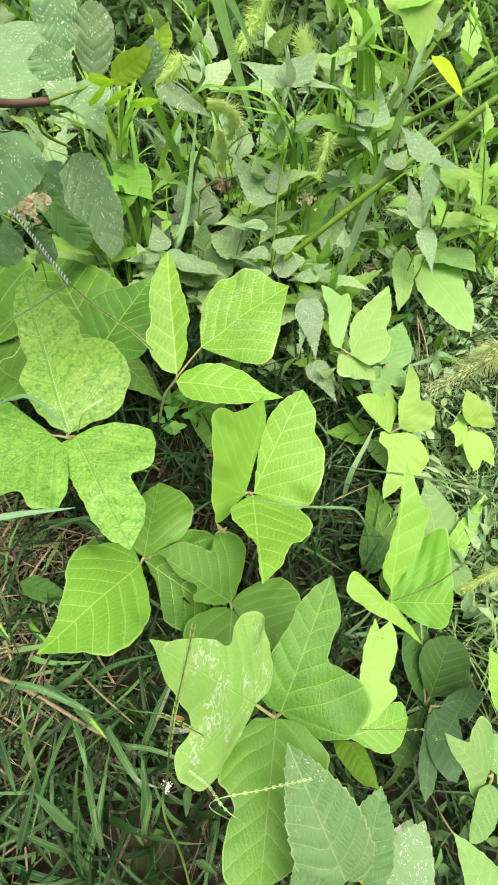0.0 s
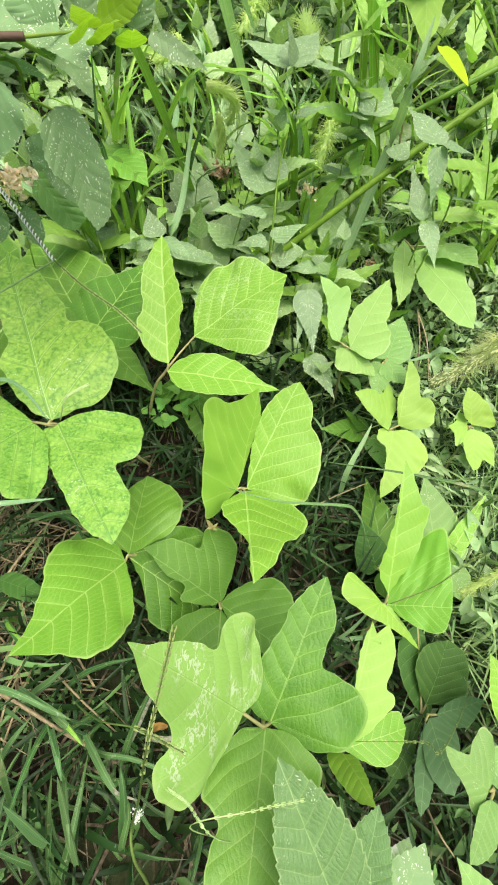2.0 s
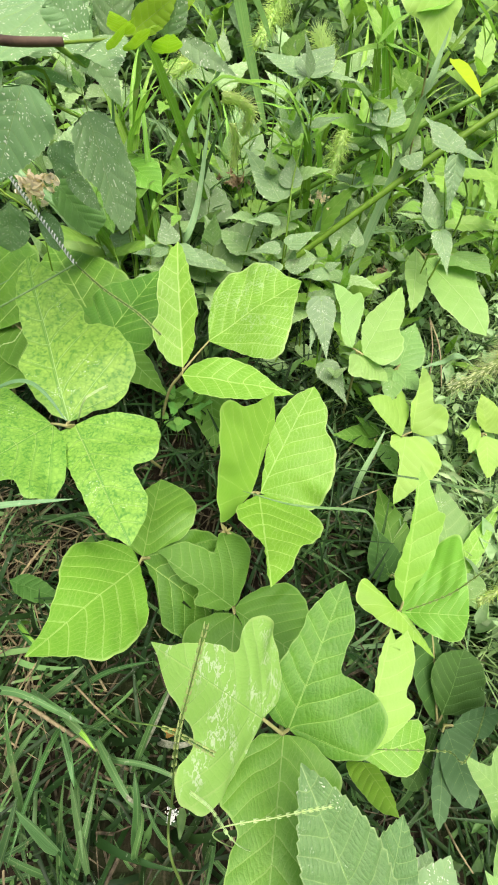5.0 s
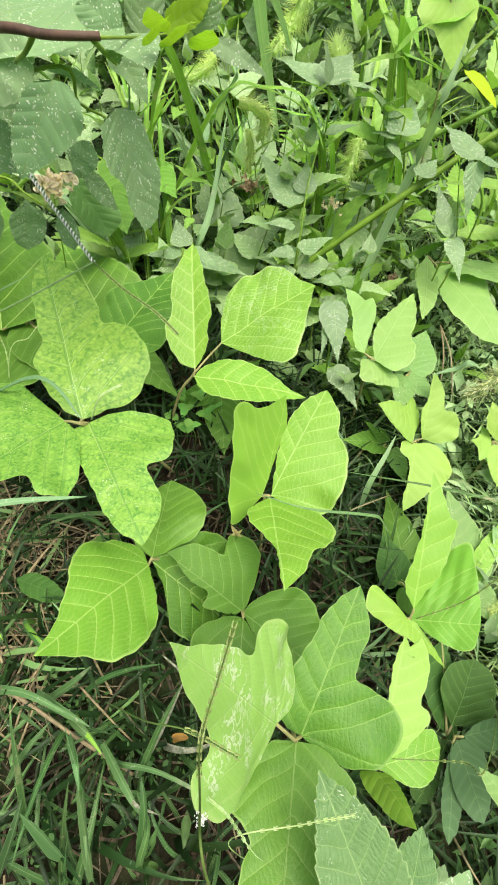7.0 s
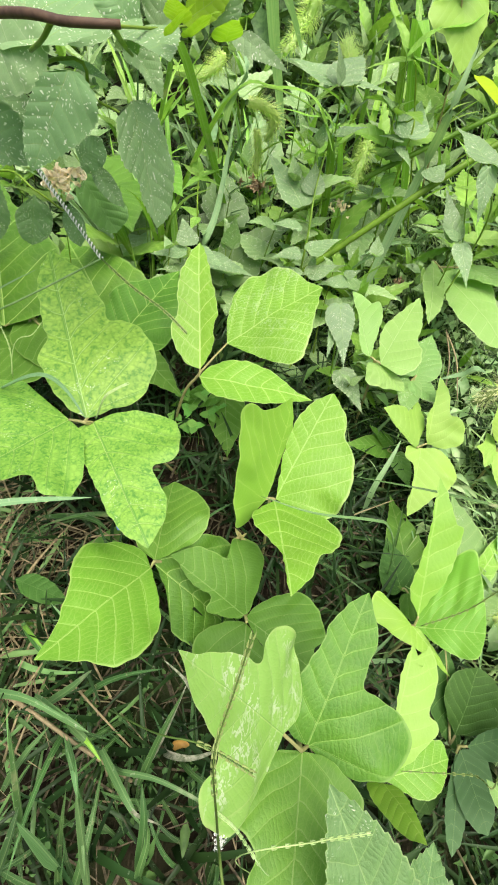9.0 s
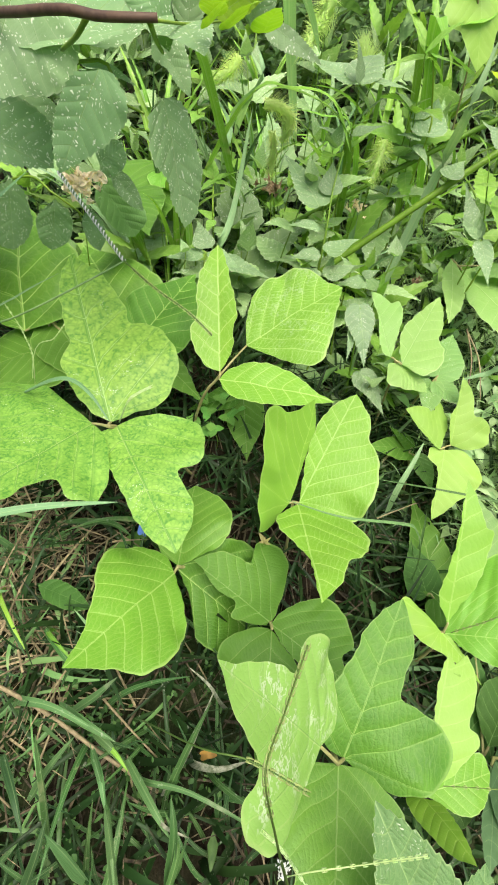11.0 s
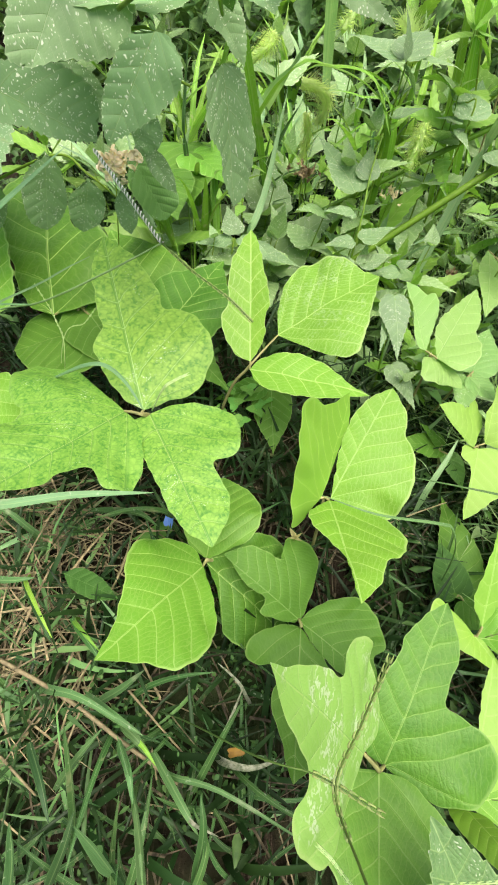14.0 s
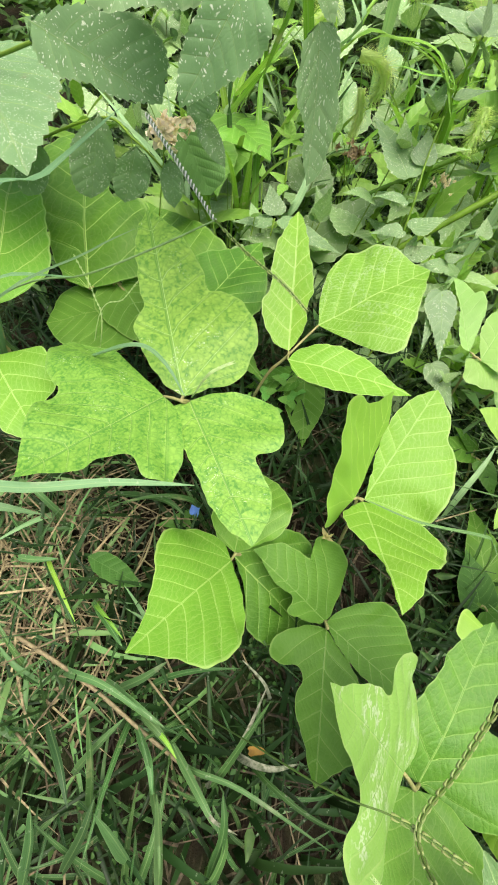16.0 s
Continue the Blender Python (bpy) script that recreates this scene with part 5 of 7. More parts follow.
PALE_WEED = "upright weed with pale grey-green pointed leaves"
leafy_weed(PALE_WEED, (0.06, 0.70), [(0.072, 0.742, 0.200), (0.054, 0.646, 0.295)], [
    ((0.050, 0.649, 0.295), (-0.017, 0.711, 0.300), 0.75, 0.95), ((0.054, 0.646, 0.295), (0.041, 0.654, 0.335), 1.0, 1.0), ((0.068, 0.657, 0.295), (0.127, 0.654, 0.285), 0.8, 0.7),
    ((0.056, 0.645, 0.290), (0.077, 0.652, 0.260), 1.1, 1.1), ((0.071, 0.735, 0.210), (0.124, 0.748, 0.220), 0.9, 0.9), ((0.072, 0.742, 0.200), (0.017, 0.767, 0.210), 0.8, 0.8), ((0.052, 0.646, 0.295), (0.093, 0.754, 0.300), 0.7, 0.7)])
leafy_weed(PALE_WEED, (0.02, 0.53), [(0.039, 0.595, 0.110), (0.045, 0.644, 0.170), (0.057, 0.692, 0.205)], [
    ((0.026, 0.595, 0.145), (-0.021, 0.582, 0.150), 1.2, 1.1), ((0.029, 0.558, 0.125), (-0.016, 0.547, 0.120), 1.2, 1.2), ((0.040, 0.562, 0.125), (0.091, 0.593, 0.130), 1.0, 1.1),
    ((0.028, 0.631, 0.155), (-0.032, 0.741, 0.180), 0.7, 0.8), ((0.044, 0.646, 0.165), (0.045, 0.696, 0.190), 1.2, 1.0), ((0.030, 0.537, 0.100), (-0.004, 0.561, 0.100), 1.2, 1.2), ((0.043, 0.539, 0.100), (0.091, 0.565, 0.105), 1.1, 1.1)])
leafy_weed("upright weed with long hanging pale leaves", (0.25, 0.56), [(0.301, 0.609, 0.140), (0.188, 0.457, 0.295)], [
    ((0.186, 0.454, 0.297), (0.164, 0.517, 0.305), 0.9, 0.8), ((0.187, 0.453, 0.295), (0.191, 0.426, 0.250), 0.75, 0.7), ((0.190, 0.455, 0.297), (0.237, 0.466, 0.280), 0.8, 0.8)])
leafy_weed(PALE_WEED, (0.19, 0.80), [(0.204, 0.792, 0.190), (0.193, 0.810, 0.210)], [
    ((0.199, 0.788, 0.195), (0.221, 0.856, 0.225), 1.3, 1.3), ((0.189, 0.810, 0.210), (0.167, 0.852, 0.220), 1.1, 1.1), ((0.189, 0.794, 0.180), (0.214, 0.765, 0.160), 1.0, 1.0), ((0.194, 0.790, 0.190), (0.154, 0.805, 0.190), 1.0, 1.0)])
leafy_weed("low weed with narrow speckled leaves under stalks", (0.11, 0.46), [(0.092, 0.486, 0.090)], [
    ((0.090, 0.490, 0.092), (0.101, 0.410, 0.045), 0.75, 0.85), ((0.087, 0.479, 0.080), (0.075, 0.416, 0.050), 0.5, 0.4), ((0.099, 0.420, 0.030), (0.137, 0.362, -0.000), 0.9, 0.95), ((0.110, 0.561, 0.080), (0.061, 0.555, 0.075), 1.2, 1.2), ((0.106, 0.568, 0.085), (0.131, 0.578, 0.090), 1.4, 1.4)])
leafy_weed("low weed with rounded speckled leaves beside vine", (-0.17, 0.57), [(-0.149, 0.628, 0.075)], [
    ((-0.153, 0.618, 0.075), (-0.214, 0.612, 0.070), 1.1, 1.1), ((-0.140, 0.629, 0.075), (-0.085, 0.596, 0.060), 0.9, 0.9), ((-0.149, 0.628, 0.080), (-0.166, 0.675, 0.100), 1.2, 1.2), ((-0.125, 0.615, 0.070), (-0.036, 0.598, 0.050), 0.8, 0.8)])
leafy_weed("low weed with hanging speckled leaves near vine", (0.27, 0.60), [(0.280, 0.616, 0.125)], [
    ((0.279, 0.613, 0.125), (0.292, 0.551, 0.090), 0.8, 0.8), ((0.279, 0.624, 0.125), (0.242, 0.657, 0.140), 1.0, 1.0), ((0.276, 0.627, 0.120), (0.253, 0.692, 0.170), 0.8, 0.8), ((0.229, 0.707, 0.170), (0.260, 0.745, 0.180), 1.3, 1.3)])
leafy_weed("fresh green weed with a star of narrow leaves", (-0.15, 0.74), [(-0.144, 0.706, 0.090), (-0.147, 0.765, 0.125)], [
    ((-0.147, 0.765, 0.125), (-0.184, 0.797, 0.130), 0.6, 0.6), ((-0.147, 0.765, 0.125), (-0.104, 0.785, 0.130), 0.6, 0.6), ((-0.147, 0.769, 0.125), (-0.158, 0.821, 0.145), 0.6, 0.6), ((-0.146, 0.761, 0.125), (-0.173, 0.731, 0.115), 0.7, 0.7),
    ((-0.146, 0.761, 0.125), (-0.104, 0.753, 0.115), 0.7, 0.7), ((-0.144, 0.706, 0.090), (-0.177, 0.720, 0.095), 1.0, 1.0), ((-0.143, 0.697, 0.090), (-0.154, 0.669, 0.080), 1.0, 1.0)], M_FRESH_BIG)
leafy_weed("fresh green weed with long arching leaves", (0.33, 0.92), [(0.199, 0.822, 0.240), (0.182, 0.846, 0.280)], [
    ((0.182, 0.846, 0.280), (0.143, 0.912, 0.320), 0.5, 0.5), ((0.187, 0.847, 0.280), (0.185, 0.902, 0.330), 0.5, 0.5), ((0.187, 0.834, 0.280), (0.276, 0.865, 0.250), 0.5, 0.5), ((0.178, 0.832, 0.280), (0.102, 0.803, 0.270), 0.4, 0.4),
    ((0.182, 0.820, 0.280), (0.220, 0.838, 0.240), 0.6, 0.6), ((0.173, 0.818, 0.280), (0.155, 0.827, 0.250), 0.6, 0.6)], M_FRESH_BIG)


def scatter_weeds():
    rng = random.Random(77)
    k = 100
    y = 0.50
    while y < 1.75:
        x = -0.35 - 0.25 * y
        while x < 0.35 + 0.45 * y:
            px, py = x + rng.uniform(-0.035, 0.035), y + rng.uniform(-0.035, 0.035)
            k += 1
            if (px < 0.08 and py < 0.60) or (0.16 < px < 0.55 and py < 0.74):
                x += 0.105 + 0.035 * y
                continue
            tall = rng.uniform(0.05, 0.16) + 0.16 * max(0, py - 0.75)
            top = (px + rng.uniform(-0.04, 0.04), py + rng.uniform(-0.05, 0.02), ground_z(px, py) + tall)
            fresh = rng.random()
            if fresh < 0.55:
                weed(GREY, M_WEED, (px, py), top, rng.choice((3, 3, 4)), rng.uniform(0.075, 0.12), k, rise=(45, -10))
            elif fresh < 0.85:
                weed(LIGHT, M_WEED_LIGHT, (px, py), top, rng.choice((4, 5)), rng.uniform(0.08, 0.13), k, "lance", rise=(55, 0))
            else:
                weed(LIGHT, M_WEED_LIGHT, (px, py), top, 3, rng.uniform(0.04, 0.06), k)
            x += 0.105 + 0.035 * y
        y += 0.08 + 0.035 * y


scatter_weeds()


def pale_weeds():
    """Pale low weeds in the open strip beside the thick stalks."""
    rng = random.Random(171)
    for k in range(26):
        x, y = rng.uniform(0.12, 0.42), rng.uniform(0.52, 0.86)
        high = rng.uniform(0.05, 0.12)
        top = (x + rng.uniform(-0.03, 0.03), y + rng.uniform(-0.04, 0.01), ground_z(x, y) + high)
        weed("low weed with pale grey-green pointed leaves on the slope", (M_WEED, M_WEED, M_WEED_LIGHT)[k % 3], (x, y), top, rng.choice((2, 3, 3)), rng.uniform(0.045, 0.08), 1400 + k, ("ovate", "ovate", "lance")[k % 3], rise=(50, 5))


pale_weeds()

# ---- thick stalks and single blades ----
def stalk(label, a, b, back, on, r0, r1, material=M_STEM, name="plant_stalk"):
    """A straight stalk through two places, carried on at both ends by shares of their distance."""
    a, b = Vector(a), Vector(b)
    points = [a - (b - a) * back, a, b, b + (b - a) * on + Vector((0, 0, -0.02))]
    ob = part(name, tube(points, r0, r1, 8), material, None)
    return tagged(ob, label, "stalk", "thick green stalks")


stalk("thick smooth green stalk leaning over low weeds", (0.080, 0.664, 0.051), (0.301, 0.738, 0.196), 0.25, 0.9, 0.0058, 0.0052, M_STALK)
stalk("thick green stalk leaning behind another stalk", (-0.076, 0.740, 0.025), (0.291, 0.827, 0.194), 0.2, 0.8, 0.0050, 0.0044, M_STALK)
stalk("dull green stalk lying under weed leaves", (-0.111, 0.713, 0.020), (0.028, 0.767, 0.070), 0.8, 0.1, 0.006, 0.004, M_STALK)


def single_blade(label, points, width, material=M_GRASS, fold=0.2, up=Vector((0, 0, 1))):
    ob = thing("grass_shoot", points[0], label, "grass", "single grass shoots")
    part("blade", blade_mesh(points, width, fold, up), material, ob)
    return ob


PALE_BLADE = "long pale grass blade arching over leaves"
single_blade(PALE_BLADE, [(-0.50, 0.13, -0.05), (-0.42, 0.13, 0.12), (-0.289, 0.102, 0.175), (-0.212, 0.119, 0.175), (-0.155, 0.129, 0.170)], 0.010, M_BLADE, 0.1)
single_blade(PALE_BLADE, [(-0.48, 0.32, -0.05), (-0.42, 0.31, 0.12), (-0.361, 0.279, 0.200), (-0.298, 0.294, 0.200)], 0.008, M_BLADE, 0.1)
single_blade(PALE_BLADE, [(-0.46, 0.28, -0.05), (-0.321, 0.245, 0.270), (-0.298, 0.304, 0.280), (-0.268, 0.395, 0.290)], 0.010, M_BLADE, 0.1)
single_blade(PALE_BLADE, [(-0.45, 0.36, -0.05), (-0.359, 0.243, 0.190), (-0.298, 0.331, 0.200), (-0.268, 0.373, 0.200)], 0.004, M_BLADE, 0.1)
single_blade(PALE_BLADE, [(-0.45, 0.15, -0.05), (-0.330, 0.100, 0.130), (-0.281, 0.102, 0.120)], 0.010, M_BLADE, 0.1)
single_blade("broad pale grass blade standing among weeds", [(0.16, 0.66, -0.08), (0.235, 0.771, 0.150), (0.226, 0.719, 0.250), (0.242, 0.753, 0.320)], 0.017, M_GRASS_PALE, 0.15)
single_blade("narrow green grass blade rising from weeds", [(-0.167, 0.771, -0.060), (-0.133, 0.646, 0.060), (-0.107, 0.691, 0.110), (-0.083, 0.784, 0.220)], 0.015, M_GRASS_PALE, 0.15)
single_blade("pale grass blade bent over weeds", [(-0.189, 1.426, -0.060), (-0.116, 0.903, 0.180), (-0.071, 0.802, 0.250), (-0.076, 0.823, 0.280)], 0.014, M_GRASS_PALE, 0.15)
single_blade("pale grass blade hanging before the foxtails", [(0.02, 1.35, -0.05), (-0.040, 0.709, 0.360), (-0.015, 0.697, 0.345), (0.007, 0.733, 0.300)], 0.017, M_GRASS_PALE, 0.15)
single_blade("bright green grass blade arching over weeds", [(-0.25, 0.9, -0.05), (-0.096, 0.729, 0.240), (-0.023, 0.736, 0.260), (0.035, 0.734, 0.250), (0.069, 0.703, 0.200)], 0.015, M_GRASS_HIGH, 0.15)
single_blade("bright green grass blade arching low over weeds", [(0.15, 1.0, -0.05), (0.082, 0.765, 0.200), (0.025, 0.772, 0.220), (-0.020, 0.796, 0.220)], 0.010, M_GRASS_HIGH, 0.15)
single_blade("upright green grass stem beside dusty leaves", [(-0.248, 0.800, -0.060), (-0.248, 0.780, 0.140), (-0.241, 0.790, 0.208), (-0.230, 0.800, 0.280)], 0.009, M_GRASS, 0.35)
single_blade("green grass blade crossing weeds", [(-0.351, 1.219, -0.060), (-0.221, 0.793, 0.170), (-0.159, 0.772, 0.240), (-0.097, 0.748, 0.310)], 0.012, M_GRASS_HIGH, 0.15)
single_blade("green grass blade lying across a pale leaf", [(0.75, 1.05, -0.05), (0.404, 1.069, 0.270), (0.289, 0.983, 0.290), (0.224, 0.981, 0.280)], 0.019, M_GRASS_HIGH, 0.15)
single_blade("dark green grass blade crossing the slope", [(0.34, 0.22, -0.1), (0.310, 0.198, 0.030), (0.230, 0.223, 0.030), (0.110, 0.258, 0.000)], 0.005, M_GRASS, 0.15)
single_blade("blue-green grass blade among lime leaves", [(0.450, 0.455, -0.100), (0.290, 0.395, 0.070), (0.259, 0.391, 0.068), (0.228, 0.386, 0.060)], 0.011, M_GRASS_PALE, 0.15)
single_blade("grey-green blade tip among dark grass", [(0.15, 0.24, -0.1), (0.149, 0.254, -0.030), (0.169, 0.288, 0.000), (0.184, 0.315, 0.010)], 0.008, M_GRASS_PALE, 0.15)
single_blade("white-green grass blade curved before weeds", [(-0.164, 1.431, -0.060), (-0.099, 0.856, 0.200), (-0.072, 0.839, 0.240), (-0.090, 0.854, 0.270)], 0.014, M_GRASS_PALE, 0.15)
single_blade("pale grass blade bent among weeds", [(-0.173, 1.183, -0.060), (-0.132, 0.820, 0.140), (-0.125, 0.840, 0.180), (-0.162, 0.855, 0.230)], 0.013, M_GRASS_PALE, 0.15)
single_blade("bright green grass blade bending down", [(-0.10, 0.9, -0.05), (-0.140, 0.665, 0.300), (-0.158, 0.638, 0.290), (-0.189, 0.681, 0.220)], 0.014, M_GRASS_HIGH, 0.15)
single_blade("bright green grass blade leaning over", [(-0.358, 1.322, -0.060), (-0.202, 0.789, 0.200), (-0.148, 0.735, 0.270), (-0.108, 0.723, 0.320)], 0.012, M_GRASS_HIGH, 0.12)
single_blade("bright green grass blade drooping", [(0.10, 0.85, -0.05), (0.071, 0.734, 0.180), (0.037, 0.724, 0.240), (-0.039, 0.704, 0.270), (-0.078, 0.711, 0.250)], 0.014, M_GRASS_HIGH, 0.15)
single_blade("wide green grass blade behind weeds", [(0.30, 0.95, -0.05), (0.178, 0.840, 0.300), (0.199, 0.796, 0.290), (0.276, 0.865, 0.250)], 0.022, M_GRASS_HIGH, 0.15)
single_blade("wide green grass blade rising behind weeds", [(0.25, 0.95, -0.05), (0.178, 0.901, 0.280), (0.154, 0.903, 0.310), (0.146, 0.960, 0.330)], 0.020, M_GRASS_HIGH, 0.15)
single_blade("wide green grass blade standing behind weeds", [(0.27, 0.95, -0.05), (0.197, 0.905, 0.280), (0.193, 0.915, 0.310), (0.194, 0.977, 0.330)], 0.020, M_GRASS_HIGH, 0.15)
tagged(part("fallen_leaf", blade_mesh([(0.314, 0.898, 0.250), (0.309, 0.809, 0.255), (0.316, 0.742, 0.250)], 0.028, 0.1), M_YELLOW, None), "bright yellow-green leaf standing among weeds", "leaf")

# ---- seed stalks of crabgrass ----
def seed_stalk(label, points, r, seeds, seed, size=0.0035, name="seed_stalk", material=M_SEED):
    """A thin stem with small spikelets pressed along its outer part."""
    rng = random.Random(seed)
    path = smooth_path(points, 14)
    plant = thing(name, path[0], label, "grass seed stalk", "grass seed stalks")
    part("stem", tube(points, r, r * 0.6, 5, 8), M_STALK_DARK if material is M_SEED else material, plant)
    first = int(len(path) * (1 - seeds))
    for i in range(first, len(path) - 1, 1 if size > 0.005 else 2):
        ahead = (path[i + 1] - path[i]).normalized()
        for s in (-1, 1):
            side = ahead.cross(Vector((0, 0, 1))).normalized() * s
            q = path[i] + side * r
            tip = q + ahead * size + side * size * (0.3 if size > 0.005 else 0.08)
            bm = bmesh.new()
            add_tube(bm, [q, q.lerp(tip, 0.5) + side * size * 0.05, tip], size * (0.20 if size > 0.005 else 0.19), size * 0.04, 4, 2)
            part("spikelet", bm, material, plant)
    return plant


STALK = "thin grass stalk set with small green seeds"


def twisted_raceme(label, points, r, turns, foot_path):
    """A raceme of two pale strands wound round a dark stem."""
    path = smooth_path(points, 30)
    plant = thing("seed_stalk", foot_path[0], label, "grass seed stalk", "grass seed stalks")
    part("stem", tube([*foot_path, points[-1]], 0.0010, 0.0008, 6), M_STALK_PALE, plant)
    part("axis", tube(points, r * 1.1, r * 0.9, 7), M_GRASS_SHADED, plant, "dark green inner axis")
    for k in range(2):
        ring = []
        for i, q in enumerate(path):
            ahead = (path[min(i + 1, len(path) - 1)] - path[max(i - 1, 0)]).normalized()
            u = ahead.cross(Vector((0, 1, 0.3))).normalized()
            v = ahead.cross(u)
            a = 2 * math.pi * (turns * i / len(path) + k / 2)
            ring.append(q + (u * math.cos(a) + v * math.sin(a)) * r)
        bm = bmesh.new()
        add_tube(bm, ring, r * 0.62, r * 0.5, 5, 1)
        part("strand", bm, M_WHITE, plant, "silvery white twisted strand")
    return plant


twisted_raceme("twisted white and dark grass seed stalk before dusty leaves", [(-0.266, 0.446, 0.266), (-0.222, 0.391, 0.254), (-0.181, 0.341, 0.240)], 0.0015, 13, [(-0.700, 0.280, -0.070), (-0.403, 0.302, 0.150), (-0.287, 0.293, 0.205), (-0.228, 0.309, 0.228)])
seed_stalk(STALK, [(-0.181, 0.341, 0.240), (-0.149, 0.312, 0.235), (-0.115, 0.289, 0.228), (-0.092, 0.268, 0.222)], 0.0009, 0.9, 2, 0.0046, material=M_SEED)
seed_stalk(STALK, [(0.0, -0.25, -0.09), (-0.005, -0.2, 0.16), (-0.025, -0.080, 0.265), (-0.032, -0.046, 0.308), (-0.035, -0.036, 0.290), (-0.038, -0.021, 0.267), (-0.032, 0.000, 0.285), (-0.026, 0.020, 0.303)], 0.0006, 0.38, 3, 0.0032)
seed_stalk(STALK, [(-0.160, -0.020, -0.060), (-0.105, -0.012, 0.170), (-0.066, -0.016, 0.250), (-0.044, -0.018, 0.264), (-0.022, -0.026, 0.268)], 0.0005, 0.28, 12, 0.0030)
seed_stalk(STALK, [(0.02, -0.14, -0.06), (-0.009, -0.076, 0.180), (-0.025, -0.057, 0.200), (-0.035, -0.049, 0.210)], 0.0004, 0.6, 4, 0.0026, material=M_SEED_PALE)
seed_stalk(STALK, [(0.0, -0.14, -0.06), (-0.024, -0.069, 0.190), (0.011, -0.055, 0.220), (0.034, -0.049, 0.230)], 0.0004, 0.5, 5, 0.0024, material=M_SEED_PALE)
seed_stalk(STALK, [(0.30, 0.0, -0.1), (0.151, -0.039, 0.130), (0.135, -0.037, 0.130), (0.086, -0.037, 0.130)], 0.0005, 0.8, 6, 0.0022)
seed_stalk(STALK, [(0.32, 0.1, -0.1), (0.268, 0.120, 0.050), (0.219, 0.092, 0.020), (0.173, 0.076, 0.000)], 0.0008, 0.7, 7, 0.0032)
seed_stalk(STALK, [(-0.33, 0.20, -0.05), (-0.309, 0.312, 0.120), (-0.277, 0.329, 0.150), (-0.263, 0.356, 0.160)], 0.0006, 0.6, 8, 0.0026, material=M_SEED_PALE)
seed_stalk(STALK, [(-0.18, 0.22, 0.15), (-0.165, 0.223, 0.180), (-0.156, 0.231, 0.183), (-0.146, 0.237, 0.185)], 0.0008, 0.9, 9, 0.0042, material=M_SEED_PALE)
seed_stalk(STALK, [(-0.36, 0.26, -0.05), (-0.287, 0.280, 0.140), (-0.303, 0.319, 0.160), (-0.328, 0.348, 0.180)], 0.0006, 0.6, 10, 0.0026, material=M_SEED_PALE)
single_blade("narrow green blade crossing a bright leaf", [(0.175, 0.150, -0.09), (0.150, 0.158, 0.010), (0.125, 0.163, 0.066), (0.104, 0.162, 0.082), (0.039, 0.158, 0.100), (-0.015, 0.168, 0.110)], 0.0042, M_GRASS_MID, 0.3)
single_blade("withered whitish blade curled on a mottled leaf", [(-0.283, 0.247, 0.150), (-0.241, 0.245, 0.175), (-0.221, 0.243, 0.178), (-0.201, 0.229, 0.176), (-0.181, 0.207, 0.168)], 0.0048, M_BLADE, 0.5)

# ---- foxtail grass ----
def foxtail(label, foot_xy, head, r, seed, bristle=M_BRISTLE, count=420):
    rng = random.Random(seed)
    foot = Vector((*foot_xy, ground_z(*foot_xy) - 0.004))
    head = [Vector(q) for q in head]
    plant = thing("foxtail_grass", foot, label, "foxtail grass", "foxtail grasses")
    mid = foot.lerp(head[0], 0.6) + Vector((0, 0, 0.05))
    part("stem", tube([foot, mid, head[0]], 0.0012, 0.0009, 5), M_STEM, plant)
    path = smooth_path(head, 16)
    core = part("seed_head", tube(head, r * 0.40, r * 0.2, 7), M_SEED if bristle is M_BRISTLE_DRY else bristle, plant, "bristly green seed head")
    bm = bmesh.new()
    for _ in range(count):
        i = rng.randrange(len(path) - 1)
        ahead = (path[i + 1] - path[i]).normalized()
        u = ahead.cross(Vector((rng.uniform(-1, 1), rng.uniform(-1, 1), rng.uniform(-1, 1)))).normalized()
        q = path[i] + u * r * 0.3
        tip = q + (u * 0.85 + ahead * rng.uniform(0.3, 0.9)).normalized() * r * rng.uniform(0.9, 1.5) * (1.15 - 0.5 * i / len(path))
        w = ahead.cross(u) * r * (0.022 if bristle is M_BRISTLE_DRY else 0.035)
        a, b, c = bm.verts.new(q - w), bm.verts.new(q + w), bm.verts.new(tip)
        bm.faces.new((a, b, c))
        if rng.random() < (0.15 if bristle is M_BRISTLE_DRY else 0.5):
            s = q + u * r * 0.15
            k = ahead * r * 0.16
            v = [bm.verts.new(p) for p in (s - k, s + w * 3, s + k, s - w * 3)]
            bm.faces.new(v)
    part("bristle_coat", bm, bristle, core)
    return plant


FOX = "green foxtail grass with bristly drooping seed head"
foxtail(FOX, (0.02, 1.05), [(0.025, 0.851, 0.330), (0.011, 0.832, 0.310), (-0.015, 0.770, 0.290)], 0.018, 1)
foxtail(FOX, (0.12, 1.0), [(0.098, 0.815, 0.250), (0.090, 0.838, 0.270), (0.080, 0.868, 0.285)], 0.019, 2)
foxtail(FOX, (-0.02, 0.98), [(-0.064, 0.762, 0.235), (-0.038, 0.762, 0.230), (-0.021, 0.771, 0.210), (-0.034, 0.777, 0.180)], 0.017, 3)
foxtail(FOX, (0.14, 0.86), [(0.131, 0.769, 0.190), (0.122, 0.735, 0.175), (0.111, 0.714, 0.150)], 0.016, 4)
foxtail(FOX, (-0.10, 1.1), [(-0.111, 0.858, 0.260), (-0.126, 0.828, 0.250), (-0.148, 0.822, 0.240)], 0.015, 5)
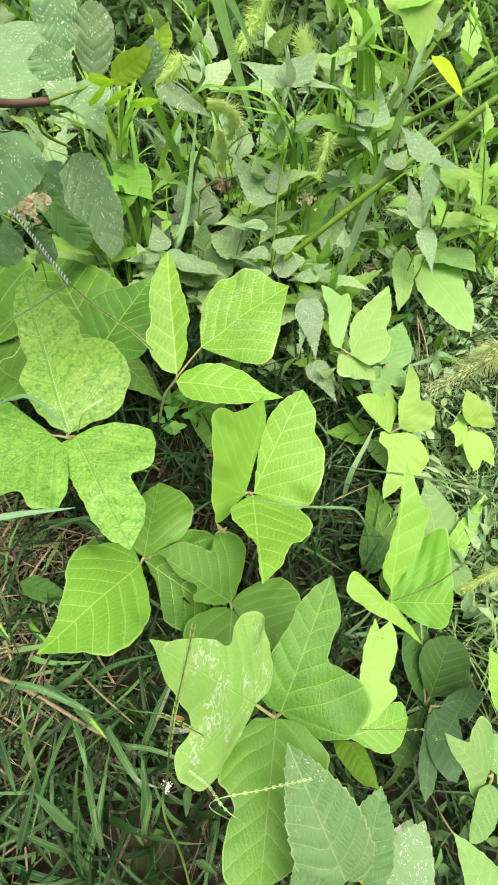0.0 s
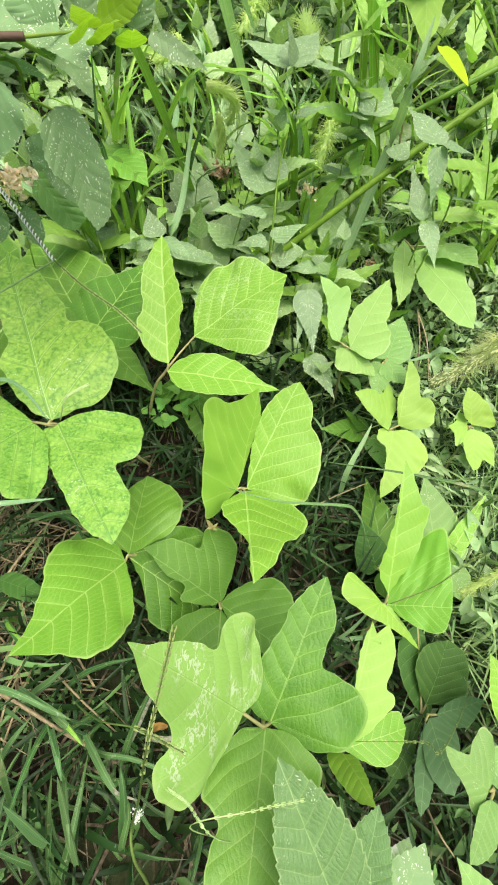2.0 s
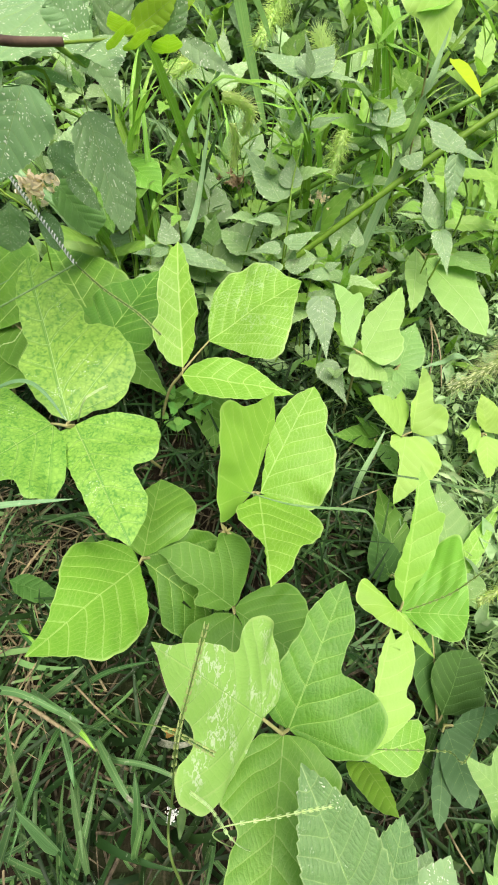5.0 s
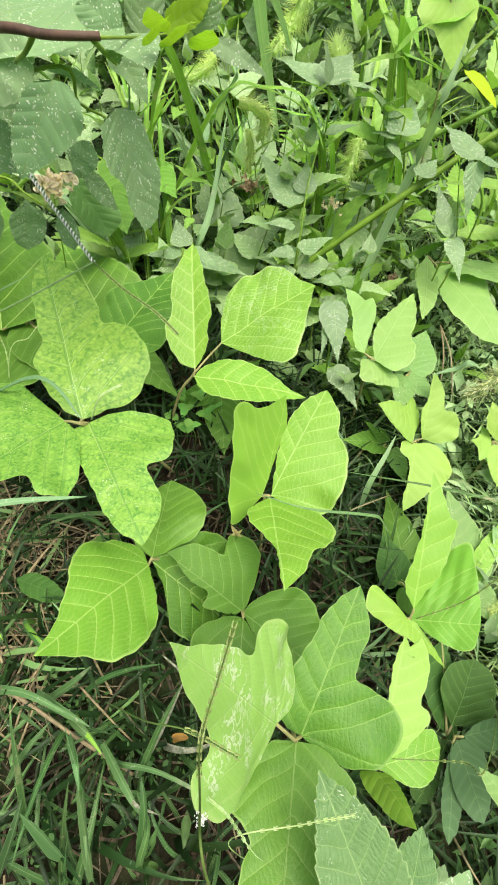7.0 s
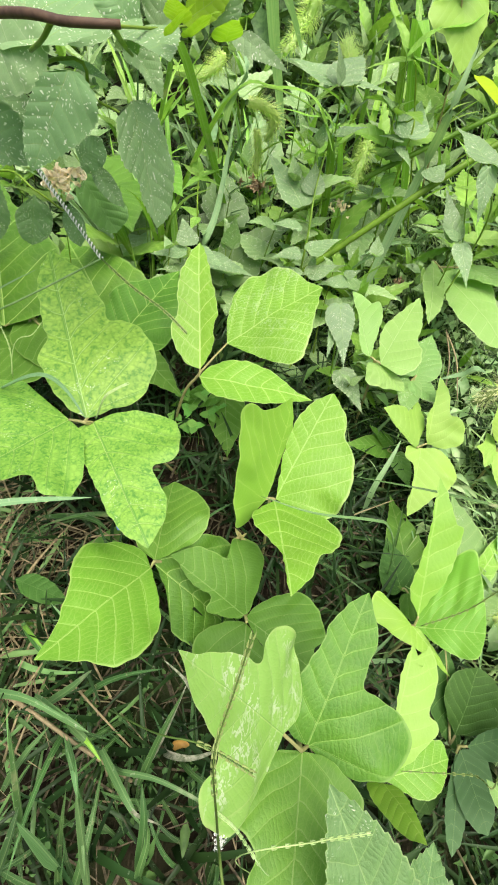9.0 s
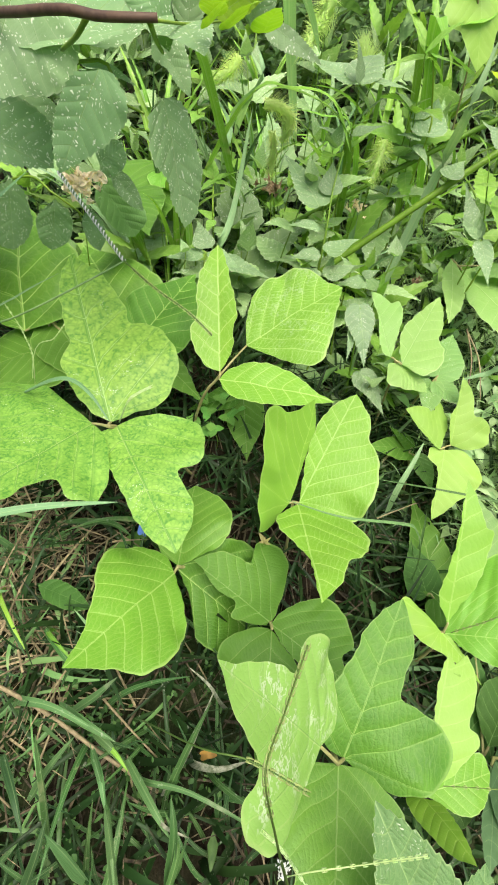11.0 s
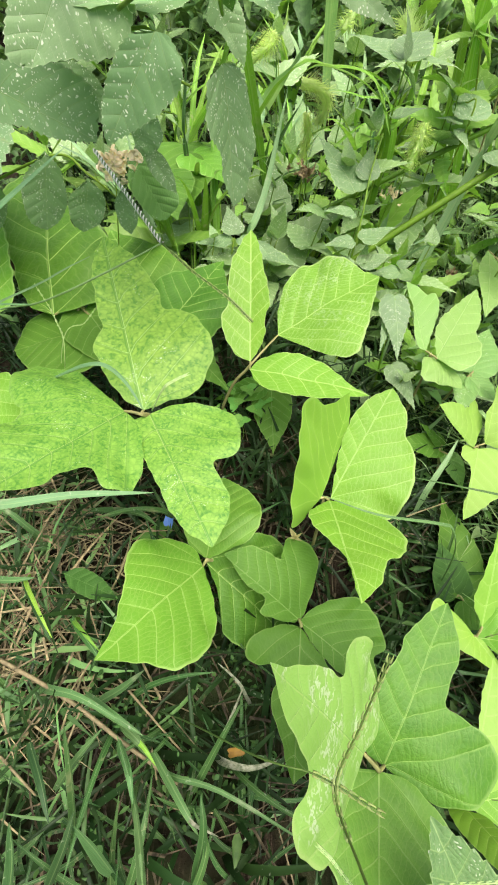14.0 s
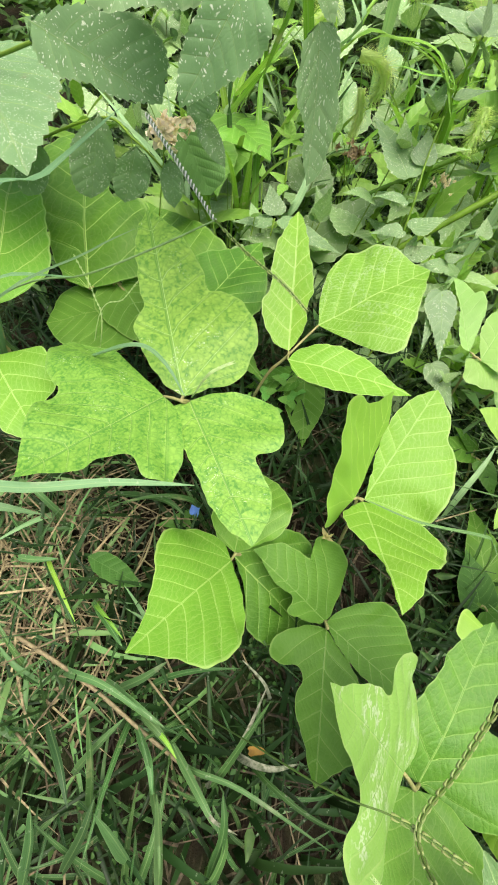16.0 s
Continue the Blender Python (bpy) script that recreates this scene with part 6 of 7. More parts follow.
foxtail("large ripening foxtail seed head leaning over grass", (0.48, 0.38), [(0.258, 0.294, 0.200), (0.233, 0.276, 0.190), (0.190, 0.260, 0.165)], 0.016, 6, M_BRISTLE_DRY, 700)
foxtail(FOX, (0.38, 0.13), [(0.297, 0.107, 0.030), (0.278, 0.099, 0.020), (0.251, 0.085, 0.010)], 0.010, 7)
foxtail(FOX, (-0.04, 0.9), [(-0.050, 0.790, 0.190), (-0.045, 0.785, 0.160), (-0.051, 0.782, 0.130)], 0.014, 8)


# ---- lower grass and litter ----
CRAB = "tuft of broad green grass blades among straw"
for k, (t_xy, n, ln, az) in enumerate((
    ((-0.31, -0.06), 4, 0.11, 0.6), ((-0.25, -0.10), 4, 0.10, -0.4), ((-0.20, -0.05), 4, 0.09, -1.2), ((-0.33, 0.02), 4, 0.10, -1.5), ((-0.14, -0.03), 5, 0.09, 2.2),
    ((-0.27, 0.06), 4, 0.08, -1.2), ((-0.36, 0.10), 4, 0.11, -1.4), ((-0.30, 0.13), 4, 0.09, -1.6), ((-0.12, -0.12), 5, 0.12, 0.4), ((-0.05, -0.13), 5, 0.12, 0.2),
    ((-0.19, 0.03), 3, 0.08, 0.9), ((-0.24, -0.16), 5, 0.12, 0.0), ((-0.34, -0.14), 5, 0.13, -0.3), ((-0.10, 0.02), 4, 0.07, 1.8), ((-0.40, 0.0), 4, 0.12, -1.3),
    ((0.0, -0.08), 4, 0.11, 0.9), ((-0.16, -0.18), 5, 0.13, -0.2), ((-0.04, 0.20), 4, 0.10, 0.3), ((0.06, 0.15), 5, 0.11, -0.8), ((0.10, 0.24), 5, 0.11, 0.5),
    ((0.12, 0.05), 5, 0.11, -0.5), ((0.08, -0.10), 5, 0.13, 0.3), ((0.16, -0.12), 5, 0.14, 0.1), ((0.25, -0.10), 5, 0.13, -0.4), ((0.28, 0.18), 5, 0.12, 0.6),
    ((0.30, 0.40), 6, 0.14, 0.2), ((0.38, 0.50), 6, 0.15, -0.3), ((0.22, 0.48), 5, 0.12, 0.8), ((0.45, 0.62), 6, 0.16, 0.5), ((0.33, 0.30), 5, 0.12, -0.9),
    ((0.40, 0.22), 6, 0.14, 0.9), ((-0.44, 0.24), 5, 0.14, -1.2), ((-0.38, 0.22), 4, 0.10, -1.5))):
    # Most tufts on the low left take the shaded grass colour.
    grass_tuft(CRAB, (M_GRASS_SHADED if t_xy[0] < 0.02 and k % 4 else M_GRASS) if k % 5 else M_GRASS_PALE, t_xy, n, ln, 300 + k, (15, 60), toward=az)
UP = "clump of tall arching green grass among weeds"
for k, (t_xy, n, ln) in enumerate((((-0.14, 0.86), 7, 0.22), ((-0.22, 0.80), 7, 0.24), ((-0.06, 1.02), 7, 0.26), ((0.10, 1.10), 8, 0.28), ((0.28, 0.98), 8, 0.28), ((0.44, 0.88), 8, 0.26),
                                   ((0.55, 0.75), 8, 0.24), ((0.22, 1.25), 8, 0.32), ((-0.30, 1.05), 8, 0.30), ((0.62, 1.15), 8, 0.32), ((-0.10, 1.35), 8, 0.34), ((0.42, 1.4), 8, 0.36), ((0.60, 0.55), 7, 0.18), ((0.50, 0.45), 7, 0.16))):
    grass_tuft(UP, (M_GRASS_HIGH, M_GRASS)[k % 3 == 0], t_xy, n, ln, 400 + k, (45, 85))

def scatter_tufts():
    rng = random.Random(31)
    for k in range(70):
        x, y = rng.uniform(-0.42, 0.06), rng.uniform(-0.24, 0.18)
        # Towards the near edge the tufts get darker, painting in the gaps' shade.
        grass_tuft("loose tuft of narrow green grass in straw", ((M_GRASS, M_GRASS_MID, M_GRASS) if x < -0.27 and y > -0.06 else (M_GRASS_SHADED, M_GRASS, M_GRASS_SHADED) if y > -0.06 else (M_GRASS_SHADED, M_GRASS_SHADED, M_GRASS))[k % 3], (x, y), 3, rng.uniform(0.06, 0.13), 700 + k, (8, 65))
    for k in range(40):
        x, y = rng.uniform(-0.4, 0.75), rng.uniform(0.62, 1.5)
        grass_tuft("fresh green grass among broad-leaved weeds", (M_GRASS_HIGH, M_GRASS_PALE, M_GRASS_HIGH)[k % 3], (x, y), 5, rng.uniform(0.16, 0.30), 800 + k, (35, 85))
    for k in range(26):
        x, y = rng.uniform(0.05, 0.45), rng.uniform(-0.15, 0.62)
        grass_tuft("narrow grass on the slope between leaves", (M_GRASS, M_GRASS_PALE)[k % 2], (x, y), 5, rng.uniform(0.08, 0.13), 900 + k, (20, 75))
    for k in range(20):
        x, y = rng.uniform(-0.48, -0.26), rng.uniform(-0.2, 0.16)
        grass_tuft("bluish green grass among loose straw", (M_GRASS_MID, M_GRASS_PALE)[k % 3 == 0], (x, y), 3, rng.uniform(0.07, 0.14), 1100 + k, (10, 60))
    for k in range(34):
        x, y = rng.uniform(0.27, 0.62), rng.uniform(0.05, 0.75)
        grass_tuft("pale silvery grass on the slope", M_GRASS_PALE, (x, y), 6, rng.uniform(0.10, 0.18), 1000 + k, (15, 80))


scatter_tufts()

# Single blades that stand out of the lower grass.
for k, (a, b, c, w) in enumerate((
    (((-0.207, -0.117, -0.030)), ((-0.205, -0.069, 0.030)), ((-0.213, -0.030, 0.060)), 0.011), (((-0.135, -0.139, 0.000)), ((-0.140, -0.097, 0.040)), ((-0.146, -0.070, 0.060)), 0.011),
    (((-0.218, -0.010, 0.010)), ((-0.186, -0.021, 0.030)), ((-0.154, -0.034, 0.030)), 0.013), (((-0.320, 0.087, 0.000)), ((-0.283, 0.054, 0.020)), ((-0.260, 0.028, 0.020)), 0.010),
    (((-0.256, 0.054, 0.000)), ((-0.225, 0.032, 0.020)), ((-0.210, 0.019, 0.020)), 0.010), (((-0.176, -0.029, 0.020)), ((-0.157, -0.038, 0.030)), ((-0.141, -0.053, 0.020)), 0.011),
    (((-0.226, -0.081, 0.000)), ((-0.205, -0.054, 0.030)), ((-0.187, -0.031, 0.040)), 0.010), (((-0.260, -0.051, 0.000)), ((-0.233, -0.073, 0.020)), ((-0.217, -0.098, 0.020)), 0.012),
    (((-0.098, -0.126, 0.000)), ((-0.093, -0.089, 0.040)), ((-0.098, -0.064, 0.050)), 0.012), (((-0.180, -0.043, 0.000)), ((-0.161, -0.057, 0.030)), ((-0.152, -0.078, 0.030)), 0.011),
    (((-0.164, -0.126, 0.000)), ((-0.175, -0.106, 0.030)), ((-0.189, -0.090, 0.050)), 0.015), (((-0.212, -0.140, 0.000)), ((-0.198, -0.108, 0.030)), ((-0.194, -0.083, 0.040)), 0.012),
    (((-0.107, -0.070, 0.010)), ((-0.089, -0.033, 0.050)), ((-0.072, -0.000, 0.070)), 0.009), (((-0.208, -0.016, 0.000)), ((-0.183, -0.002, 0.020)), ((-0.164, 0.014, 0.030)), 0.012),
    (((-0.147, -0.048, 0.000)), ((-0.114, -0.074, 0.030)), ((-0.097, -0.092, 0.030)), 0.011), (((-0.239, -0.151, 0.000)), ((-0.234, -0.118, 0.030)), ((-0.237, -0.092, 0.050)), 0.014),
    (((-0.271, 0.172, 0.000)), ((-0.208, 0.163, 0.030)), ((-0.180, 0.150, 0.030)), 0.012), (((-0.344, 0.082, 0.010)), ((-0.321, 0.081, 0.020)), ((-0.298, 0.086, 0.020)), 0.012))):
    single_blade("broad green grass blade above dry straw", [a, b, c], w * 0.62, (M_GRASS, M_GRASS_MID, M_GRASS_MID, M_GRASS_SHADED)[k % 4], 0.42)

# Shoots and withered blades that rise out of the straw.
for a, b, c, w, blade in (
    ((-0.254, -0.009, 0.008), (-0.215, -0.012, 0.032), (-0.161, -0.031, 0.030), 0.014, M_GRASS_MID),
    ((-0.175, -0.032, 0.008), (-0.152, -0.041, 0.032), (-0.139, -0.053, 0.030), 0.008, M_GRASS_HIGH),
    ((-0.155, -0.078, 0.008), (-0.142, -0.096, 0.032), (-0.134, -0.122, 0.030), 0.009, M_GRASS_MID),
    ((-0.152, -0.084, 0.008), (-0.160, -0.060, 0.032), (-0.176, -0.036, 0.030), 0.007, M_GRASS),
    ((-0.313, 0.086, 0.008), (-0.280, 0.057, 0.032), (-0.257, 0.032, 0.030), 0.008, M_GRASS_HIGH),
    ((-0.249, 0.051, 0.008), (-0.226, 0.038, 0.032), (-0.209, 0.025, 0.030), 0.007, M_GRASS_HIGH),
    ((-0.107, -0.066, 0.008), (-0.089, -0.035, 0.032), (-0.072, 0.010, 0.030), 0.009, M_WITHER),
    ((-0.068, 0.001, 0.008), (-0.078, 0.013, 0.032), (-0.098, 0.026, 0.030), 0.006, M_WITHER),
    ((-0.084, -0.047, 0.008), (-0.062, -0.047, 0.032), (-0.039, -0.041, 0.030), 0.011, M_WITHER),
    ((-0.128, -0.061, 0.008), (-0.083, -0.064, 0.032), (-0.010, -0.090, 0.030), 0.008, M_GRASS_MID),
    ((-0.096, -0.126, 0.008), (-0.090, -0.097, 0.032), (-0.104, -0.076, 0.030), 0.010, M_GRASS),
    ((-0.117, -0.071, 0.008), (-0.105, -0.083, 0.032), (-0.082, -0.091, 0.030), 0.007, M_WITHER),
    ((-0.065, -0.058, 0.008), (-0.028, -0.072, 0.032), (0.008, -0.079, 0.030), 0.007, M_GRASS),
    ((-0.182, 0.175, 0.008), (-0.214, 0.165, 0.032), (-0.255, 0.151, 0.030), 0.012, M_GRASS),
    ((-0.331, 0.141, 0.008), (-0.349, 0.150, 0.032), (-0.378, 0.154, 0.030), 0.012, M_GRASS_MID),
):
    root = Vector(a) + (Vector(a) - Vector(b)) * 0.5
    root.z = ground_z(root.x, root.y) - 0.003
    dry = blade is M_WITHER
    single_blade("withered grey-white grass blade bent over straw" if dry else "broad grass blade rising out of straw", [root, a, b, c], w * (0.55 if dry else 0.6), blade, 0.6 if dry else 0.4)

for k, pts in enumerate((
    [(-0.337, 0.016, -0.010), (-0.242, -0.014, 0.000), (-0.173, -0.047, -0.010), (-0.120, -0.074, -0.030)],
    [(-0.246, -0.065, -0.030), (-0.237, -0.023, -0.010), (-0.233, 0.016, -0.020)],
    [(-0.239, -0.069, -0.030), (-0.228, -0.029, -0.015), (-0.224, 0.007, -0.020)],
    [(-0.204, 0.009, -0.020), (-0.161, -0.020, -0.010), (-0.125, -0.049, -0.030)],
    [(-0.231, 0.083, -0.020), (-0.217, 0.111, 0.000), (-0.219, 0.160, -0.010)],
    [(-0.293, -0.065, -0.020), (-0.261, -0.075, 0.000), (-0.245, -0.088, -0.010)],
    [(0.101, 0.213, -0.060), (0.133, 0.227, -0.050), (0.189, 0.255, -0.060)],
    [(0.290, 0.530, 0.020), (0.284, 0.456, 0.030), (0.288, 0.403, -0.000)],
    [(0.290, 0.537, 0.020), (0.273, 0.456, 0.030), (0.270, 0.413, 0.000)],
    [(0.198, -0.113, -0.060), (0.200, -0.129, -0.040), (0.214, -0.147, -0.050)])):
    tagged(part("dry_stalk", tube(pts, 0.0013 if k else 0.0022, 0.0008 if k else 0.0016, 6), M_STRAW_ONE, None), "dry tan straw stalk lying on the ground", "straw stalk", "dry straw stalks")

def loose_straw():
    rng = random.Random(57)
    for k in range(22):
        x, y = rng.uniform(-0.40, 0.02), rng.uniform(-0.2, 0.16)
        a, ln = rng.uniform(0, 6.28), rng.uniform(0.06, 0.17)
        d = Vector((math.cos(a), math.sin(a), 0)) * ln
        p = Vector((x, y, ground_z(x, y) + rng.uniform(0.008, 0.03)))
        e = p + d
        e.z = ground_z(e.x, e.y) + rng.uniform(0.004, 0.03)
        m = p.lerp(e, 0.5) + Vector((rng.uniform(-0.006, 0.006), rng.uniform(-0.006, 0.006), 0.004))
        tagged(part("dry_stalk", tube([p, m, e], rng.uniform(0.0007, 0.0015), 0.0006, 5, 4), M_STRAW_ONE, None), "dry tan straw stalk lying on the ground", "straw stalk", "dry straw stalks")


loose_straw()

# ---- clover, dayflower and dead heads ----
def clover(place, seed):
    rng = random.Random(seed)
    foot = Vector((place[0], place[1], ground_z(place[0], place[1]) - 0.003))
    top = Vector(place)
    plant = thing("clover", foot, "small clover with three rounded green leaflets", "clover", "clover plants")
    part("stem", tube([foot, foot.lerp(top, 0.5) + Vector((0.004, 0, 0)), top], 0.0006, 0.0005, 5, 3), M_STEM, plant)
    spin = rng.uniform(0, 6)
    for k in range(3):
        part("leaflet", shared_leaf("round", 20 + k, teeth=0, rows=20), M_CLOVER, plant, "", aim(top, spin + 2.094 * k, rng.uniform(-5, 15), rng.uniform(0.013, 0.016)))


for k, q in enumerate(((-0.117, 0.341, 0.012), (-0.106, 0.317, 0.006), (-0.086, 0.334, 0.012), (-0.119, 0.320, -0.000), (-0.100, 0.370, 0.010), (-0.128, 0.366, 0.012), (-0.078, 0.359, 0.000), (-0.138, 0.338, 0.000))):
    clover(q, k)


def dayflower():
    q = Vector((-0.176, 0.164, 0.000))
    foot = Vector((q.x, q.y, ground_z(q.x, q.y) - 0.003))
    plant = thing("dayflower", foot, "low plant with a small blue two-petalled flower", "flower")
    part("stem", tube([foot, foot.lerp(q, 0.6) + Vector((-0.004, 0, 0.002)), q], 0.0009, 0.0007, 5, 3), M_STEM, plant)
    for az, rise in ((0.5, 45), (-0.9, 50)):
        part("petal", shared_leaf("entire", 30, teeth=0, rows=20), M_BLUE, plant, "bright blue petal", aim(q, az, rise, 0.012))
    part("leaf", shared_leaf("ovate", 31, teeth=0, rows=20), M_CLOVER, plant, "", aim(foot + Vector((0, 0, 0.02)), 1.9, 15, 0.05))
    # Broad leaf in shade, darkened through its material.
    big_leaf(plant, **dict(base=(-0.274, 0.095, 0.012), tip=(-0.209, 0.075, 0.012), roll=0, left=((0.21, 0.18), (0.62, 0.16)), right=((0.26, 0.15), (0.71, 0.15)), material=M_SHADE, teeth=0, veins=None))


dayflower()


def dry_head(label, place, size, seed, foot_xy, material=M_DRYHEAD):
    """A withered flower head: crumpled bracts round a core."""
    rng = random.Random(seed)
    q = Vector(place)
    foot = Vector((*foot_xy, ground_z(*foot_xy) - 0.004))
    plant = thing("dry_flower_head", foot, label, "dead flower head", "dead flower heads")
    part("stem", tube([foot, foot.lerp(q, 0.6), q], 0.0009, 0.0007, 5), M_STEM, plant)
    lumps = []
    for _ in range(26):
        c = q + Vector((rng.gauss(0, 0.5), rng.gauss(0, 0.22), rng.gauss(0, 0.25))) * size * 0.55
        lumps.append(c)
        if material is M_DEAD:
            continue
        bm = bmesh.new()
        bmesh.ops.create_icosphere(bm, subdivisions=1, radius=size * rng.uniform(0.03, 0.06))
        for v in bm.verts:
            v.co = c + v.co * (1 + 0.8 * noise.noise(v.co * 300 + c * 90))
        part("floret", bm, material, plant)
    for _ in range(130 if material is M_DRYHEAD else 90):
        c = rng.choice(lumps)
        az, rise = rng.uniform(0, 6.28), rng.uniform(-40, 85)
        part("bract", shared_leaf("round" if material is M_DRYHEAD else "ovate", rng.randrange(6)), material, plant, "", aim(c, az, rise, size * (rng.uniform(0.10, 0.2) if material is M_DRYHEAD else rng.uniform(0.16, 0.34)), rng.uniform(-60, 60)))


dry_head("withered whitish brown flower head among dusty leaves", (-0.255, 0.464, 0.248), 0.052, 1, (-0.33, 0.50))
dry_head("crumpled brown dead leaves among low weeds", (-0.037, 0.720, 0.140), 0.038, 2, (-0.04, 0.94), M_DEAD)
dry_head("crumpled pale dead leaf under stalks", (0.102, 0.720, 0.114), 0.028, 3, (0.10, 0.80), M_DRYHEAD)
dry_head("small brown dead leaf beside weeds", (0.221, 0.643, 0.030), 0.022, 4, (0.20, 0.60), M_DEAD)


def vine_bud(place):
    """A bud of narrow pale bracts on a short vine stem."""
    rng = random.Random(8)
    q = Vector(place)
    foot = Vector((q.x + 0.01, q.y + 0.012, ground_z(q.x + 0.01, q.y + 0.012) - 0.003))
    bud = thing("vine_bud", foot, "small tan spiky bracts on a green vine stem", "vine bud")
    part("stem", tube([foot, foot.lerp(q, 0.6) + Vector((-0.003, 0, 0.004)), q], 0.0014, 0.0010, 5, 4), M_STEM, bud)
    for k in range(6):
        part("bract", shared_leaf("lance", 40 + k % 2, teeth=0, rows=20), M_PETIOLE, bud, "", aim(q, 1.05 * k + rng.uniform(-0.3, 0.3), rng.uniform(40, 85), rng.uniform(0.009, 0.015), rng.uniform(-40, 40)))


vine_bud((-0.032, 0.147, 0.045))
tagged(part("fallen_leaf", blade_mesh([(-0.080, -0.041, 0.012), (-0.073, -0.039, 0.016), (-0.066, -0.040, 0.012)], 0.007, 0.5), M_ORANGE, None), "tiny orange dead leaf lying on grass", "leaf")


def fluff(place):
    rng = random.Random(4)
    bm = bmesh.new()
    for _ in range(90):
        d = Vector((rng.gauss(0, 1), rng.gauss(0, 1), rng.gauss(0, 1))).normalized() * rng.uniform(0.0005, 0.0012)
        s = d.cross(Vector((0.3, 0.5, 1))).normalized() * 0.00025
        c = Vector(place) + Vector((rng.gauss(0, 0.0008), rng.gauss(0, 0.0008), 0))
        bm.faces.new([bm.verts.new(p) for p in (c - s, c + s, c + d)])
    tagged(part("seed_tuft", bm, M_WHITE, None), "small white fluff caught on a grass stalk", "fluff")


fluff((-0.034, -0.040, 0.297))

# ---- matted undergrowth ----
def straw_piece(rng):
    x, y = rng.gauss(-0.12, 0.22), rng.gauss(0.12, 0.24)
    if y > 0.75 or y < -0.5:
        return None
    z = ground_z(x, y) + rng.uniform(0.0, 0.022)
    a, ln, w = rng.uniform(0, 6.28), rng.uniform(0.03, 0.14), rng.uniform(0.0010, 0.0036)
    d = Vector((math.cos(a), math.sin(a), rng.uniform(-0.12, 0.12)))
    k = Vector((-d.y, d.x, 0)) * rng.uniform(-0.2, 0.2)
    return strip_piece([Vector((x, y, z)) + d * ln * f + k * ln * f * f + Vector((0, 0, ln * 0.25 * f * (1 - f))) for f in (0, 0.33, 0.66, 1)], w, rng)


def pale_straw_piece(rng):
    x, y = rng.gauss(-0.34, 0.07), rng.gauss(0.09, 0.09)
    z = ground_z(x, y) + rng.uniform(0.008, 0.042)
    a, ln, w = rng.uniform(0, 6.28), rng.uniform(0.03, 0.12), rng.uniform(0.0008, 0.0028)
    d = Vector((math.cos(a), math.sin(a), rng.uniform(-0.15, 0.15)))
    return strip_piece([Vector((x, y, z)) + d * ln * f + Vector((0, 0, ln * 0.2 * f * (1 - f))) for f in (0, 0.33, 0.66, 1)], w, rng)


def loose_blade_piece(rng):
    x, y = rng.gauss(-0.36, 0.07), rng.gauss(-0.02, 0.12)
    z = ground_z(x, y) + rng.uniform(0.01, 0.035)
    a, ln, w = rng.uniform(0, 6.28), rng.uniform(0.03, 0.09), rng.uniform(0.0022, 0.0065)
    d = Vector((math.cos(a), math.sin(a), rng.uniform(-0.2, 0.35)))
    k = Vector((-d.y, d.x, 0)) * rng.uniform(-0.3, 0.3)
    return strip_piece([Vector((x, y, z)) + d * ln * f + k * ln * f * f + Vector((0, 0, ln * 0.3 * f * (1 - f))) for f in (0, 0.25, 0.5, 0.75, 1)], w, rng)


stuff("loose_blades", loose_blade_piece, 300, M_LOOSE, "loose green grass blades strewn over straw", "grass", 17)
stuff("pale_straw", pale_straw_piece, 560, M_STRAW_PALE, "tangled mat of pale tan straw over soil", "straw", 15)
stuff("straw_litter", straw_piece, 800, M_STRAW, "matted dry tan straw on the ground", "straw", 5)


def low_grass_piece(rng):
    x, y = rng.uniform(-0.7, 0.9), rng.uniform(-0.45, 1.3)
    if x < 0.05 and y < 0.3 and rng.random() < 0.35:
        return None
    ln = rng.uniform(0.03, 0.11) * (0.8 if 0.12 < x < 0.32 and y < 0.32 else 1.3 if x > 0.05 else 1.0)
    a, lean = rng.uniform(0, 6.28), rng.uniform(0.3, 1.3)
    base = Vector((x, y, ground_z(x, y) - 0.002))
    d = Vector((math.cos(a), math.sin(a), 0))
    return strip_piece([base + d * ln * lean * f * (0.4 + 0.6 * f) + Vector((0, 0, ln * (f - 0.45 * lean * f * f))) for f in (0, 0.3, 0.6, 0.85, 1)], rng.uniform(0.0025, 0.008), rng)


stuff("low_grass", low_grass_piece, 16000, M_GRASS_GAP_SHADE, "dense low green grass, darkened for shaded gaps", "grass", 6)


def slope_grass_piece(rng):
    """Thin pale grass where the slope is open to the light; its colour is lightened for that sun."""
    y = rng.uniform(0.02, 1.1)
    x = rng.uniform(0.27 if y < 0.42 else 0.12, 0.95)
    ln = rng.uniform(0.05, 0.15)
    a, lean = rng.uniform(0, 6.28), rng.uniform(0.3, 1.3)
    base = Vector((x, y, ground_z(x, y) - 0.002))
    d = Vector((math.cos(a), math.sin(a), 0))
    return strip_piece([base + d * ln * lean * f * (0.4 + 0.6 * f) + Vector((0, 0, ln * (f - 0.4 * lean * f * f))) for f in (0, 0.3, 0.6, 0.85, 1)], rng.uniform(0.0015, 0.005), rng)


stuff("slope_grass", slope_grass_piece, 7500, M_SLOPE_SUNLIT, "thin pale yellow-green grass on the slope, lightened for sunlight", "grass", 16)


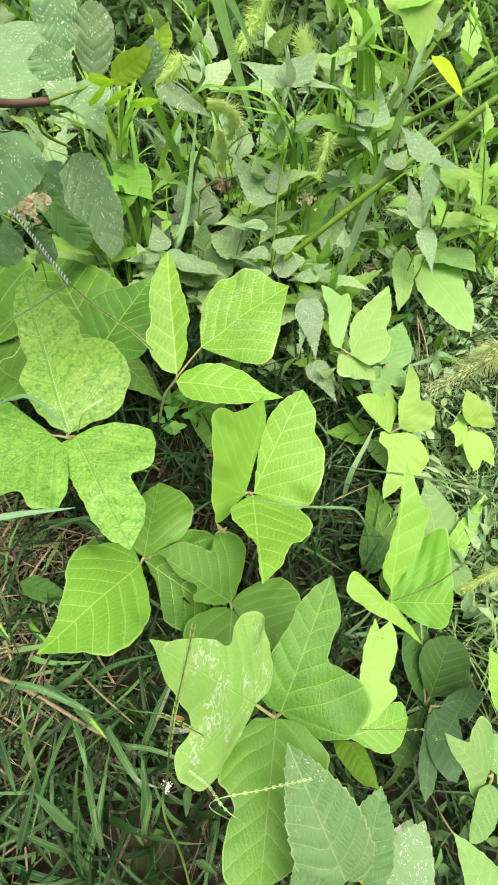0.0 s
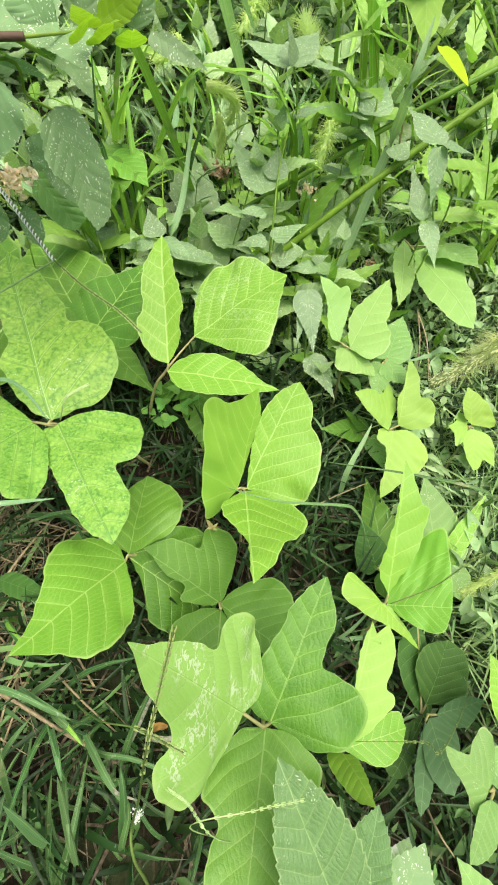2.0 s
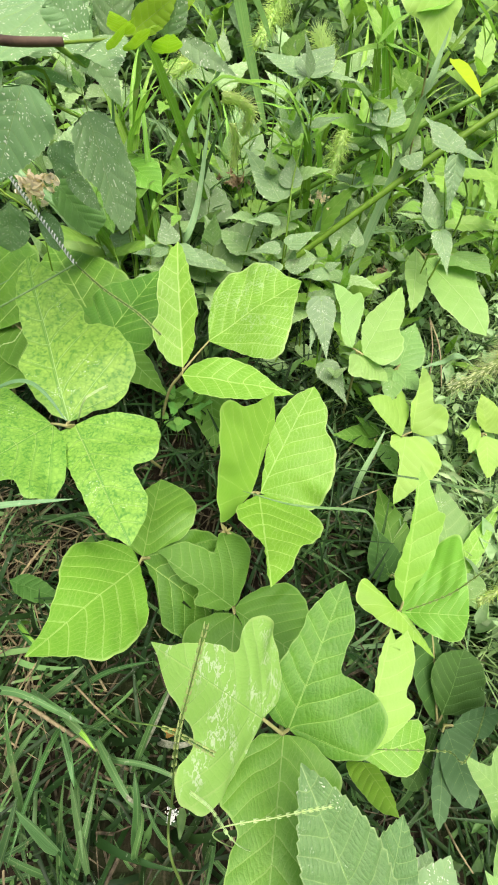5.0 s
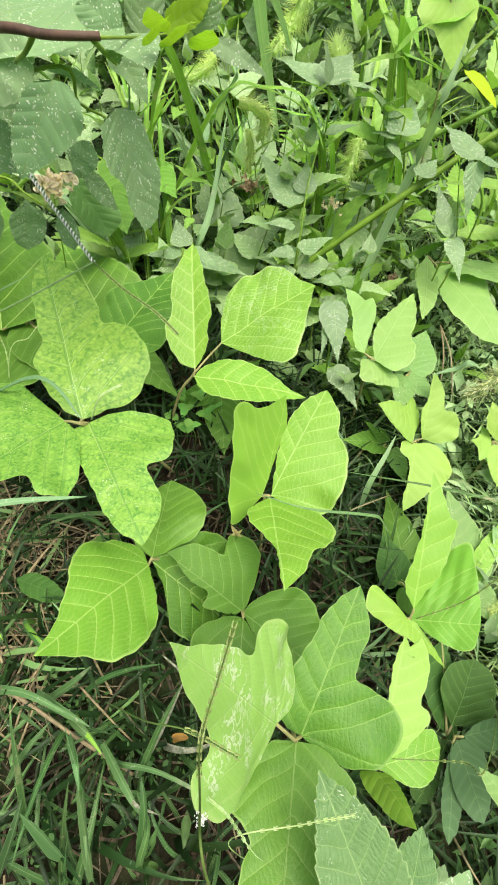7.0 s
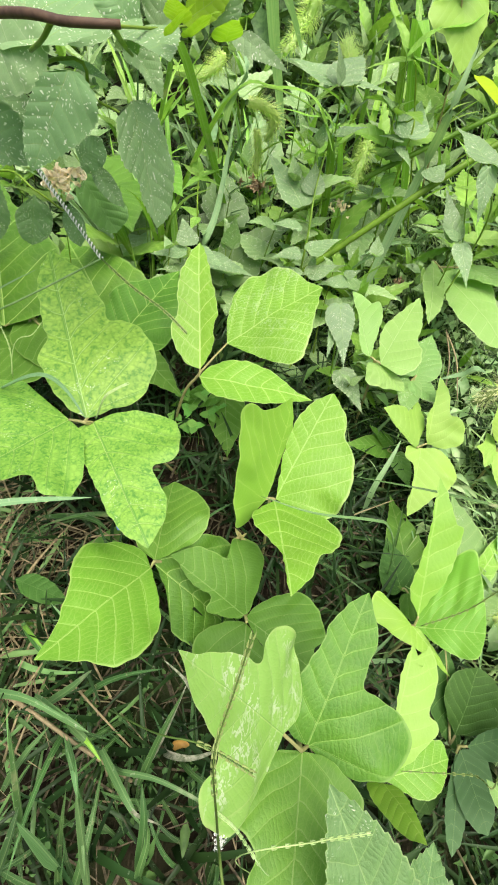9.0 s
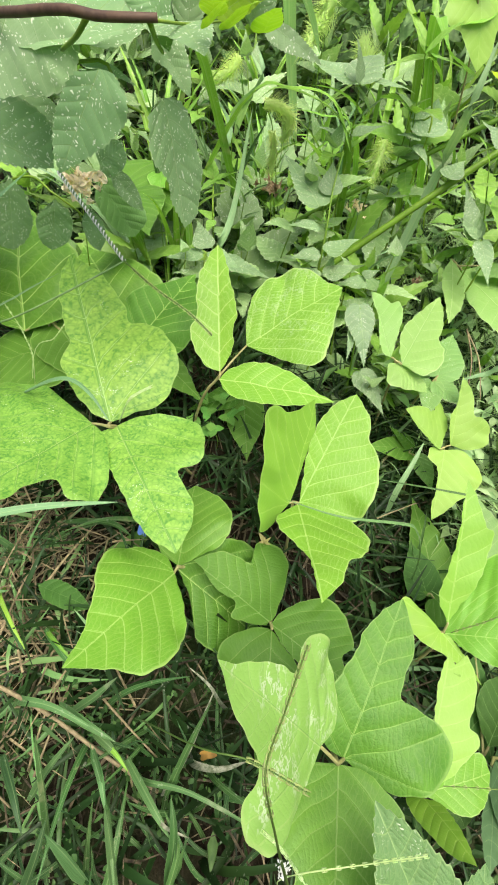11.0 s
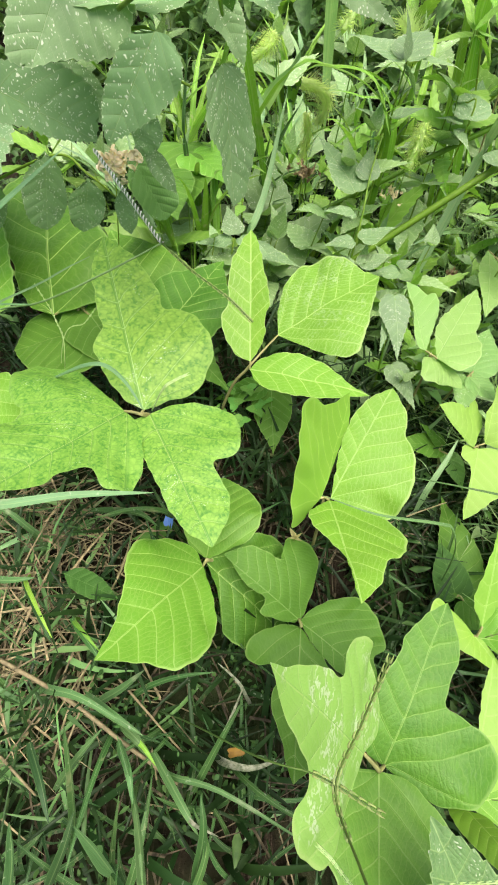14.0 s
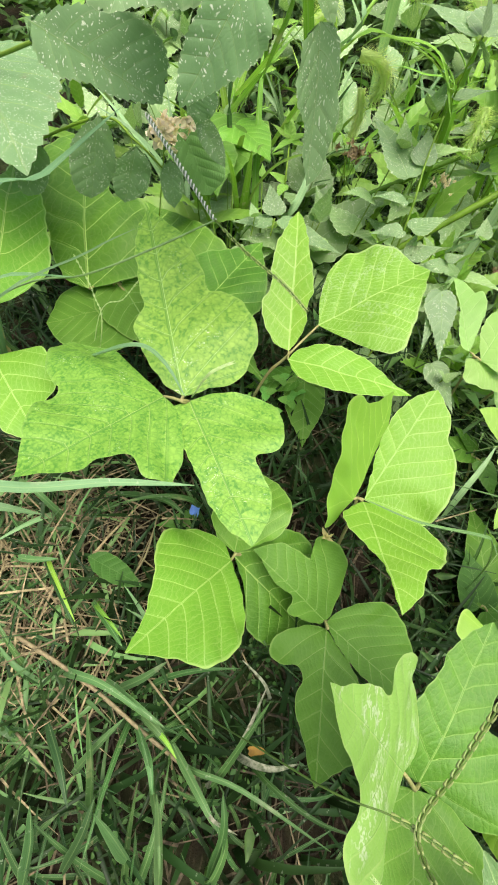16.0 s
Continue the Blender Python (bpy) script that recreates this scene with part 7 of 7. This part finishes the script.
def slope_leaf_piece(rng):
    """Small pale leaves of low plants on the open slope, also lightened in colour for sunlight."""
    y = rng.uniform(0.04, 1.05)
    x = rng.uniform(0.25 if y < 0.42 else 0.14, 0.85)
    z = ground_z(x, y) + rng.uniform(0.02, 0.10)
    return leaf_piece((x, y, z), rng.uniform(0, 6.28), rng.uniform(-35, 45), rng.uniform(0.014, 0.042), rng.uniform(0.12, 0.3), rng)


stuff("slope_leaves", slope_leaf_piece, 2600, M_SLOPE_LEAF, "small pale grey-green leaves on the slope", "low plants", 21)


def under_leaf_piece(rng):
    y = rng.uniform(-0.35, 2.4)
    x = rng.uniform(-0.55 - 0.3 * max(0, y), 0.6 + 0.5 * max(0, y))
    if y < 0.45 and x < 0.08 and rng.random() < 0.97:
        return None
    z = ground_z(x, y) + rng.uniform(0.002, 0.05 + 0.05 * min(1, max(0, y - 0.3)) + 0.06 * max(0, y - 1.0))
    return leaf_piece((x, y, z), rng.uniform(0, 6.28), rng.uniform(-40, 35), rng.uniform(0.02, 0.055) * (0.6 if y < 0.45 else 1) * (1 + 0.4 * max(0, y - 0.8)), rng.uniform(0.10, 0.20), rng)


def herb_piece(rng):
    """Tiny-leaved herb in a few clumps."""
    cx, cy = rng.choice(((-0.26, -0.03), (-0.19, -0.02), (-0.13, -0.07), (-0.30, -0.07), (-0.07, 0.03), (-0.20, -0.12), (-0.33, 0.05), (-0.05, -0.06)))
    x, y = cx + rng.gauss(0, 0.02), cy + rng.gauss(0, 0.018)
    return leaf_piece((x, y, ground_z(x, y) + rng.uniform(0.01, 0.045)), rng.uniform(0, 6.28), rng.uniform(-20, 50), rng.uniform(0.004, 0.008), rng.uniform(0.2, 0.36), rng)


stuff("tiny_herbs", herb_piece, 620, M_HERB, "tiny pale green herbs between grass blades", "herbs", 12)
stuff("undergrowth", under_leaf_piece, 7500, M_UNDER, "dense low undergrowth of small green leaves", "undergrowth", 7)


def far_leaf_piece(rng):
    y = rng.uniform(1.5, 5.2)
    x = rng.gauss(0.2, 1.0 + 0.45 * y)
    if rng.random() < (y - 1.5) / 5.0:
        return None
    z = ground_z(x, y) + rng.uniform(0.0, 0.16 + 0.10 * y)
    return leaf_piece((x, y, z), rng.uniform(0, 6.28), rng.uniform(-50, 40), rng.uniform(0.05, 0.11), rng.uniform(0.14, 0.30), rng)


stuff("far_weeds", far_leaf_piece, 17000, M_UNDER, "tall green weeds behind the patch", "weeds", 8)


def round_piece(rng):
    """Around and behind the camera: unseen loose cover of grass and leaves, added to close the place."""
    a, r = rng.uniform(0, 6.28), 0.62 + abs(rng.gauss(0, 1.7))
    x, y = r * math.cos(a), 0.2 + r * math.sin(a)
    if y > -0.1 and abs(x - 0.1) < 0.6 + 0.45 * max(0, y) and y < 1.9:
        return None
    # Taller behind the camera, to hold sky light off the near ground.
    high = 0.12 if y > -0.45 else 0.12 + 0.3 * min(1.0, (-0.45 - y) / 0.5)
    return leaf_piece((x, y, ground_z(x, y) + rng.uniform(0, high)), rng.uniform(0, 6.28), rng.uniform(-30, 60), rng.uniform(0.05, 0.12), rng.uniform(0.08, 0.3), rng)


stuff("surrounding_weeds", round_piece, 17000, M_UNDER, "unseen green weeds added round the patch", "weeds", 9)
